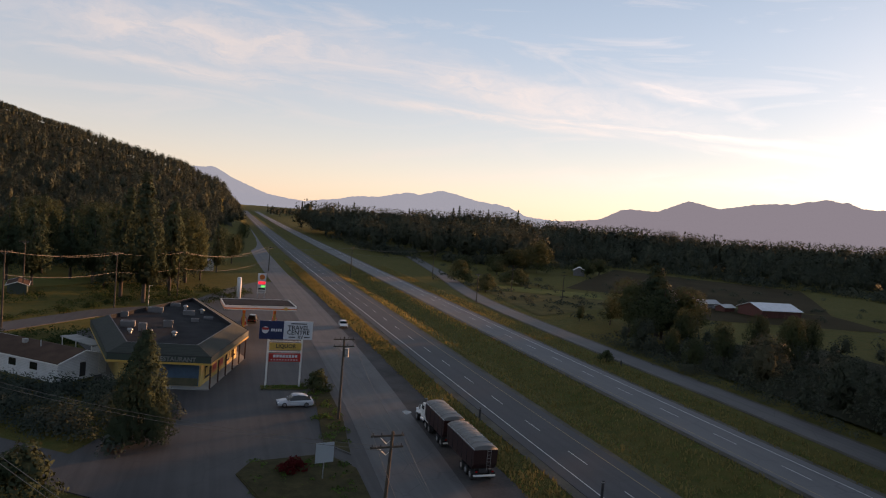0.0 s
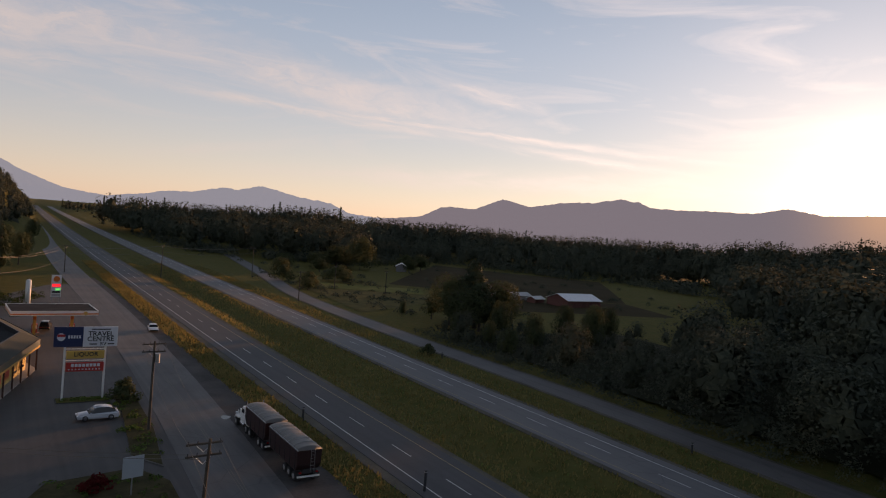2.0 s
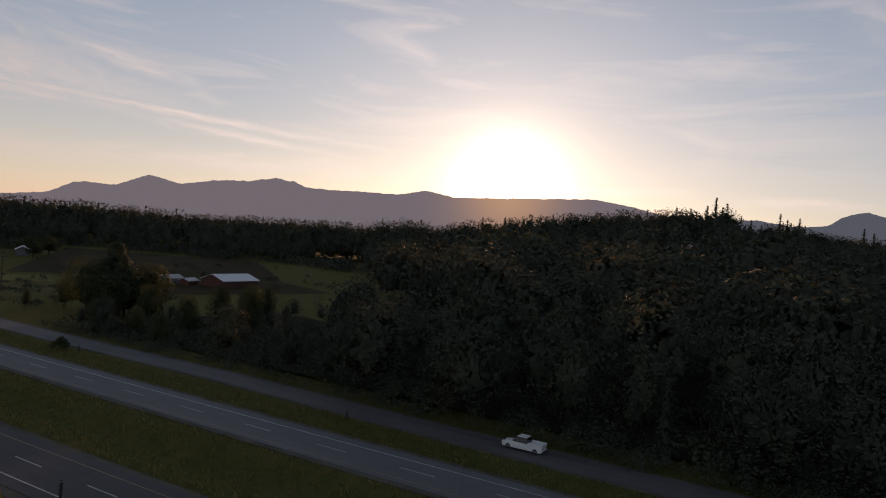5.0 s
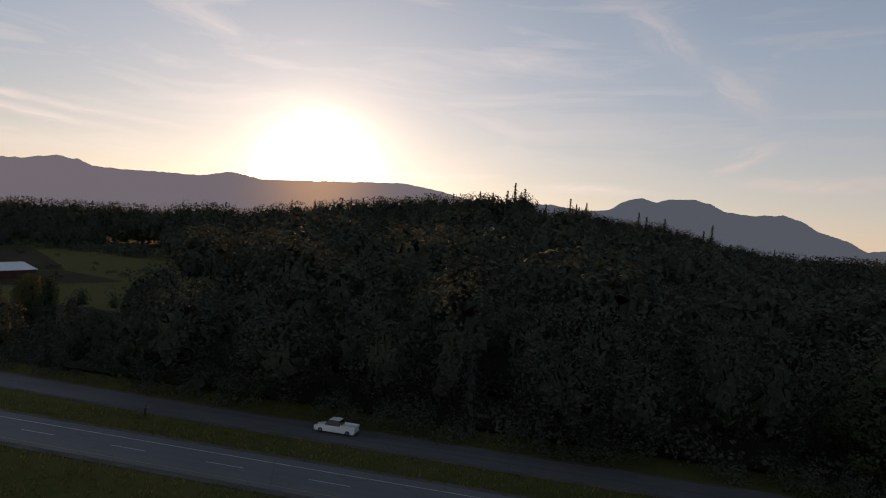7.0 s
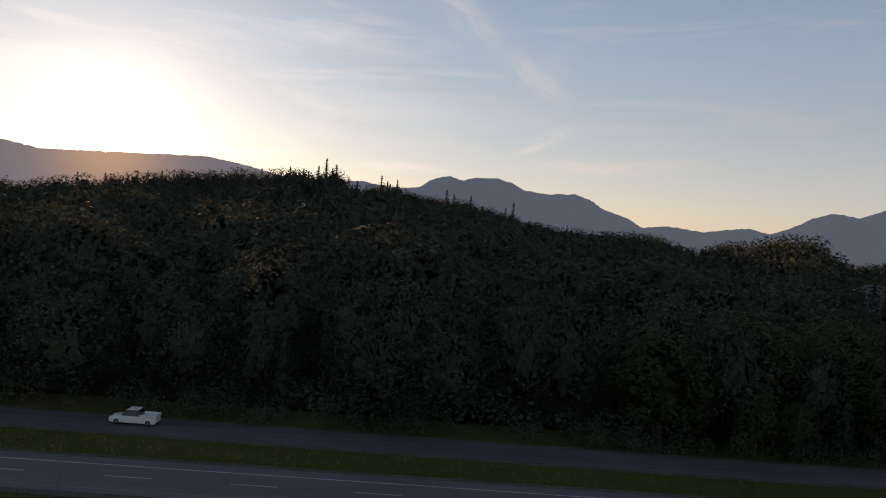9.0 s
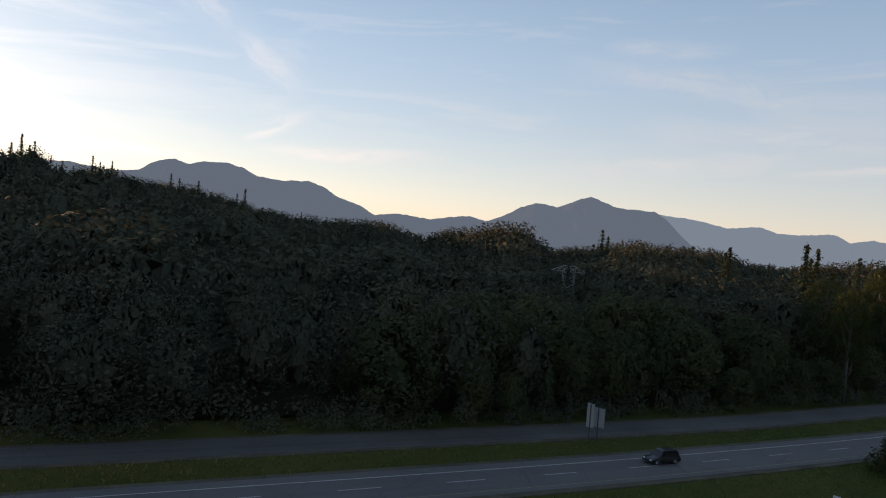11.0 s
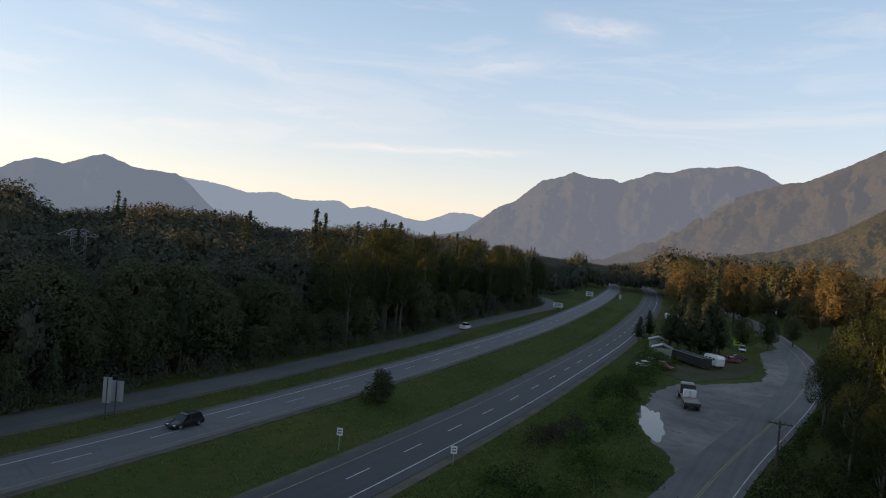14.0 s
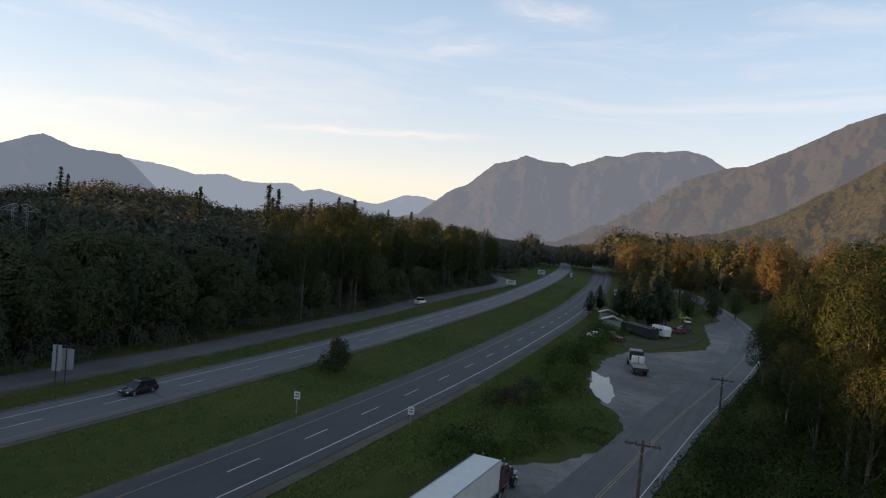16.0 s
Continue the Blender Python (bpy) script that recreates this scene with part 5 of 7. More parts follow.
def profile(points, half, taper=0.0, bevel=0.04):
    """A side outline of (x, z) points drawn across the width 2 * half; taper narrows it towards the top."""
    zs = [p[1] for p in points]
    lo, hi = min(zs), max(zs)
    bm = bmesh.new()
    rows = []
    for s in (-1, 1):
        rows.append([bm.verts.new((x, s * half * (1 - taper * (z - lo) / (hi - lo)), z)) for x, z in points])
    bm.faces.new(rows[0]), bm.faces.new(rows[1][::-1])
    for i in range(len(points)):
        j = (i + 1) % len(points)
        bm.faces.new((rows[0][i], rows[0][j], rows[1][j], rows[1][i]))
    if bevel:
        bmesh.ops.bevel(bm, geom=list(bm.edges), offset=bevel, segments=2, affect="EDGES", profile=0.6)
    return bm


def text(parent, words, size, m, mat, name="lettering", label=""):
    """Raised letters in the built-in font, made into a mesh."""
    cu = bpy.data.curves.new(name, "FONT")
    cu.body, cu.size, cu.align_x, cu.align_y, cu.extrude, cu.resolution_u = words, size, "CENTER", "CENTER", 0.015, 3
    cu.offset = 0.016 * size
    tmp = bpy.data.objects.new("letters", cu)
    scene.collection.objects.link(tmp)
    bpy.context.view_layer.update()
    me = bpy.data.meshes.new_from_object(tmp.evaluated_get(bpy.context.evaluated_depsgraph_get()))
    bpy.data.objects.remove(tmp)
    me.materials.clear()
    me.materials.append(mat)
    ob = new(name, me)
    ob.parent = parent
    ob.matrix_basis = m
    if label:
        tagged(ob, label)
    return ob


def wheels(parent, spots, r=0.34, wide=0.24, dual=False):
    for x, y in spots:
        s = 1 if y > 0 else -1
        bm = rod((x, y - wide / 2, r), (x, y + wide / 2, r), r, sides=20)
        bmesh.ops.bevel(bm, geom=[e for e in bm.edges if len(e.link_faces) == 2 and e.calc_face_angle(0) > 1], offset=0.03, segments=1, affect="EDGES")
        w = part("wheel", bm, BLACK, parent)
        part("rim", rod((x, y + s * (wide / 2 - 0.02), r), (x, y + s * (wide / 2 + 0.015), r), r * 0.62, r * 0.5, 14), CHROME if not dual else GREY, w)


# ---------------------------------------------------------------- vehicles (x ahead, y to the left)
def car(label, mat, x, y, turn, style="sedan", category="car"):
    v = thing("car" if style != "pickup" else "pickup_truck", label, category, x, y, turn, 0.06)
    tall = {"sedan": 1.45, "suv": 1.72, "crossover": 1.62, "pickup": 1.85}[style]
    long = {"sedan": 4.6, "suv": 4.7, "crossover": 4.72, "pickup": 5.6}[style]
    h, f = long / 2, 0.78 if style != "pickup" else 0.95
    body = profile([(-h, 0.42), (-h, f - 0.02), (-h + 0.25, f + 0.1), (h - 1.3, f + 0.12), (h - 0.25, f - 0.06), (h, f - 0.22), (h, 0.35), (h - 0.2, 0.25), (-h + 0.2, 0.25)], 0.92, 0.08, 0.05)
    part("body", body, mat, v, round_=True)
    if style == "pickup":
        part("cabin", profile([(-0.75, f + 0.08), (-0.62, tall - 0.1), (-0.5, tall - 0.04), (0.75, tall - 0.04), (1.45, f + 0.1)], 0.84, 0.22, 0.03), GLASS, v, "dark tinted windows")
        part("roof", profile([(-0.62, tall - 0.09), (-0.55, tall), (0.65, tall), (0.85, tall - 0.09)], 0.68, 0.05, 0.02), mat, v)
        part("bed", box(-h + 0.05, -0.78, -0.9, -0.8, f, f + 0.34, 0.02), mat, v)
        part("bed", box(-h + 0.05, -0.78, 0.8, 0.9, f, f + 0.34, 0.02), mat, v)
        part("tailgate", box(-h, -h + 0.09, -0.88, 0.88, f, f + 0.34, 0.02), mat, v)
        part("bed_liner", box(-h + 0.1, -0.8, -0.79, 0.79, f + 0.02, f + 0.06), BLACK, v)
    elif style == "crossover":
        # a low fastback with high shoulders
        part("haunch", profile([(-h + 0.03, f - 0.1), (-h + 0.1, f + 0.24), (-0.4, f + 0.2), (h - 1.4, f + 0.1), (h - 1.4, f - 0.1)], 0.9, 0.1, 0.05), mat, v, round_=True)
        part("cabin", profile([(-h + 0.3, f + 0.2), (-h + 1.15, tall - 0.1), (-0.35, tall - 0.04), (0.25, tall - 0.08), (h - 1.25, f + 0.1)], 0.86, 0.24, 0.03), GLASS, v, "dark tinted windows")
        part("roof", profile([(-h + 0.75, tall - 0.2), (-h + 1.2, tall - 0.06), (-0.4, tall + 0.01), (0.2, tall - 0.03), (0.5, tall - 0.16)], 0.66, 0.06, 0.03), mat, v, round_=True)
    else:
        back = -h + (0.75 if style == "sedan" else 0.12)
        part("cabin", profile([(back, f + 0.06), (back + 0.35, tall - 0.12), (back + 0.6, tall - 0.05), (0.35, tall - 0.05), (h - 1.25, f + 0.1)], 0.86, 0.26, 0.03), GLASS, v, "dark tinted windows")
        part("roof", profile([(back + 0.42, tall - 0.09), (back + 0.7, tall), (0.1, tall), (0.55, tall - 0.09)], 0.66, 0.08, 0.02), mat, v)
        for s in (-1, 1):
            part("pillar", rod((-0.15, s * 0.84, f + 0.06), (-0.25, s * 0.68, tall - 0.06), 0.045), mat, v)
    wheels(v, [(h - 0.9, 0.8), (h - 0.9, -0.8), (-h + 0.95, 0.8), (-h + 0.95, -0.8)])
    for s in (-1, 1):
        part("headlight", box(h - 0.16, h + 0.005, s * 0.62 - 0.18, s * 0.62 + 0.18, f - 0.22, f - 0.1, 0.03), HEADLAMP, v)
        part("tail_light", box(-h - 0.01, -h + 0.1, s * 0.68 - 0.14, s * 0.68 + 0.14, f - 0.2, f - 0.04, 0.02), TAIL, v)
        part("mirror", box(h - 1.55, h - 1.4, s * 0.98 - 0.08, s * 0.98 + 0.08, f + 0.1, f + 0.24, 0.03), mat, v)
    part("bumper", box(h - 0.06, h + 0.05, -0.8, 0.8, 0.32, 0.5, 0.03), BLACK, v)
    return v


def tractor(label, mat, x, y, turn, sleeper=True):
    """A conventional heavy truck, its rear axle near the origin."""
    v = thing("semi_truck", label, "truck", x, y, turn, 0.06)
    part("frame", box(-1.9, 4.6, -0.45, 0.45, 0.75, 1.0), DARK, v)
    part("hood", profile([(2.6, 1.0), (2.6, 2.15), (4.3, 1.95), (4.75, 1.7), (4.85, 1.0)], 0.85, 0.12, 0.06), mat, v, round_=True)
    part("cab", profile([(0.9, 1.0), (0.9, 2.75), (1.15, 2.92), (2.2, 2.85), (2.65, 2.1), (2.65, 1.0)], 1.1, 0.08, 0.06), mat, v)
    part("windshield", profile([(2.12, 2.72), (2.3, 2.74), (2.72, 2.16), (2.58, 2.12)], 0.92, 0.05, 0.0), GLASS, v)
    for s in (-1, 1):
        part("side_window", box(1.5, 2.3, s * 1.07 - 0.03, s * 1.07 + 0.03, 2.05, 2.55, 0.02), GLASS, v)
        part("exhaust_stack", rod((0.75, s * 1.05, 1.1), (0.75, s * 1.05, 3.75), 0.09, 0.075), CHROME, v)
        part("mirror", box(2.45, 2.55, s * 1.32 - 0.09, s * 1.32 + 0.09, 1.9, 2.5, 0.03), CHROME, v)
        part("fender", box(3.35, 4.55, s * 1.0 - 0.18, s * 1.0 + 0.18, 1.02, 1.18, 0.05), mat, v)
        part("fuel_tank", rod((1.0, s * 0.92, 0.75), (2.4, s * 0.92, 0.75), 0.32), CHROME, v)
        part("headlight", box(4.5, 4.8, s * 0.95 - 0.14, s * 0.95 + 0.14, 1.15, 1.45, 0.04), HEADLAMP, v)
    if sleeper:
        part("sleeper", profile([(-0.75, 1.0), (-0.75, 3.0), (-0.5, 3.2), (0.7, 3.2), (0.9, 2.9), (0.9, 1.0)], 1.12, 0.04, 0.06), mat, v)
    part("grille", box(4.83, 4.9, -0.5, 0.5, 0.95, 1.75, 0.03), CHROME, v)
    part("bumper", box(4.75, 5.05, -1.15, 1.15, 0.4, 0.8, 0.06), CHROME, v)
    wheels(v, [(4.0, 0.98), (4.0, -0.98), (0.1, 0.92), (0.1, -0.92), (-1.3, 0.92), (-1.3, -0.92)], 0.52, 0.5, True)
    return v


def grain_trailer(label, x, y, turn, long, axles):
    """An open-topped bulk trailer under an arched tarpaulin on hoops."""
    v = thing("bulk_trailer", label, "trailer", x, y, turn, 0.06, "trailers of one road train")
    h = long / 2
    bm = profile([(-h + 0.5, 1.25), (-h, 1.9), (-h, 3.35), (h, 3.35), (h, 1.9), (h - 0.5, 1.25)], 1.26, -0.04, 0.03)
    part("hopper", bm, TRAILER_RED, v)
    ribs = int(long / 1.25)
    for s in (-1, 1):
        for i in range(ribs):
            xx = -h + 0.6 + i * (long - 1.2) / max(ribs - 1, 1)
            part("stake", box(xx - 0.04, xx + 0.04, s * 1.29 - 0.035, s * 1.29 + 0.035, 1.35, 3.3), DARK, v)
        part("top_rail", box(-h, h, s * 1.27 - 0.06, s * 1.27 + 0.06, 3.3, 3.42, 0.02), GREY, v)
    cover = bmesh.new()
    n = max(int(long / 0.42), 4)
    rows = []
    for i in range(n + 1):
        xx = -h + i * long / n
        sag = 0.05 * abs(math.sin(math.pi * i * long / n / 1.25))
        rows.append([cover.verts.new((xx, 1.3 * math.sin(a), 3.36 + 0.42 * math.cos(a) - sag)) for a in np.linspace(-math.pi / 2, math.pi / 2, 11)])
    for a, b in zip(rows, rows[1:]):
        for i in range(10):
            cover.faces.new((a[i], a[i + 1], b[i + 1], b[i]))
    cover.faces.new(rows[0]), cover.faces.new(rows[-1])
    part("tarpaulin", cover, TARP, v, "grey tarpaulin stretched over hoops", True)
    for i in range(1, ribs):
        xx = -h + i * long / ribs
        hoop = bmesh.new()
        pts = [(xx, 1.31 * math.sin(a), 3.39 + 0.42 * math.cos(a)) for a in np.linspace(-math.pi / 2, math.pi / 2, 9)]
        for p, q in zip(pts, pts[1:]):
            add_rod(hoop, p, q, 0.028, sides=6)
        part("hoop", hoop, GREY, v)
    part("chassis", box(-h + 0.3, h - 0.2, -0.5, 0.5, 0.85, 1.3), DARK, v)
    spots = [(-h + 1.0 + k * 1.35, s * 0.98) for k in range(axles) for s in (-1, 1)]
    wheels(v, spots, 0.5, 0.48, True)
    for s in (-1, 1):
        part("mud_flap", box(-h + 0.25, -h + 0.28, s * 0.98 - 0.3, s * 0.98 + 0.3, 0.3, 0.95), BLACK, v)
        part("tail_light", box(-h - 0.03, -h + 0.02, s * 0.9 - 0.12, s * 0.9 + 0.12, 1.0, 1.15), TAIL, v)
    lad = bmesh.new()
    for s in (-0.2, 0.2):
        add_rod(lad, (-h - 0.06, -0.35 + s, 1.2), (-h - 0.06, -0.35 + s, 3.35), 0.022, sides=6)
    for k in range(6):
        add_rod(lad, (-h - 0.06, -0.55, 1.4 + 0.36 * k), (-h - 0.06, -0.15, 1.4 + 0.36 * k), 0.018, sides=6)
    part("ladder", lad, GREY, v)
    part("rear_bumper", box(-h - 0.1, -h + 0.1, -1.2, 1.2, 0.6, 0.75, 0.02), WHITE, v)
    return v


# the road train parked beside the local road
tractor("white conventional semi truck with tall chrome stacks", WHITE_CAR, 28.0, 82.2, 90)
grain_trailer("dark red bulk trailer with arched grey tarpaulin, behind a white truck", 28.0, 78.7, 90, 7.4, 2)
grain_trailer("dark red rear bulk trailer with arched grey tarpaulin and ladder", 28.0, 69.4, 90, 8.7, 3)

car("pale silver electric crossover parked across the lot", SILVER_CAR, 11.8, 93.0, 182, "crossover")
car("small white car standing on the gravel shoulder", WHITE_CAR, 29.2, 155.5, -95, "sedan")
car("dark sport utility vehicle beside the fuel pumps", BLACK_CAR, 9.6, 158.5, 80, "suv")
car("white pickup truck on the narrow side road", WHITE_CAR, 84.5, 33.4, 90, "pickup", "pickup truck")
car("white pickup truck on the side road near the bend", WHITE_CAR, 92.6, -184.0, -84, "pickup", "pickup truck")
car("black sport utility vehicle on the pale carriageway", BLACK_CAR, 69.6, -62.0, 90, "suv")
car("dark red sedan parked by the trees", RED_CAR, 20.9, -200.0, 20, "sedan")
car("black sedan parked by the trees", BLACK_CAR, 20.4, -207.0, 25, "sedan")
car("dark red old pickup truck in the yard", RED_CAR, 33.0, -170.0, 160, "pickup", "pickup truck")
car("white old sedan in the yard", WHITE_CAR, 36.3, -168.5, 150, "sedan")
car("pale sport utility vehicle in the yard", SILVER_CAR, 35.6, -173.5, 165, "suv")
car("white delivery van by the lime sign", WHITE_CAR, 21.3, -228.5, 100, "suv", "van")

# the maroon truck with the white box trailer
tractor("maroon conventional semi truck with a sleeper cab", MAROON, 20.9, -58.2, -90)
van = thing("box_trailer", "long white box trailer with a stained flat roof", "trailer", 20.9, -50.2, -90, 0.06)
part("box", box(-7.2, 7.2, -1.28, 1.28, 1.2, 4.05, 0.03), BOX_WHITE, van)
part("roof_rail", box(-7.2, 7.2, 1.24, 1.31, 3.98, 4.1, 0.01), GREY, van)
part("roof_rail", box(-7.2, 7.2, -1.31, -1.24, 3.98, 4.1, 0.01), GREY, van)
part("lower_rail", box(-7.2, 7.2, 1.25, 1.32, 1.12, 1.3), GREY, van)
part("lower_rail", box(-7.2, 7.2, -1.32, -1.25, 1.12, 1.3), GREY, van)
part("rear_door", box(-7.24, -7.19, -1.2, -0.02, 1.3, 3.95), BOX_WHITE, van)
part("rear_door", box(-7.24, -7.19, 0.02, 1.2, 1.3, 3.95), BOX_WHITE, van)
part("landing_gear", box(4.0, 4.2, -0.8, 0.8, 0.3, 1.2), DARK, van)
wheels(van, [(-5.2, 0.98), (-5.2, -0.98), (-6.5, 0.98), (-6.5, -0.98)], 0.5, 0.48, True)

# flat-deck truck with sacks in the gravel yard
deck = thing("flatbed_truck", "old flat-deck truck loaded with two white sacks", "truck", 20.8, -134.8, -74, 0.06)
deck.scale = (1.25, 1.12, 1.2)
part("deck", box(-5.2, 1.2, -1.2, 1.2, 1.05, 1.22, 0.02), WOOD_DECK, deck, "worn wooden deck boards")
part("frame", box(-5.0, 5.0, -0.45, 0.45, 0.7, 1.05), DARK, deck)
part("headboard", box(1.2, 1.35, -1.2, 1.2, 1.1, 2.7, 0.02), DARK, deck)
part("cab", profile([(1.5, 0.9), (1.5, 2.7), (1.7, 2.85), (3.2, 2.8), (3.7, 2.0), (3.7, 0.9)], 1.12, 0.08, 0.06), paint("olive_cab_paint", (0.30, 0.29, 0.25), 0.5), deck)
part("rear_window", box(1.46, 1.5, -0.75, 0.75, 2.05, 2.6, 0.01), GLASS, deck)
part("windshield", profile([(3.18, 2.72), (3.3, 2.74), (3.76, 2.06), (3.62, 2.02)], 0.95, 0.05, 0.0), GLASS, deck)
part("hood", profile([(3.7, 0.9), (3.7, 1.95), (5.0, 1.75), (5.3, 1.5), (5.3, 0.9)], 0.95, 0.1, 0.06), paint("grey_hood_paint", (0.22, 0.22, 0.21), 0.5), deck)
part("tail_board", box(-5.26, -5.2, -1.2, 1.2, 0.85, 1.25), DARK, deck)
wheels(deck, [(4.3, 0.95), (4.3, -0.95), (-2.6, 0.95), (-2.6, -0.95), (-3.9, 0.95), (-3.9, -0.95)], 0.5, 0.45, True)
for s in (-0.52, 0.52):
    bm = box(-1.4, -0.35, s - 0.5, s + 0.5, 0, 1.15, 0.16)
    bmesh.ops.subdivide_edges(bm, edges=list(bm.edges), cuts=2)
    for v in bm.verts:
        v.co += Vector((1, 1, 0.4)) * 0.05 * noise.noise(v.co * 2.3)
    sack = thing("sack", "bulging white bulk sack on a truck deck", "sack", 20.8, -134.8, -74, 1.53, "sacks on the deck")
    sack.scale = (1.25, 1.12, 1.2)
    part("bag", bm, SACK, sack, round_=True)
    part("strap", box(-0.95, -0.85, s - 0.46, s + 0.46, 1.14, 1.2, 0.02), BLACK, sack)

# long dark flat trailer and camper shell in the yard
low = thing("container", "long black steel container with pale top rails", "container", 28.6, -184.6, 133, 0.06)
part("box", box(-6.5, 6.5, -1.25, 1.25, 0.4, 2.6, 0.04), BLACK, low)
part("roof", box(-6.45, 6.45, -1.2, 1.2, 2.6, 2.63, 0.01), BLACK, low)
for s in (-1, 1):
    part("top_rail", box(-6.5, 6.5, s * 1.22 - 0.06, s * 1.22 + 0.06, 2.6, 2.7, 0.02), GREY, low, "pale top rail")
for s in (-1, 1):
    for k in range(12):
        part("rib", box(-6.2 + k * 1.1, -6.1 + k * 1.1, s * 1.27 - 0.03, s * 1.27 + 0.03, 0.5, 2.55), BLACK, low)
camper = thing("camper_van", "white camper body with dark side windows", "camper", 23.6, -186.6, 133, 0.06)
part("body", profile([(-2.6, 0.6), (-2.6, 2.7), (-2.2, 3.0), (2.4, 3.05), (2.9, 2.4), (2.6, 0.6)], 1.15, 0.05, 0.08), WHITE_CAR, camper)
for k in range(3):
    part("window", box(-2.0 + 1.5 * k, -1.2 + 1.5 * k, -1.2, 1.2, 1.9, 2.4, 0.02), GLASS, camper)
part("vent", box(-0.6, 0.1, -0.35, 0.35, 3.0, 3.2, 0.03), GREY, camper)
wheels(camper, [(1.8, 0.95), (1.8, -0.95), (-1.6, 0.95), (-1.6, -0.95)])
rv = thing("travel_trailer", "white travel trailer beside the highway trees", "trailer", 55.0, -298.0, 60, 0.06)
part("body", profile([(-3.6, 0.6), (-3.6, 2.9), (-3.2, 3.2), (3.3, 3.2), (3.7, 2.7), (3.5, 0.6)], 1.2, 0.04, 0.08), WHITE_CAR, rv)
part("window", box(-1.2, 1.0, -1.24, 1.24, 1.7, 2.3, 0.02), GLASS, rv)
part("awning", box(-2.5, 2.5, 1.2, 1.32, 2.75, 2.9, 0.03), GREY, rv)
wheels(rv, [(-0.4, 1.0), (-0.4, -1.0), (0.5, 1.0), (0.5, -1.0)])
for x, y, turn, lab in [(37.0, -190.0, 10, "small pale green shed with a grey roof in the yard"), (41.5, -206.0, 12, "weathered pale yard shed beside dark conifers")]:
    s = thing("shed", lab, "shed", x, y, turn, 0.0)
    part("wall", box(-2.4, 2.4, -1.8, 1.8, 0, 2.5), banded("shed_boards", (0.30, 0.33, 0.27), (0.14, 0.16, 0.13), 0.25, 2), s)
    part("roof", profile([(-2.8, 2.45), (0, 3.4), (2.8, 2.45), (2.8, 2.55), (0, 3.52), (-2.8, 2.55)], 2.1, 0, 0.0), GREY, s)
    part("door", box(-0.5, 0.5, -1.84, -1.79, 0, 2.0), DARK, s)


# ---------------------------------------------------------------- paved areas
ROUGH_LOT = worn("broken_asphalt", (0.030, 0.028, 0.029), (0.098, 0.090, 0.085), 0.22, 3.0, 0.9, 0.0, 0.5, 0.2)
SHOULDER = worn("shoulder_gravel", (0.060, 0.055, 0.045), (0.15, 0.135, 0.11), 0.25, 3.0, 0.95, 0.0, 0.5, 0.1)
KERB = worn("old_kerb", (0.05, 0.048, 0.045), (0.11, 0.105, 0.10), 0.8, 8.0, 0.85)
patch("pavement_1", [(19.5, 56), (2.0, 60), (-8.0, 73.2), (-12.4, 76.4), (-6.5, 90), (-14, 101), (-16, 120), (-24, 140), (-9, 172), (4, 214), (14, 236), (22, 240)], 0.03, ASPHALT_LOT, "worn asphalt forecourt of a highway store")
patch("pavement_2", [(4.5, 62.5), (-8.0, 73.4), (-20, 82.4), (-48, 104), (-52, 97), (-17.5, 72.0), (-8.2, 65.2), (2, 55)], 0.036, ASPHALT_LOT, "narrow asphalt side street")
patch("pavement_3", [(-64, 106), (-37.5, 148.8), (-24.5, 168), (-14, 176), (-10, 171), (-21.5, 160), (-34, 141.5), (-58, 102)], 0.034, ASPHALT_LOT, "old asphalt lane behind the store", "pavement")
ribbon("gravel_verge_1", lambda y: curve_at(LOCAL, y) + 3.9, lambda y: np.minimum(31.2 + 0 * y, 31.2 - 0.03 * np.maximum(y - 190, 0)), np.arange(50, 262, 6.0), 0.035, ROUGH_LOT, "broken asphalt and gravel shoulder where trucks park", "gravel")
patch("gravel_yard", [(26.5, -128), (28.0, -139.6), (27.2, -148), (26, -154), (18.8, -162), (12.0, -173.5), (11.3, -189), (13, -200), (16.5, -230), (13, -246), (5, -250), (2, -200), (3, -150), (9, -110), (12, -85), (14.5, -83), (14.7, -90), (15.8, -95), (17.9, -99.7), (20.6, -104), (24.2, -112), (26.6, -121)], 0.03, GRAVEL, "pale gravel yard beside the local road", "gravel", 0.9)
patch("dirt_yard", [(25, -157), (29, -163), (42, -160), (47, -190), (44, -200), (30, -196), (17, -203), (14, -196), (15, -178)], 0.025, worn("yard_dirt", (0.035, 0.040, 0.018), (0.085, 0.078, 0.045), 0.15, 3.0, 0.95, 0.0, 0.5, 0.1), "trampled dirt and grass yard with parked vehicles", "yard", 0.9)
patch("gravel_verge_2", [(24.4, -64), (26, -50), (27, -30), (20, -10), (14, -10), (9, -68), (8, -92), (13.0, -92), (14.4, -84), (15.4, -79.3), (17.8, -73.4), (21.2, -69.4)], 0.03, GRAVEL, "gravel pull-off beside the local road", "gravel", 0.9)


for k, (lo, hi) in enumerate([(36.3, 37.65), (47.25, 48.1), (62.7, 63.65), (72.65, 73.6)]):
    ribbon("gravel_shoulder_%d" % (k + 1), lambda y, lo=lo: lo + bend(y), lambda y, hi=hi: hi + bend(y), LONG, 0.03, SHOULDER, "narrow brown gravel shoulder beside a highway", "gravel")


for k, (lo, hi) in enumerate([(-3.75, -3.05), (3.05, 3.8)]):
    ribbon("gravel_shoulder_%d" % (k + 5), lambda y, lo=lo: lo + curve_at(FRONTAGE, y), lambda y, hi=hi: hi + curve_at(FRONTAGE, y), FRONT_Y, 0.03, SHOULDER, "pale gravel edge of a narrow side road", "gravel")


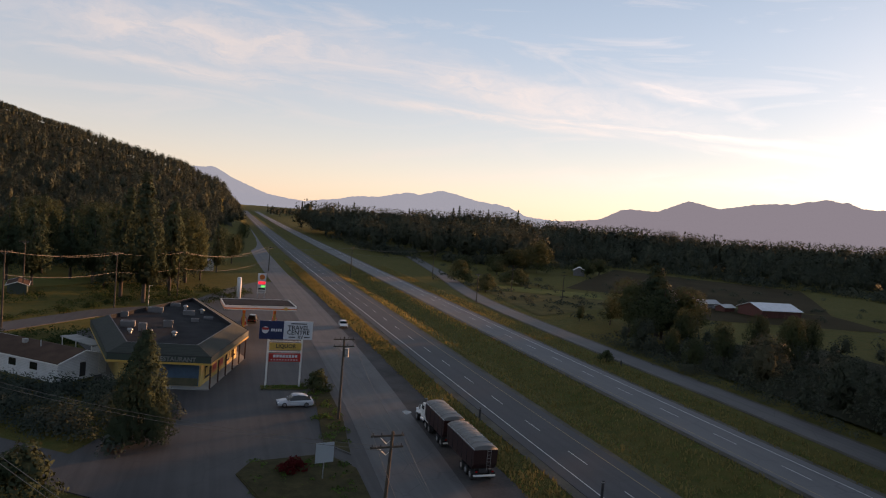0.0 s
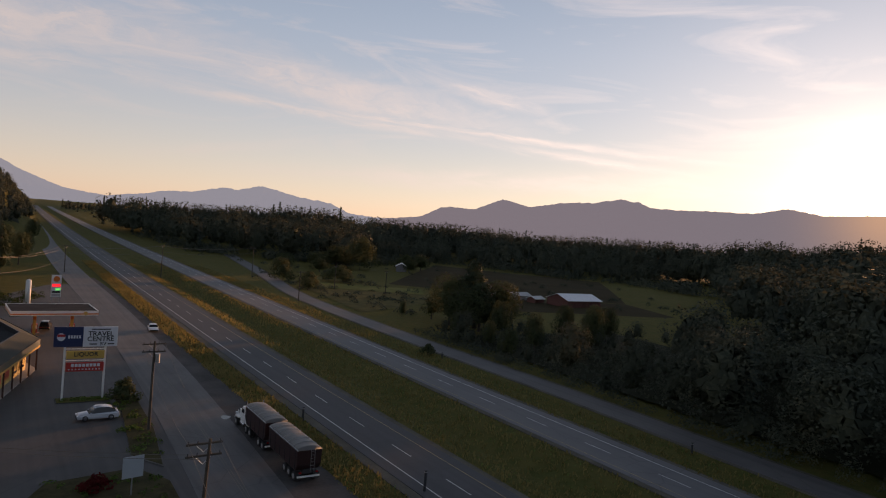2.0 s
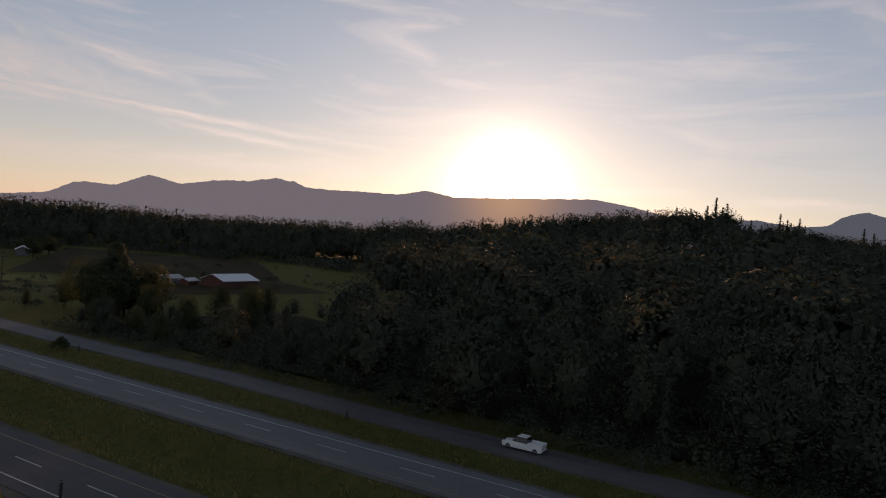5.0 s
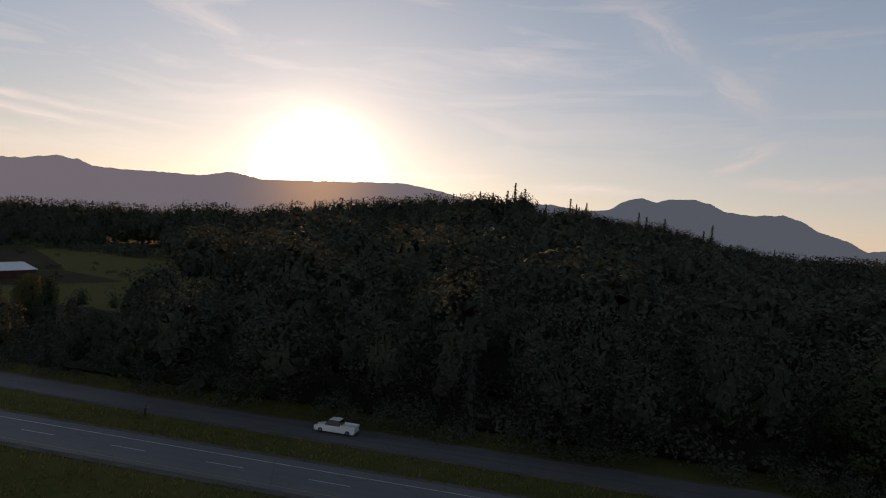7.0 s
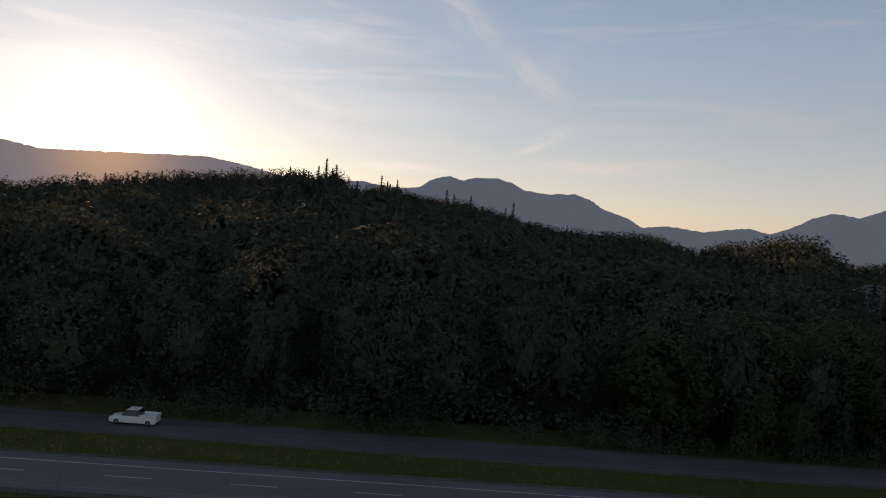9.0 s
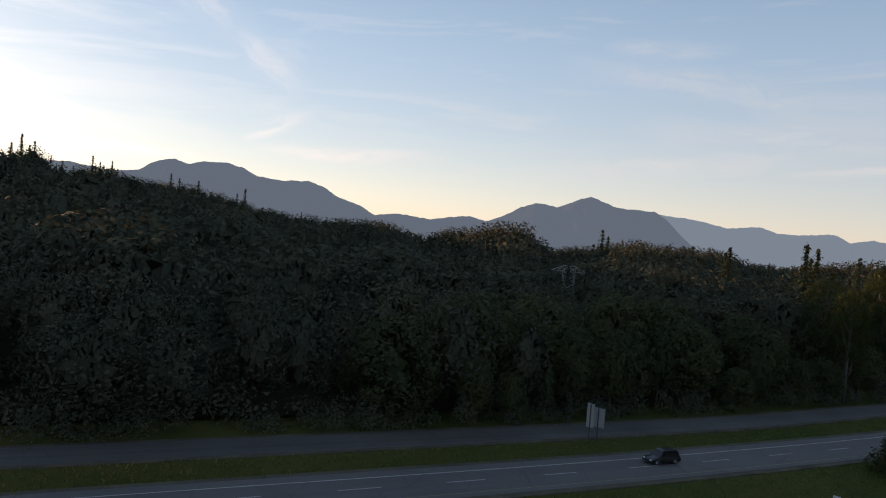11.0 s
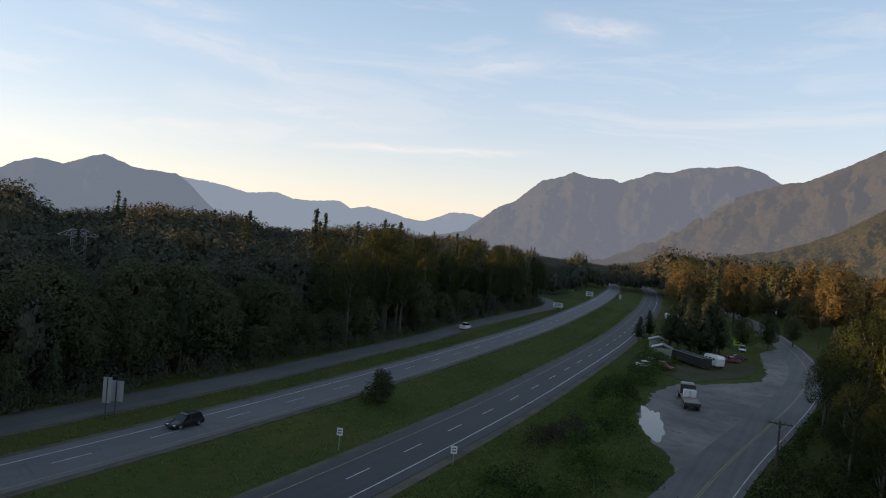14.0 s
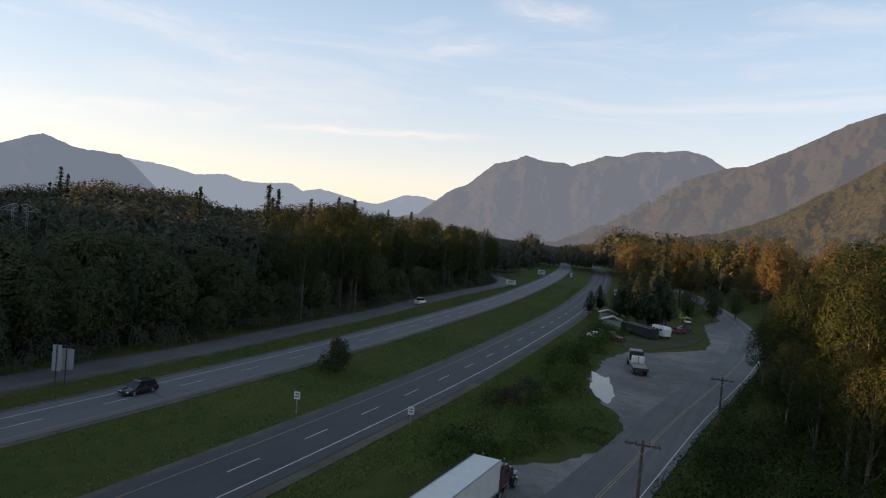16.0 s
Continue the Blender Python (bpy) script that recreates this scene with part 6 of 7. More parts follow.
SOIL_BED = worn("weedy_soil", (0.030, 0.028, 0.016), (0.085, 0.072, 0.034), 0.7, 4.0, 0.95, 0.0, 0.7, 0.05)


def island(corners, label, bed=GRASS, kerb=KERB):
    patch("kerb", corners, 0.13, kerb, "worn low kerb round a planted island", "kerb")
    cx, cy = sum(p[0] for p in corners) / len(corners), sum(p[1] for p in corners) / len(corners)
    patch("planting_bed", [(cx + (x - cx) * 0.97, cy + (y - cy) * 0.97) for x, y in corners], 0.17, bed, label, "planting")


island([(7.8, 101.0), (14.2, 101.0), (14.2, 103.4), (7.8, 103.4)], "low grassy island round the sign posts")
island([(13.4, 78.0), (15.9, 74.0), (17.3, 87.0), (17.6, 103.5), (14.9, 103.5), (14.8, 95.0)], "long grassy island between lot and road", SOIL_BED)
island([(3.6, 69.5), (5.2, 72.8), (13.2, 74.5), (15.7, 70.0), (15.6, 61.5), (6.0, 61.0)], "rough grassy island with shrubs at the street corner", SOIL_BED, SOIL_BED)

# standing water in the gravel yard
bm = bmesh.new()
ring = []
for k in range(120):
    a = 2 * math.pi * k / 120
    r = 1 + 0.3 * noise.noise(Vector((math.cos(a) * 1.5, math.sin(a) * 1.5, 2.0))) + 0.22 * noise.noise(Vector((math.cos(a) * 5, math.sin(a) * 5, 5.0))) + 0.12 * noise.noise(Vector((math.cos(a) * 13, math.sin(a) * 13, 8.0)))
    u, w = math.cos(a) * 10.8 * r, math.sin(a) * 1.75 * r * (1 + 0.25 * math.cos(a))
    ring.append(bm.verts.new((22.7 + u * 0.27 + w * 0.96, -114.0 - u * 0.96 + w * 0.27, 0.042)))
bm.faces.new(ring)
me = bpy.data.meshes.new("puddle")
bm.normal_update()
if bm.faces[:][0].normal.z < 0:
    bmesh.ops.reverse_faces(bm, faces=bm.faces[:])
bm.to_mesh(me)
bm.free()
me.materials.append(WATER)
tagged(new("puddle", me), "pale still puddle on gravel reflecting the sky", "puddle")
bm = bmesh.new()
hole = [bm.verts.new((26.4 + (1 + 0.3 * math.sin(3 * a + 1)) * math.cos(a) * 0.62, 89.6 + (1 + 0.25 * math.sin(2 * a)) * math.sin(a) * 0.85, 0.052)) for a in np.linspace(0, 2 * math.pi, 25)[:-1]]
f = bm.faces.new(hole)
bm.normal_update()
me = bpy.data.meshes.new("puddle")
bm.to_mesh(me)
bm.free()
me.materials.append(WATER)
tagged(new("puddle", me), "small puddle in a pothole beside a parked truck", "puddle")


# ---------------------------------------------------------------- store
def inset(poly, d):
    """The polygon moved inwards by d (corners given anticlockwise)."""
    out = []
    n = len(poly)
    for i in range(n):
        a, b, c = Vector(poly[i - 1]), Vector(poly[i]), Vector(poly[(i + 1) % n])
        u, w = (b - a).normalized(), (c - b).normalized()
        nu, nw = Vector((-u.y, u.x)), Vector((-w.y, w.x))
        k = (nu + nw)
        out.append(tuple(b + k * (d / max(0.3, k.dot(nu)))))
    return out


def ring_faces(a, za, b, zb):
    bm = bmesh.new()
    va, vb = [bm.verts.new((x, y, za)) for x, y in a], [bm.verts.new((x, y, zb)) for x, y in b]
    n = len(a)
    for i in range(n):
        j = (i + 1) % n
        bm.faces.new((va[i], va[j], vb[j], vb[i]))
    return bm


UNIT_GREY = paint("weathered_unit_grey", (0.15, 0.15, 0.155), 0.6, 0.2)


def build_store():
    base = Vector((-4.0, 125.0))
    store = thing("store_building", "low store with green metal skirt roof and yellow front", "building", base.x, base.y, 0, 0.0)
    eave = [(x - base.x, y - base.y) for x, y in [(0.9, 100.6), (6.8, 121.8), (-2.4, 158.0), (-18.4, 127.5), (-12.6, 102.6)]]
    wall, top = inset(eave, 1.7), inset(eave, 2.6)
    part("wall", prism(wall, 0, 4.8), SIDING_YELLOW, store, "yellow siding walls")
    part("roof_deck", prism(inset(eave, 2.75), 4.8, 5.15), ROOF_FELT, store, "dark flat roof with stains")
    part("skirt_roof", ring_faces(eave, 4.75, top, 5.85), ROOF_GREEN, store, "sloping green metal roof skirt")
    part("parapet", ring_faces(top, 5.85, inset(eave, 2.8), 5.85), DARK, store)
    part("parapet", ring_faces(inset(eave, 2.8), 5.85, inset(eave, 2.8), 5.1), ROOF_FELT, store)
    part("fascia", ring_faces(eave, 3.6, eave, 4.76), FASCIA_GREEN, store, "dark green fascia board")
    part("soffit", ring_faces(eave, 3.61, inset(eave, 1.75), 3.65), CONCRETE, store)
    trim = inset(eave, -0.05)
    part("trim", ring_faces(trim, 3.56, trim, 3.86), SIGN_GOLD, store, "yellow trim below the fascia")
    part("trim", ring_faces(trim, 4.72, trim, 4.84), DARK, store)
    # posts and windows along the front
    a, b = Vector(eave[0]), Vector(eave[1])
    wa, wb = Vector(wall[0]), Vector(wall[1])
    for k in range(6):
        p = a.lerp(b, 0.02 + 0.19 * k)
        q = p.lerp(Vector((0, 0)), 0.02)
        part("post", box(q.x - 0.11, q.x + 0.11, q.y - 0.11, q.y + 0.11, 0, 3.64), paint("post_brown", (0.06, 0.025, 0.02), 0.6), store)
    along = (wb - wa).normalized()
    turn = math.degrees(math.atan2(along.y, along.x))
    for k in range(5):
        p = wa.lerp(wb, 0.07 + 0.185 * k) + Vector((along.y, -along.x)) * 0.03
        holder = part("window", box(-1.35, 1.35, -0.05, 0.05, 0.7, 2.9), SIGN_GOLD, store, "yellow window frame")
        holder.matrix_basis = pose(p.x + along.x * 1.4, p.y + along.y * 1.4, 0, 0, 0, turn)
        part("pane", box(-1.2, 1.2, -0.08, -0.055, 0.85, 2.75), ORANGE if k in (1, 2) else GLASS, holder)
        part("poster", box(-0.9, 0.9, -0.1, -0.082, 1.2, 2.4), SIGN_RED if k in (1, 2) else SIGN_GOLD, holder)
    part("walkway", prism(inset(eave, 0.25), 0.0, 0.14), CONCRETE, store)
    # painted end wall and letters
    w0, w1 = Vector(wall[4]), Vector(wall[0])
    d = (w1 - w0).normalized()
    turn = math.degrees(math.atan2(d.y, d.x))
    mid = w0.lerp(w1, 0.62) + Vector((d.y, -d.x)) * 0.04
    mural = part("mural", box(-3.9, 3.9, -0.03, 0.03, 0.2, 3.3), MURAL_BLUE, store, "blue painted end wall with dull landscape")
    mural.matrix_basis = pose(mid.x, mid.y, 0, 0, 0, turn)
    part("mural_ground", box(-3.8, 3.8, -0.05, -0.032, 0.25, 1.3), worn("mural_green", (0.05, 0.06, 0.03), (0.12, 0.10, 0.06), 1.0, 4.0), mural)
    f0, f1 = Vector(eave[4]), Vector(eave[0])
    d = (f1 - f0).normalized()
    turn = math.degrees(math.atan2(d.y, d.x))
    p = f0.lerp(f1, 0.66) + Vector((d.y, -d.x)) * 0.08
    text(store, "RESTAURANT", 0.85, pose(p.x, p.y, 4.28, 90, 0, turn), FADED_LETTER, label="pale raised letters")
    # plant on the roof
    for x, y, sx, sy, h in [(-12, 121, 2.2, 1.6, 0.9), (-9.5, 117.5, 1.2, 1.2, 1.2), (-6, 121, 1.5, 1.0, 1.1), (-9, 136, 2.6, 1.4, 0.9), (-3.2, 134, 2.0, 1.2, 0.8), (-6.0, 144, 1.8, 1.2, 0.6), (-2.0, 127, 1.3, 0.8, 0.5), (0.2, 130, 1.6, 1.0, 0.4), (-13.5, 130, 1.2, 1.0, 0.9)]:
        u = part("air_unit", box(x - sx / 2 - base.x, x + sx / 2 - base.x, y - sy / 2 - base.y, y + sy / 2 - base.y, 5.15, 5.15 + h, 0.04), UNIT_GREY, store, "weathered rooftop air unit")
        part("grille", box(x - sx * 0.3 - base.x, x + sx * 0.3 - base.x, y - sy * 0.3 - base.y, y + sy * 0.3 - base.y, 5.15 + h, 5.2 + h, 0.01), DARK, u)
    for x, y in [(-11.0, 114.5), (-8.2, 114.0), (-4.6, 113.0), (-4.0, 140.0), (-1.0, 136.0)]:
        bm = rod((x - base.x, y - base.y, 5.1), (x - base.x, y - base.y, 5.7), 0.28)
        bmesh.ops.create_uvsphere(bm, u_segments=12, v_segments=6, radius=0.45, matrix=Matrix.Translation((x - base.x, y - base.y, 5.8)) @ Matrix.Diagonal((1, 1, 0.6, 1)))
        part("vent", bm, GREY, store, "domed metal roof vent", True)


build_store()


def house(name, label, x, y, turn, long, wide, wall_h, ridge, wall_mat, roof_mat):
    """A gabled house, x along the ridge."""
    h = thing(name, label, "house" if name != "barn" else "barn", x, y, turn, 0.0)
    a, b = long / 2, wide / 2
    bm = bmesh.new()
    lo = [bm.verts.new(p) for p in ((-a, -b, -0.3), (a, -b, -0.3), (a, b, -0.3), (-a, b, -0.3))]
    hi = [bm.verts.new(p) for p in ((-a, -b, wall_h), (a, -b, wall_h), (a, b, wall_h), (-a, b, wall_h))]
    g = [bm.verts.new((-a, 0, ridge)), bm.verts.new((a, 0, ridge))]
    for i in range(4):
        j = (i + 1) % 4
        if i % 2 == 0:
            bm.faces.new((lo[i], lo[j], hi[j], hi[i]))
    bm.faces.new((lo[1], lo[2], hi[2], g[1], hi[1]))
    bm.faces.new((lo[3], lo[0], hi[0], g[0], hi[3]))
    part("wall", bm, wall_mat, h)
    slope = (ridge - wall_h) / b
    for s in (-1, 1):
        bm = bmesh.new()
        e = b + 0.4
        pts = [(-a - 0.4, 0, ridge + 0.03), (a + 0.4, 0, ridge + 0.03), (a + 0.4, s * e, ridge + 0.03 - slope * e), (-a - 0.4, s * e, ridge + 0.03 - slope * e)]
        lo = [bm.verts.new(p) for p in pts]
        up = [bm.verts.new((p[0], p[1], p[2] + 0.14)) for p in pts]
        bm.faces.new(lo), bm.faces.new(up)
        for i in range(4):
            j = (i + 1) % 4
            bm.faces.new((lo[i], lo[j], up[j], up[i]))
        r = part("roof", bm, roof_mat, h)
        part("gutter", rod((-a - 0.4, s * (e + 0.04), ridge - slope * e + 0.05), (a + 0.4, s * (e + 0.04), ridge - slope * e + 0.05), 0.07, sides=8), WHITE, r)
    for s in (-1, 1):
        for t in (-1, 1):
            part("verge_board", rod((s * (a + 0.42), 0, ridge + 0.1), (s * (a + 0.42), t * (b + 0.4), ridge + 0.1 - slope * (b + 0.4)), 0.09, sides=4), WHITE, h)
    return h


# white gabled home beside the store
home = house("mobile_home", "white sided mobile home with brown shingle roof", -23.0, 113.4, 140, 18.0, 8.0, 2.7, 3.9, SIDING_WHITE, SHINGLE)
part("door", box(-9.05, -8.99, -0.4, 0.55, 0.3, 2.3), DARK, home)
part("downpipe", rod((-9.07, -2.6, 0.2), (-9.07, -2.6, 2.9), 0.06), WHITE, home)
for k in range(3):
    part("window", box(-5.0 + 4.2 * k, -3.6 + 4.2 * k, 3.98, 4.06, 1.2, 2.2, 0.02), GLASS, home)
part("roof_vent", box(1.0, 1.6, 0.8, 1.4, 3.7, 4.3, 0.03), GREY, home)
part("roof_vent", rod((-2.0, 1.2, 3.6), (-2.0, 1.2, 4.6), 0.08), GREY, home)
lean = thing("lean_to", "pale flat lean-to roof behind the mobile home", "shelter", -18.0, 119.4, 128, 0.0)
part("roof", box(-4.5, 4.5, -1.3, 1.3, 3.0, 3.12), CONCRETE, lean)
for sx in (-4.2, 4.2):
    for sy in (-1.1, 1.1):
        part("post", box(sx - 0.06, sx + 0.06, sy - 0.06, sy + 0.06, 0, 3.0), WHITE, lean)

# farm buildings
barn = house("barn", "dark red barn with pale tin roof in a field", 193.2, 202.0, 0, 17.5, 12.0, 3.1, 5.1, BARN_RED, TIN_ROOF)
part("base_board", box(-8.78, 8.78, -6.06, -6.0, 0.0, 0.35), WHITE, barn)
part("base_board", box(-8.81, -8.75, -6.0, 6.0, 0.0, 0.35), WHITE, barn)
for k in range(2):
    part("door", box(-1.5 + 3.2 * k, 0.8 + 3.2 * k, -6.06, -6.0, 0.35, 2.6), paint("barn_door", (0.10, 0.032, 0.025), 0.7), barn)
SIDING_GREY = banded("weathered_grey_siding", (0.20, 0.20, 0.21), (0.09, 0.09, 0.10), 0.22, 2, 0.03)
house("farmhouse", "grey weathered farmhouse beyond young trees", 173.0, 227.0, 20, 9, 7, 3.2, 5.6, SIDING_GREY, SHINGLE)
house("farm_shed", "long low farm shed with grey roof", 180.5, 220.5, 10, 9, 4, 2.2, 3.2, SIDING_GREY, GREY)
house("farm_shed", "low open farm shed beside the barn", 182.5, 212.5, 15, 6, 4, 1.9, 2.7, BARN_RED, GREY)
house("white_shed", "small pale shed at the edge of the far field", 194.5, 344.0, 60, 8, 6, 3.0, 4.6, SIDING_GREY, TIN_ROOF)
house("garden_shed", "small grey shed among the trees", -2.0, 268.0, 20, 5, 4, 3.0, 4.0, SIDING_WHITE, GREY)
house("garden_shed", "low dark green shed in the meadow", -44.0, 192.0, 100, 9, 4, 2.2, 2.9, FASCIA_GREEN, SHINGLE)


# ---------------------------------------------------------------- fuel station
can = thing("fuel_canopy", "white fuel station canopy with orange band", "canopy", 10.0, 151.0, 4, 0.0)
part("slab", box(-7.2, 7.2, -5.0, 5.0, 4.62, 5.4), WHITE, can)
part("roof_deck", box(-7.0, 7.0, -4.8, 4.8, 5.4, 5.46), ROOF_FELT, can, "dark flat canopy top")
for s in (-1, 1):
    part("band", box(-7.22, 7.22, s * 5.0 - 0.02, s * 5.0 + 0.02, 4.78, 5.02), ORANGE, can, "orange stripe")
    part("band", box(s * 7.2 - 0.02, s * 7.2 + 0.02, -5.0, 5.0, 4.78, 5.02), ORANGE, can, "orange stripe")
    part("rim", box(-7.25, 7.25, s * 5.0 - 0.06, s * 5.0 + 0.06, 5.38, 5.5), WHITE, can)
    part("rim", box(s * 7.2 - 0.06, s * 7.2 + 0.06, -5.0, 5.0, 5.38, 5.5), WHITE, can)
part("emblem", rod((5.0, -5.03, 5.02), (5.0, -5.08, 5.02), 0.36, sides=20), SIGN_GOLD, can, "plain round yellow emblem")
for x in (-2.6, 3.8):
    col = part("column", box(x - 0.25, x + 0.25, 1.2, 1.7, 0, 4.62, 0.03), SIGN_GOLD, can, "yellow column")
    part("column_band", box(x - 0.27, x + 0.27, 1.18, 1.72, 2.9, 3.5), ORANGE, col)
    pump = thing("fuel_pump", "red and white fuel pump on a concrete step", "fuel pump", 10.0 + x, 151.0 + 2.6, 4, 0.02, "fuel pumps")
    part("plinth", box(-0.9, 0.9, -0.6, 0.6, 0, 0.16, 0.02), CONCRETE, pump)
    part("body", box(-0.45, 0.45, -0.3, 0.3, 0.16, 1.9, 0.05), SIGN_RED, pump)
    part("panel", box(-0.38, 0.38, -0.33, -0.3, 0.9, 1.7), SIGN_WHITE, pump)
    part("hose", rod((0.48, -0.1, 0.5), (0.48, -0.1, 1.6), 0.035), BLACK, pump)

price = thing("price_sign", "tall white fuel price sign with lit digits", "sign", 13.7, 198.0, 4, 0.0)
part("cabinet", box(-1.1, 1.1, -0.2, 0.2, 1.4, 6.9, 0.05), SIGN_WHITE, price)
for s in (-0.9, 0.9):
    part("post", box(s - 0.1, s + 0.1, -0.1, 0.1, -0.3, 1.5), GREY, price)
part("emblem", rod((0, -0.22, 5.9), (0, -0.26, 5.9), 0.72, sides=24), ORANGE, price, "plain round orange emblem")
part("digits", box(-0.95, 0.95, -0.24, -0.205, 3.9, 4.7), RED_LAMP, price, "lit red price bar")
part("digits", box(-0.2, 0.95, -0.24, -0.205, 3.05, 3.6), GREEN_LAMP, price, "lit green price bar")
part("panel", box(-0.95, 0.95, -0.235, -0.205, 2.4, 2.9), SIGN_BLACK, price)
part("panel", box(-0.95, 0.95, -0.235, -0.205, 1.6, 2.2), GREY, price)
tank = thing("gas_tank", "upright white gas tank with domed top", "tank", 7.6, 194.2, 0, 0.0)
bm = rod((0, 0, 0.3), (0, 0, 5.6), 0.6, sides=20)
bmesh.ops.create_uvsphere(bm, u_segments=20, v_segments=8, radius=0.6, matrix=Matrix.Translation((0, 0, 5.6)) @ Matrix.Diagonal((1, 1, 0.7, 1)))
part("shell", bm, WHITE, tank, round_=True)
part("pipe", rod((0.55, 0, 4.4), (1.3, 0, 4.4), 0.07), GREY, tank)
part("base", box(-0.8, 0.8, -0.8, 0.8, -0.1, 0.3), CONCRETE, tank)

# the big roadside sign
sg = thing("roadside_sign", "tall two-post roadside sign with navy, white, gold and red boards", "sign", 10.95, 102.1, 0, 0.0)
for s in (-2.4, 2.4):
    part("post", box(s - 0.12, s + 0.12, -0.12, 0.12, 0.0, 9.9), WHITE, sg, "white steel post")
part("board", box(-3.78, -0.38, -0.3, -0.12, 7.28, 9.93, 0.02), SIGN_BLUE, sg, "navy board with plain round emblem")
part("emblem", rod((-2.95, -0.31, 8.6), (-2.95, -0.34, 8.6), 0.5, sides=24), SIGN_WHITE, sg)
part("emblem", box(-3.4, -2.5, -0.36, -0.342, 8.62, 8.95, 0.01), SIGN_RED, sg, "plain red patch")
for k in range(5):
    part("bar", box(-2.15 + 0.32 * k, -1.93 + 0.32 * k, -0.33, -0.305, 8.4, 8.8), SIGN_WHITE, sg)
white_board = part("board", box(-0.36, 3.78, -0.3, -0.12, 7.28, 9.93, 0.02), SIGN_WHITE, sg, "white board with dark letters")
text(white_board, "TRAVEL", 0.88, pose(1.72, -0.315, 8.98, 90, 0, 0), SIGN_BLACK)
text(white_board, "CENTRE", 0.88, pose(1.72, -0.315, 8.28, 90, 0, 0), SIGN_BLACK)
text(white_board, "RV", 0.62, pose(2.05, -0.315, 7.62, 90, 0, 0), SIGN_BLACK)
part("bar", box(0.4, 1.3, -0.325, -0.305, 7.55, 7.7), SIGN_BLACK, white_board)
part("bar", box(2.6, 3.4, -0.325, -0.305, 7.55, 7.7), SIGN_BLACK, white_board)
part("bar", box(0.6, 2.9, -0.325, -0.305, 9.52, 9.66), SIGN_BLACK, white_board)
gold = part("board", box(-2.2, 2.3, -0.28, -0.12, 5.7, 6.75, 0.02), SIGN_GOLD, sg, "gold board with dark letters")
text(gold, "LIQUOR", 0.78, pose(0.1, -0.295, 6.25, 90, 0, 0), SIGN_BLACK)
red = part("board", box(-2.2, 2.3, -0.28, -0.12, 4.0, 5.2, 0.02), SIGN_RED, sg, "red board with plain pale bars")
for k in range(8):
    part("bar", box(-1.6 + 0.44 * k, -1.26 + 0.44 * k, -0.305, -0.285, 4.62, 5.02), SIGN_WHITE, red)
for k in range(10):
    part("bar", box(-1.9 + 0.4 * k, -1.72 + 0.4 * k, -0.305, -0.285, 4.2, 4.36), SIGN_WHITE, red)
part("crossbar", box(-2.4, 2.4, -0.05, 0.05, 6.9, 7.0), WHITE, sg)
part("crossbar", box(-2.4, 2.4, -0.05, 0.05, 5.35, 5.45), WHITE, sg)


# ---------------------------------------------------------------- signs and posts along the roads
def road_sign(x, y, turn, w, h, top, mat, label, posts=1, bars=True, back=None):
    s = thing("road_sign", label, "road sign", x, y, turn, 0.0)
    for k in range(posts):
        px = 0 if posts == 1 else (k - 0.5) * w * 0.6
        part("post", box(px - 0.05, px + 0.05, 0.03, 0.13, -0.3, top - 0.05), GREY if back is None else back, s)
    plate = part("plate", box(-w / 2, w / 2, -0.02, 0.02, top - h, top, 0.01), mat, s)
    if bars:
        for k in range(2):
            part("bar", box(-w * 0.3, w * 0.3, -0.03, -0.021, top - h * (0.3 + 0.35 * k) - h * 0.07, top - h * (0.3 + 0.35 * k) + h * 0.07), SIGN_BLACK, plate)
    return s


road_sign(50.5, -68.9, 200, 0.75, 0.95, 2.5, SIGN_WHITE, "small white road sign with dark bars on the median")
road_sign(37.0, -73.4, 205, 0.75, 0.95, 2.3, SIGN_WHITE, "small white road sign with dark bars on the shoulder")
STEEL_DARK = paint("dark_sign_post", (0.05, 0.06, 0.07), 0.5, 0.4)
ALU = paint("bare_sign_back", (0.36, 0.37, 0.39), 0.5, 0.3)
road_sign(79.0, -57.4, 30, 1.1, 3.3, 5.3, ALU, "tall bare back of a road sign on a dark post", 1, False, STEEL_DARK)
road_sign(79.2, -58.9, 30, 1.8, 2.7, 4.6, ALU, "wide bare back of a road sign on a dark post", 1, False, STEEL_DARK)
road_sign(99.2, -282.0, 185, 4.4, 2.0, 2.9, SIGN_WHITE, "wide pale guide sign beside the highway", 2, True)
road_sign(113.5, -372.0, 185, 4.0, 2.4, 3.4, SIGN_WHITE, "pale guide sign beyond the bend", 2, True)
road_sign(99.5, -383.0, 185, 1.2, 2.2, 3.0, SIGN_WHITE, "narrow pale sign on the median beyond the bend", 1, True)
road_sign(50.5, -237.0, 185, 3.0, 1.8, 3.2, SIGN_GREEN, "green guide sign beside the highway", 2, True)
road_sign(23.0, -232.0, 190, 2.4, 2.2, 3.3, SIGN_LIME, "lime yellow sign board on two posts", 2, True)
road_sign(11.8, 67.3, 12, 1.9, 2.0, 3.8, paint("weathered_board", (0.34, 0.39, 0.43), 0.5, 0.0, 0.3), "plain pale sign board on one post", 1, False)
for x, y, h in [(35.6, 86.0, 1.7), (38.2, 59.0, 2.2), (79.0, 58.0, 1.4), (79.2, 120.0, 1.2)]:
    p = thing("marker_post", "short dark marker post at the road edge", "post", x, y, 0, 0.0, group="marker posts")
    part("stake", box(-0.12, 0.12, -0.08, 0.08, -0.3, h, 0.02), DARK, p)
    part("cap", box(-0.13, 0.13, -0.09, 0.09, h - 0.25, h - 0.12), GREY, p)


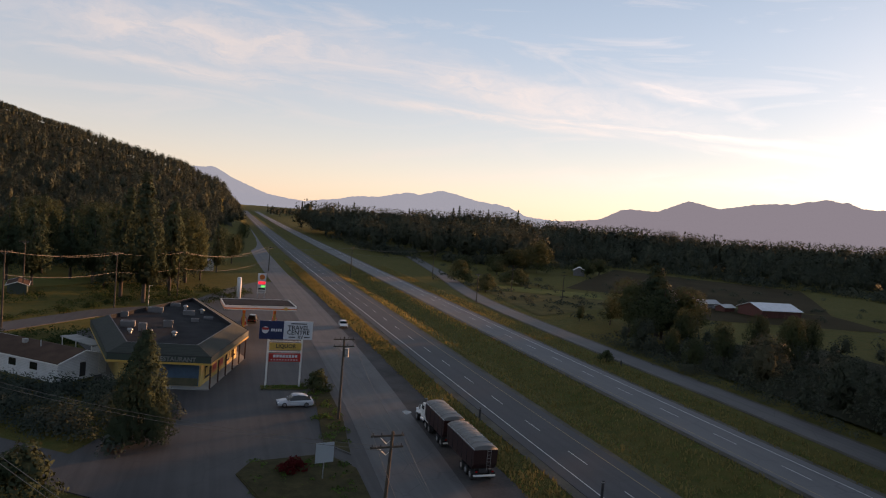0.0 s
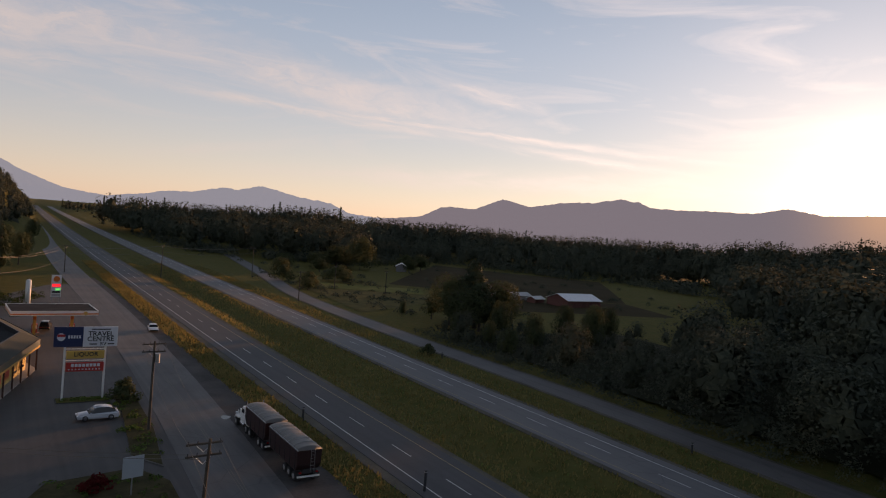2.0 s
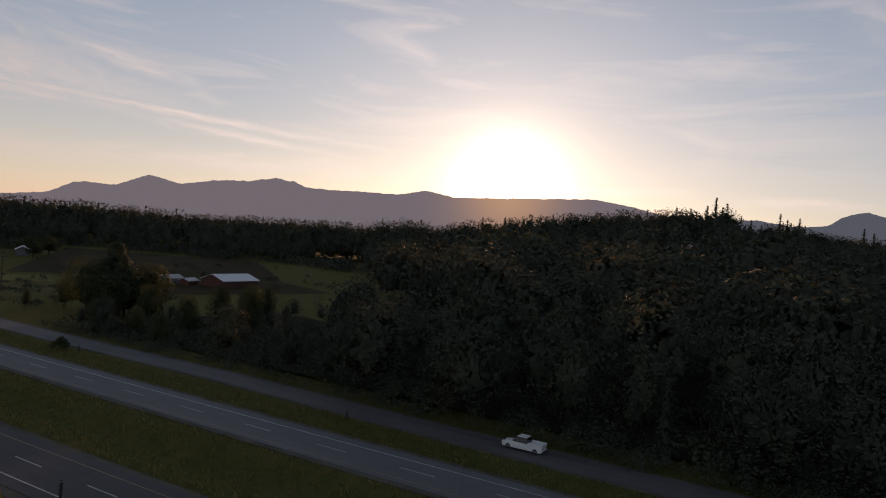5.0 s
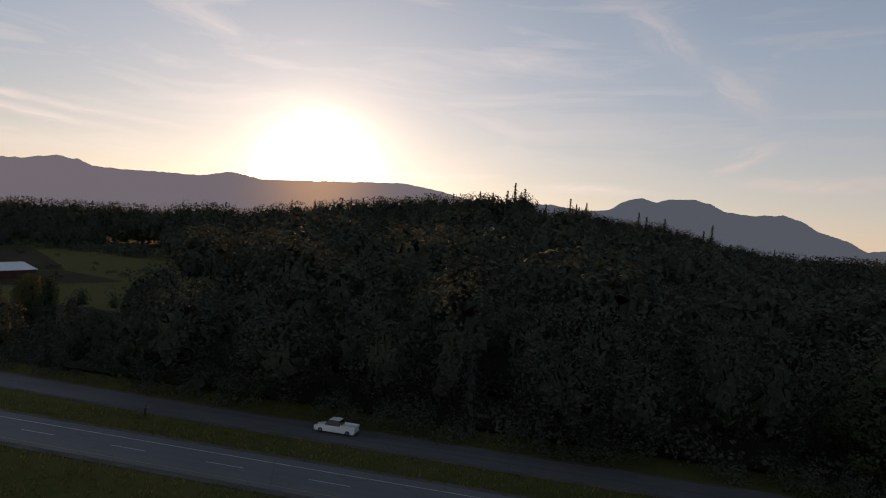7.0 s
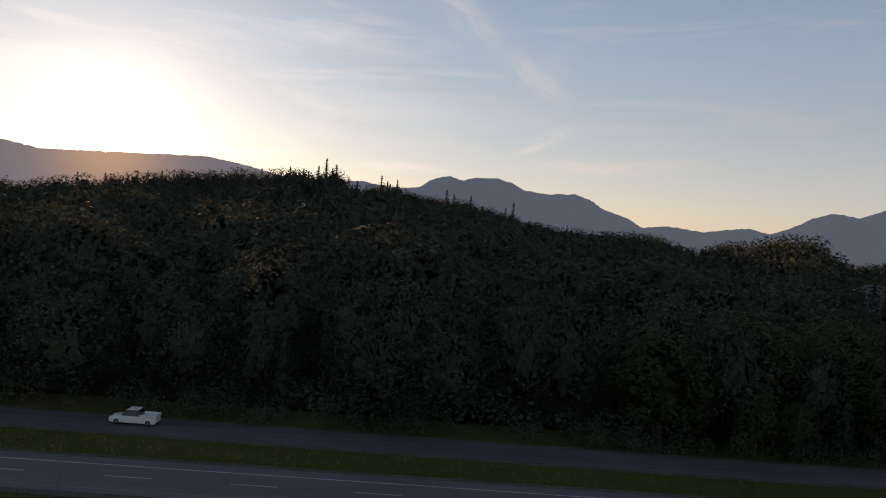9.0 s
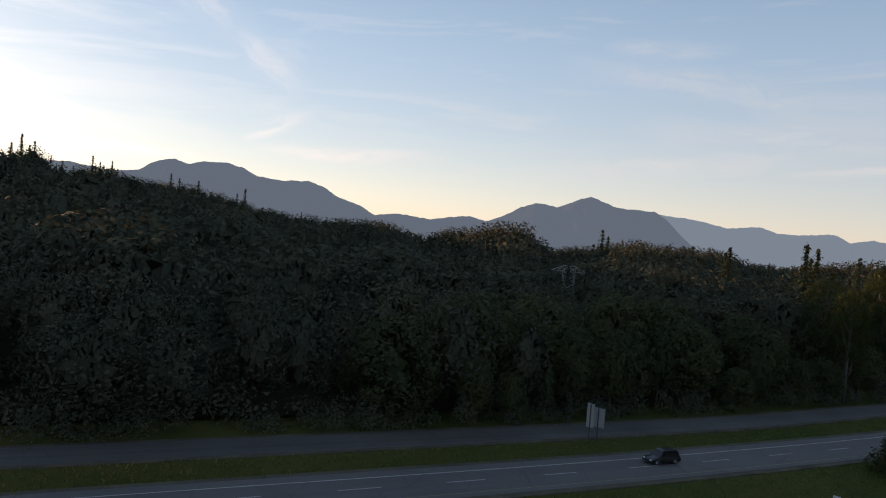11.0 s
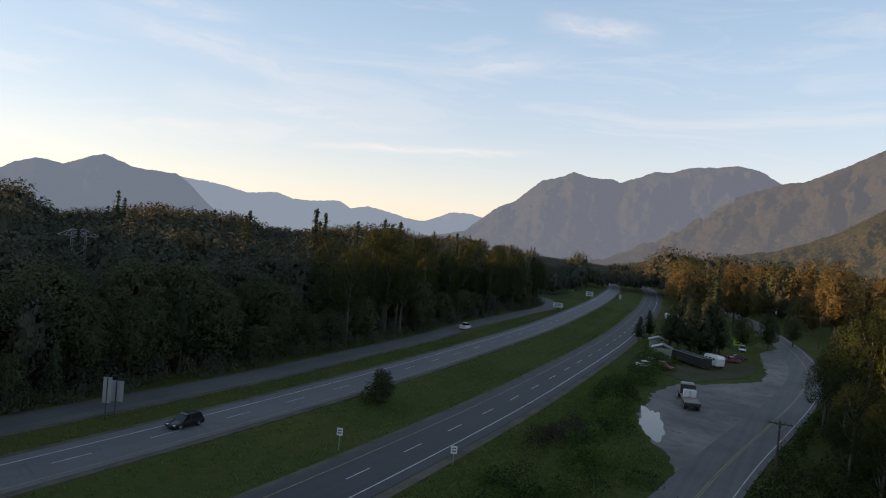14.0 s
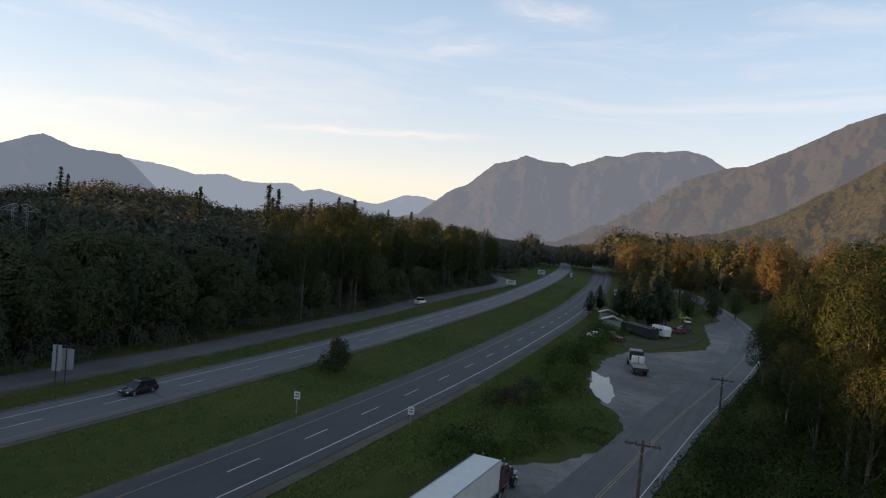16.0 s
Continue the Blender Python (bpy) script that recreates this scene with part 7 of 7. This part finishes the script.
def utility_pole(x, y, h, turn=0.0, arms=1, can=False, lean=0.0):
    p = thing("utility_pole", "weathered wooden utility pole with crossarm" + (" and grey transformer" if can else ""), "utility pole", x, y, turn, float(height(x, y)), "utility poles")
    part("shaft", rod((0, 0, -0.5), (lean, 0, h), 0.19, 0.11, 10), WOOD_POLE, p)
    for k in range(arms):
        z = h - 0.35 - 0.9 * k
        arm = part("crossarm", box(-1.35, 1.35, -0.07, 0.07, z - 0.07, z + 0.07), WOOD_POLE, p)
        for s in (-1.2, -0.5, 0.5, 1.2):
            part("insulator", rod((s, 0, z + 0.06), (s, 0, z + 0.28), 0.055, 0.03, 8), DARK, arm)
        part("brace", rod((-0.7, 0.09, z), (0, 0.14, z - 0.7), 0.025, sides=6), GREY, p)
        part("brace", rod((0.7, 0.09, z), (0, 0.14, z - 0.7), 0.025, sides=6), GREY, p)
    if can:
        part("transformer", rod((0.42, 0, h - 2.6), (0.42, 0, h - 1.5), 0.28, sides=14), GREY, p)
    return p


POLES = {"l": (-40.0, 95.0, 10.0), "a": (-35.5, 144.5, 14.3), "b": (-20.2, 172.5, 12.8), "c": (-7.9, 195.0, 12.2), "d": (21.3, 276.5, 9.6), "e": (53.2, 275.7, 12.5), "f": (92.1, 289.9, 12.0), "g": (-42.3, 189.0, 12.9),
         "m": (16.6, 86.7, 10.8), "n": (13.9, 51.8, 10.0), "o": (11.8, 16.0, 10.0), "p": (9.6, -19.0, 10.0), "q": (7.2, -53.8, 9.5), "r": (3.7, -91.9, 8.7), "s": (-1.6, -130.0, 9.5), "t": (1.6, -268.5, 10.8), "u": (17.2, -304.0, 10.3),
         "v": (33.4, -388.0, 7.5), "w": (43.6, -420.0, 8.0), "x": (81.5, 208.0, 9.5), "y": (124.0, 230.0, 9.0), "z": (110.0, 245.0, 9.0)}
for key, (x, y, h) in POLES.items():
    utility_pole(x, y, h, {"a": 40, "b": 40, "c": 40, "e": 60, "t": 70, "u": 70}.get(key, 5), 2 if key in "nm" else 1, key in "mu", 0.4 if key == "n" else 0.0)


def wire_run(names, group, drop=0.3, sides=(-1.2, 0.0, 1.2), sag=0.028, r=0.022):
    """Wires from pole to pole, each hanging in its own curve."""
    run = thing("power_line", "thin sagging power lines strung between wooden poles", "power line", 0, 0, 0, 0.0, group)
    for a, b in zip(names, names[1:]):
        pa, pb = POLES[a], POLES[b]
        d = Vector((pb[0] - pa[0], pb[1] - pa[1], 0))
        side = Vector((-d.y, d.x, 0)).normalized()
        for s in sides:
            A = Vector((pa[0], pa[1], float(height(pa[0], pa[1])) + pa[2] - drop)) + side * s
            B = Vector((pb[0], pb[1], float(height(pb[0], pb[1])) + pb[2] - drop)) + side * s
            bm = bmesh.new()
            pts = [A.lerp(B, t) - Vector((0, 0, 4 * sag * d.length * t * (1 - t))) for t in np.linspace(0, 1, 13)]
            rings = []
            for p in pts:
                rings.append([bm.verts.new(p + side * (r * math.cos(c)) + Vector((0, 0, r * math.sin(c)))) for c in np.linspace(0, 2 * math.pi, 6)[:-1]])
            for f, g in zip(rings, rings[1:]):
                for i in range(5):
                    bm.faces.new((f[i], f[(i + 1) % 5], g[(i + 1) % 5], g[i]))
            part("wire", bm, WIRE, run)
    return run


wire_run("abcdef", "main lines", sides=(-1.2, 1.2), r=0.036)
wire_run("abcd", "main lines", drop=4.6, sides=(0.0,), r=0.036)
wire_run("mnopqrs", "road lines", sides=(-1.2, 1.2), r=0.018)
wire_run("ln", "service lines", drop=1.4, sides=(-0.5, 0.5), r=0.02)
wire_run("lo", "service lines", drop=0.9, sides=(-0.25, 0.25), sag=0.012, r=0.025)
wire_run("tuvw", "side lines", sides=(-1.0, 1.0), r=0.03)
wire_run("def", "crossing lines", drop=2.5, sides=(0.0,), r=0.036)

# lamp beside the store
lamp = thing("lot_lamp", "thin pale lamp post beside the store", "lamp post", -13.5, 178.0, 0, 0.0)
part("pole", rod((0, 0, -0.2), (0, 0, 4.7), 0.07, 0.05), GREY, lamp)
part("head", box(-0.1, 0.7, -0.12, 0.12, 4.6, 4.75, 0.03), GREY, lamp)

# lattice tower over the woods
pyl = thing("lattice_tower", "grey steel lattice power tower among dark trees", "pylon", 190.0, -125.0, 35, float(height(190, -125)))
bm = bmesh.new()
for sx in (-1, 1):
    for sy in (-0.6, 0.6):
        add_rod(bm, (sx * 3.2, sy * 2, 0), (sx * 1.9, sy, 19.0 - 9), 0.13, sides=5)
        add_rod(bm, (sx * 1.9, sy, 10), (sx * 1.9, sy, 18.0), 0.11, sides=5)
part("leg", bm, GREY, pyl)
bm = bmesh.new()
for k in range(6):
    z = 3 + 2.6 * k
    for sy in (-0.7, 0.7):
        add_rod(bm, (-2.4, sy, z), (2.4, sy, z + 2.6), 0.05, sides=4)
        add_rod(bm, (2.4, sy, z), (-2.4, sy, z + 2.6), 0.05, sides=4)
part("bracing", bm, GREY, pyl)
bm = bmesh.new()
for a, b in [((-6, 0, 17), (6, 0, 17)), ((-6, 0, 17), (-2, 0, 18.8)), ((6, 0, 17), (2, 0, 18.8)), ((-2, 0, 18.8), (2, 0, 18.8)), ((-4, 0, 17), (-2, 0, 18.8)), ((4, 0, 17), (2, 0, 18.8)), ((-2, 0, 17), (0, 0, 18.8)), ((2, 0, 17), (0, 0, 18.8))]:
    add_rod(bm, a, b, 0.12, sides=5)
part("crossarm", bm, GREY, pyl)


# ---------------------------------------------------------------- farm fields
def field(name, corners, mat, label):
    """A four-cornered field that lies on the ground."""
    a, b, c, d = [np.array(v, float) for v in corners]
    n = 22
    u, v = [w.ravel()[:, None] for w in np.meshgrid(np.linspace(0, 1, n), np.linspace(0, 1, n))]
    xy = (a * (1 - u) + b * u) * (1 - v) + (d * (1 - u) + c * u) * v
    co = np.concatenate([xy, height(xy[:, 0], xy[:, 1])[:, None] + 0.12], 1)
    faces = [(j * n + i, j * n + i + 1, (j + 1) * n + i + 1, (j + 1) * n + i) for j in range(n - 1) for i in range(n - 1)]
    return tagged(new(name, poly_mesh(name, co.tolist(), faces, mat, True)), label, "field", kind="structure")


SOIL = worn("dry_field", (0.028, 0.022, 0.011), (0.060, 0.046, 0.023), 0.05, 1.2, 0.95, 0.0, 0.6, 0.04)
field("field_1", [(148, 272), (226, 205), (318, 312), (262, 415)], SOIL, "brown dry field behind a farm")
# low sun across these fields is put into their brighter colours
SUNLIT_GRASS = worn("lit_meadow", (0.085, 0.100, 0.028), (0.175, 0.165, 0.055), 0.12, 2.2, 0.95, 0.0, 0.6, 0.04)
ROUGH_GRASS = worn("rough_pasture", (0.060, 0.060, 0.022), (0.145, 0.118, 0.048), 0.2, 2.0, 0.95, 0.0, 0.7, 0.04)
field("field_3", [(100, 250), (144, 234), (154, 254), (112, 268)], SUNLIT_GRASS, "green mown strip between hedges, coloured as if sunlit")
field("field_4", [(92, 184), (131, 208), (143, 232), (99, 247)], ROUGH_GRASS, "rough golden pasture beside the side road")
field("field_5", [(-54, 190), (-31, 214), (-33, 233), (-56, 212)], SUNLIT_GRASS, "mown meadow before dark woods, coloured as if sunlit")
field("field_2", [(152, 186), (212, 168), (226, 205), (150, 235)], SOIL, "trampled brown farmyard ground")


# ---------------------------------------------------------------- shrubs and rough grass
UNDERGROWTH = foliage("undergrowth_leaves", (0.020, 0.037, 0.012), (0.050, 0.073, 0.023), (0.074, 0.084, 0.028), True, 0.2)
DEAD = foliage("dead_brambles", (0.040, 0.026, 0.026), (0.085, 0.060, 0.055), (0.10, 0.085, 0.06), True, 0.1)


def thicket(name, mounds, leaf, mat, label, category="shrubs", density=26):
    """Low growth in many uneven mounds: rows of x, y, radius, height."""
    rng = np.random.default_rng(len(mounds) * 7 + 1)
    pts, outs = [], []
    for x, y, r, h in mounds:
        n = int(density * r * r * (0.5 + h / 3)) + 12
        a, u = rng.uniform(0, 2 * math.pi, n), rng.uniform(0, 1, n) ** 0.5
        z = h * np.sqrt(np.clip(1 - u * u, 0, 1)) * rng.uniform(0.55, 1.08, n)
        ground_z = float(height(x, y))
        pts.append(np.stack([x + np.cos(a) * u * r, y + np.sin(a) * u * r, ground_z + z], 1))
        outs.append(np.stack([np.cos(a) * u, np.sin(a) * u, 1.05 - 0.7 * u], 1))
    return tagged(new(name, quad_mesh(name, quads_at(np.concatenate(pts), leaf, rng, np.concatenate(outs)), mat)), label, category, kind="stuff")


rs = np.random.default_rng(5)
mounds = []
for _ in range(420):
    y = rs.uniform(-205, -58)
    left = float(np.interp(y, [-205, -190, -165, -150, -133, -107, -95, -84, -58], [31, 31, 31, 31, 30, 26.5, 18.5, 17, 28]))
    right = 34.0 + float(bend(y))
    if right - left > 1:
        x = left + (right - left) * rs.uniform(0, 1)
        # brambles stand in clumps with grass between them
        if noise.noise(Vector((x * 0.2, y * 0.12, 0))) > -0.22 and right - x > 2.5:
            mounds.append((x, y, rs.uniform(0.8, 2.4), rs.uniform(0.8, 3.2)))
big = [m for k, m in enumerate(mounds) if k % 3 == 0]
thicket("bramble_thicket", [m for k, m in enumerate(mounds) if k % 3], 0.22, HEDGE, "dense green bramble thicket on a bank", "shrubs", 45)
thicket("bank_shrubs", [(x, y, r * 1.15, h * 1.35) for x, y, r, h in big], 0.24, UNDERGROWTH, "dark leafy shrubs among brambles on a bank", "shrubs", 36)
thicket("dead_brambles", [(31 + rs.normal(scale=1.6), -96 + rs.normal(scale=4.5), rs.uniform(1.0, 2.0), rs.uniform(1.4, 2.6)) for _ in range(22)], 0.2, DEAD, "purple-brown dead brambles among green growth", "shrubs", 60)
# leaf colour blackened to stand for the deep shade between the tall trees
DEEP_SHADE = foliage("shaded_shrub_leaves", (0.013, 0.026, 0.008), (0.035, 0.050, 0.015), (0.053, 0.058, 0.019), True, 0.12)
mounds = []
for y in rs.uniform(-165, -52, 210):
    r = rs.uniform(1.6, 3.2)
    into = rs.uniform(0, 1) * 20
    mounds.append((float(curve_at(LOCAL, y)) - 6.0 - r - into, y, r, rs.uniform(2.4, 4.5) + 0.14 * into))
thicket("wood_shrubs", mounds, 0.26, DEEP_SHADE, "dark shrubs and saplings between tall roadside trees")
mounds = [(float(curve_at(LOCAL, y)) - 5.6 - rs.uniform(0, 1.6), y, rs.uniform(0.9, 1.6), rs.uniform(2.2, 3.6)) for y in np.arange(-58, -160, -1.1)]
thicket("roadside_undergrowth", mounds, 0.26, UNDERGROWTH, "thick undergrowth below tall roadside trees")
mounds = [(rs.uniform(-26, -9), rs.uniform(97.5, 101), rs.uniform(0.8, 1.5), rs.uniform(1.4, 2.6)) for _ in range(50)]
mounds += [(-7.5 + rs.normal(scale=2.0), rs.uniform(76, 95), rs.uniform(0.8, 1.8), rs.uniform(0.8, 2.2)) for _ in range(36)]
thicket("garden_hedge", mounds, 0.3, NEEDLES_HAZY, "dark clipped hedge beside the mobile home", "hedge", 40)
mounds = []
for _ in range(230):
    x = rs.uniform(-38, -8)
    near = 76 - 0.64 * (x + 8)
    mounds.append((x, rs.uniform(near + 1.5, 101 - 0.1 * (x + 20)), rs.uniform(1.0, 2.2), rs.uniform(1.2, 3.4)))
thicket("overgrown_yard", mounds, 0.24, NEEDLES_HAZY, "dark overgrown shrubs between the street and the mobile home", "shrubs", 34)
mounds = []
for _ in range(420):
    x, y = rs.uniform(-140, 4), rs.uniform(200, 320)
    if not ((x < -34 and y < 240 - 0.2 * (x + 34)) or x > -8 + 0.08 * (y - 200) or y < 210 - 0.3 * (x + 20)):
        mounds.append((x, y, rs.uniform(1.8, 4.0), rs.uniform(2.0, 7.0)))
thicket("back_wood_understory", mounds, 0.5, NEEDLES_HAZY, "dark growth under the trees behind the store", "shrubs", 5)
mounds = [(-36 + 0.62 * (y - 155) + rs.normal(scale=1.8), y + rs.normal(scale=1.0), rs.uniform(0.7, 1.6), rs.uniform(0.5, 1.4)) for y in rs.uniform(150, 186, 60)]
mounds += [(rs.uniform(-34, -20), rs.uniform(126, 141), rs.uniform(0.8, 1.8), rs.uniform(0.8, 2.2)) for _ in range(40)]
for _ in range(190):
    x, y = rs.uniform(-62, 14), rs.uniform(172, 214)
    if not (-58 < x < -29 and 186 < y < 236) and x < 12 - 0.1 * (214 - y) and not (-26 < x < -8 and y < 182):
        mounds.append((x, y, rs.uniform(0.9, 2.6), rs.uniform(0.5, 2.4)))
thicket("meadow_shrubs", mounds, 0.3, UNDERGROWTH, "rough shrubs and weeds behind the store", "shrubs", 24)
mounds = [(float(curve_at(FRONTAGE, y)) + 8 + rs.uniform(0, 30), y, rs.uniform(2.2, 4.0), rs.uniform(2.5, 6.5 if y < 60 else 3.6)) for y in rs.uniform(-330, 152, 300)]
thicket("woods_understory", mounds, 0.55, LEAVES_HAZY, "dense young growth under the trees of the woods", "shrubs", 4.5)
mounds = [(rs.uniform(150, 330), rs.uniform(-10, 128), rs.uniform(3, 5), rs.uniform(4, 8)) for _ in range(120)]
mounds += [(x, y, rs.uniform(3, 6), rs.uniform(3, 7)) for az, d in zip(rs.uniform(-60, -9, 190), rs.uniform(0, 30, 190)) for d in [d + float(np.interp(az, [-58, -52, -47, -44.6, -39, -32.5, -27, -24.7, -20, -12.8, -7.5], [330, 380, 440, 440, 480, 500, 420, 392, 400, 442, 625]))] for x, y in [(-math.sin(radians(az)) * d, math.cos(radians(az)) * d)]]
thicket("field_edge_growth", mounds, 1.0, LEAVES_HAZY, "thick growth closing the foot of far woods", "shrubs", 2.5)
mounds = [(float(curve_at(FRONTAGE, y)) + 4.2 + rs.uniform(0, 3.5), y, rs.uniform(1.0, 2.4), rs.uniform(1.2, 5.5 if y < 55 else 2.6)) for y in rs.uniform(-300, 150, 360)]
thicket("wood_fringe", mounds, 0.25, LEAVES_HAZY, "shrubs along the foot of dense woods", "shrubs", 30)
mounds = [(rs.uniform(92, 300), rs.uniform(160, 400), rs.uniform(1, 2.6), rs.uniform(0.8, 2.6)) for _ in range(60)]
mounds += [(rs.uniform(89, 150), rs.uniform(180, 310), rs.uniform(0.8, 2.2), rs.uniform(0.6, 2.4)) for _ in range(70)]
mounds += [(rs.uniform(90, 240), 216 + rs.uniform(-3, 3), rs.uniform(0.8, 1.8), rs.uniform(0.6, 1.6)) for _ in range(50)]
thicket("field_shrubs", mounds, 0.42, LEAVES_HAZY, "scattered shrubs and hedgerows in rough fields", "shrubs", 20)
mounds = [(rs.uniform(13.6, 17.2), rs.uniform(76, 103), rs.uniform(0.4, 0.9), rs.uniform(0.3, 1.0)) for _ in range(40)]
mounds += [(rs.uniform(5, 15), rs.uniform(62, 73), rs.uniform(0.4, 1.0), rs.uniform(0.2, 0.6)) for _ in range(40)]
mounds += [(rs.uniform(8, 14), rs.uniform(101.4, 103), rs.uniform(0.3, 0.6), rs.uniform(0.4, 0.7)) for _ in range(30)]
thicket("island_planting", mounds, 0.24, HEDGE, "low untidy planting on kerbed islands", "shrubs", 50)


def bush(x, y, r, h, mat, label, leaf=0.3, n=1400):
    b = thing("bush", label, "bush", x, y, 0, float(height(x, y)))
    rng = np.random.default_rng(int(abs(x * 31 + y * 7)))
    d, c = [], []
    for k in range(9):
        # lobes of uneven size, the upper ones smaller and nearer the middle
        u = (k + 0.5) / 9
        a = 2.4 * k + rng.uniform(-0.5, 0.5)
        at = np.array([math.cos(a) * r * 0.62 * (1 - 0.75 * u), math.sin(a) * r * 0.62 * (1 - 0.75 * u), h * (0.22 + 0.6 * u)])
        size = r * rng.uniform(0.36, 0.6) * (1.1 - 0.45 * u)
        e = unit(rng.normal(size=(n // 9, 3)))
        lump = 1 + 0.35 * np.array([noise.noise(Vector(v) * 2.6 + Vector((k, 0, 0))) for v in e])[:, None]
        c.append(at + e * lump * size * rng.uniform(0.5, 1.1, (n // 9, 1)) ** 0.5 * (1, 1, min(1.2, 0.22 * h / size)))
        d.append(e)
    c, d = np.concatenate(c), np.concatenate(d)
    c[:, 2] *= h / c[:, 2].max()
    keep = c[:, 2] > 0.05
    me = quad_mesh("leaves", quads_at(c[keep], leaf, rng, d[keep] + (0, 0, 0.2)), mat)
    new("leaves", me).parent = b
    part("stem", rod((0, 0, -0.2), (0, 0, h * 0.6), 0.1, 0.03), BARK, b)
    return b


bush(60.2, -92.2, 3.1, 6.0, LEAVES, "dark leafy small tree on the grassy median", 0.27, 2600)
bush(61.6, -94.2, 1.8, 4.2, LEAVES, "lower leafy shrub beside a small tree", 0.26, 1300)
bush(63.0, -97.0, 0.9, 0.7, LEAVES, "small low bush on the grassy median", 0.25, 200)
bush(15.8, 100.5, 2.2, 3.4, LEAVES, "dark leafy bush beside the big sign", 0.32, 1300)
bush(9.1, 69.5, 1.7, 1.7, RED_LEAVES, "round dark red bush on a corner island", 0.22, 900)
bush(-14.2, 64.5, 3.6, 5.4, NEEDLES, "broad dark green bush at the street corner", 0.34, 3000)
bush(78.2, 124.0, 1.9, 2.6, LEAVES, "round bush beside the side road", 0.3, 800)
bush(103.0, 254.0, 4.5, 6.0, LEAVES, "round field bush in evening light", 0.5, 1500)
bush(125.0, 276.0, 8.0, 7.5, LEAVES, "wide field bush in evening light", 0.6, 2600)
bush(98.7, 271.0, 5.5, 7.0, LEAVES, "golden leafy bush at the field edge", 0.5, 1800)
bush(206.0, 361.0, 9.0, 9.0, LEAVES, "large rounded bush beside the white shed", 0.7, 2600)
bush(167.0, 341.0, 11.0, 19.0, LEAVES, "broad spreading tree at the far field", 0.7, 4600)
cone = np.concatenate([broad_crown(12.0, 3.5, 200, 44, 0.18, RNG, 0.0, True, 0.88), broad_crown(4.6, 2.1, 70, 36, 0.17, RNG, 0.0, True, 0.5) + (1.9, -3.2, 0), broad_crown(3.6, 2.0, 60, 36, 0.17, RNG, 0.0, True, 0.5) + (-1.0, -4.0, 0)])
cedar = tree("cedar_tree", cone, tube([(0, 0, -0.3), (0, 0, 6), (0, 0, 12)], [0.3, 0.2, 0.04]), NEEDLES, BARK, "broad dense dark cedar tree beside the store lot", "tree", "")
cedar.matrix_basis = pose(-6.7, 82.0, 0.0)
# nearer trees of the row beside the local road
for x, y, h in [(-15, -76, 20), (-21, -82, 24), (-25, -90, 27), (-11, -80, 15), (-29, -97, 29), (-7, -92, 13), (-1, -132, 13), (-19, -72, 21)]:
    plant("cottonwood", x, y, h, 1.05)


def tufts(name, spots, mat, label, tall=(0.12, 0.34), wide=0.22):
    """Standing grass: upright tapering blades in loose tufts."""
    rng = np.random.default_rng(len(spots))
    n = len(spots)
    h, a = rng.uniform(*tall, n), rng.uniform(0, math.pi, n)
    dx, dy = np.cos(a) * wide * 0.5, np.sin(a) * wide * 0.5
    z = height(spots[:, 0], spots[:, 1])
    lean = rng.normal(scale=0.14, size=(n, 2))
    base = np.stack([spots[:, 0], spots[:, 1], z - 0.02], 1)
    q = np.stack([base + np.stack([-dx, -dy, 0 * z], 1), base + np.stack([dx, dy, 0 * z], 1), base + np.stack([dx * 0.7 + lean[:, 0], dy * 0.7 + lean[:, 1], h], 1),
                  base + np.stack([-dx * 0.7 + lean[:, 0], -dy * 0.7 + lean[:, 1], h * rng.uniform(0.6, 1.0, n)], 1)], 1)
    return tagged(new(name, quad_mesh(name, q, mat)), label, "grass", kind="stuff")


GRASS_TALL = foliage("tall_grass", (0.100, 0.155, 0.043), (0.148, 0.188, 0.055), (0.168, 0.186, 0.064), True, 0.5)
strips = []
for lo, hi, y0, y1, n in [(31.4, 36.2, -60, 330, 16000), (48.2, 62.6, -330, 330, 24000), (72.8, 80.0, -330, 330, 12000), (30, 36.2, -230, -60, 14000), (0, 0, -200, -80, 14000)]:
    y = rs.uniform(y0, y1, n)
    if hi == 0:
        # the bank between the yard and the highway
        lo = np.interp(y, [-200, -154, -139, -128, -121, -112, -104, -95, -80], [30, 29, 29, 27.5, 27.2, 25, 21.3, 16.5, 15.5])
        strips.append(np.stack([lo + (36.2 + bend(y) - lo) * rs.uniform(0, 1, n), y], 1))
        continue
    strips.append(np.stack([lo + (hi - lo) * rs.uniform(0, 1, n) + bend(y), y], 1))
alltufts = np.concatenate(strips)
straw = rs.random(len(alltufts)) < np.clip((alltufts[:, 1] + 25) / 100, 0.0, 0.8)
# straw tone, brightened to carry the low sun on the verges
GRASS_DRY = foliage("dry_grass", (0.13, 0.110, 0.040), (0.24, 0.190, 0.072), (0.28, 0.22, 0.09), True, 0.45)
tufts("verge_grass", alltufts[~straw], GRASS_TALL, "green grass on highway verges and median", (0.12, 0.3), 0.2)
tufts("dry_verge_grass", alltufts[straw], GRASS_DRY, "tall straw-coloured grass on highway verges", (0.25, 0.6), 0.2)
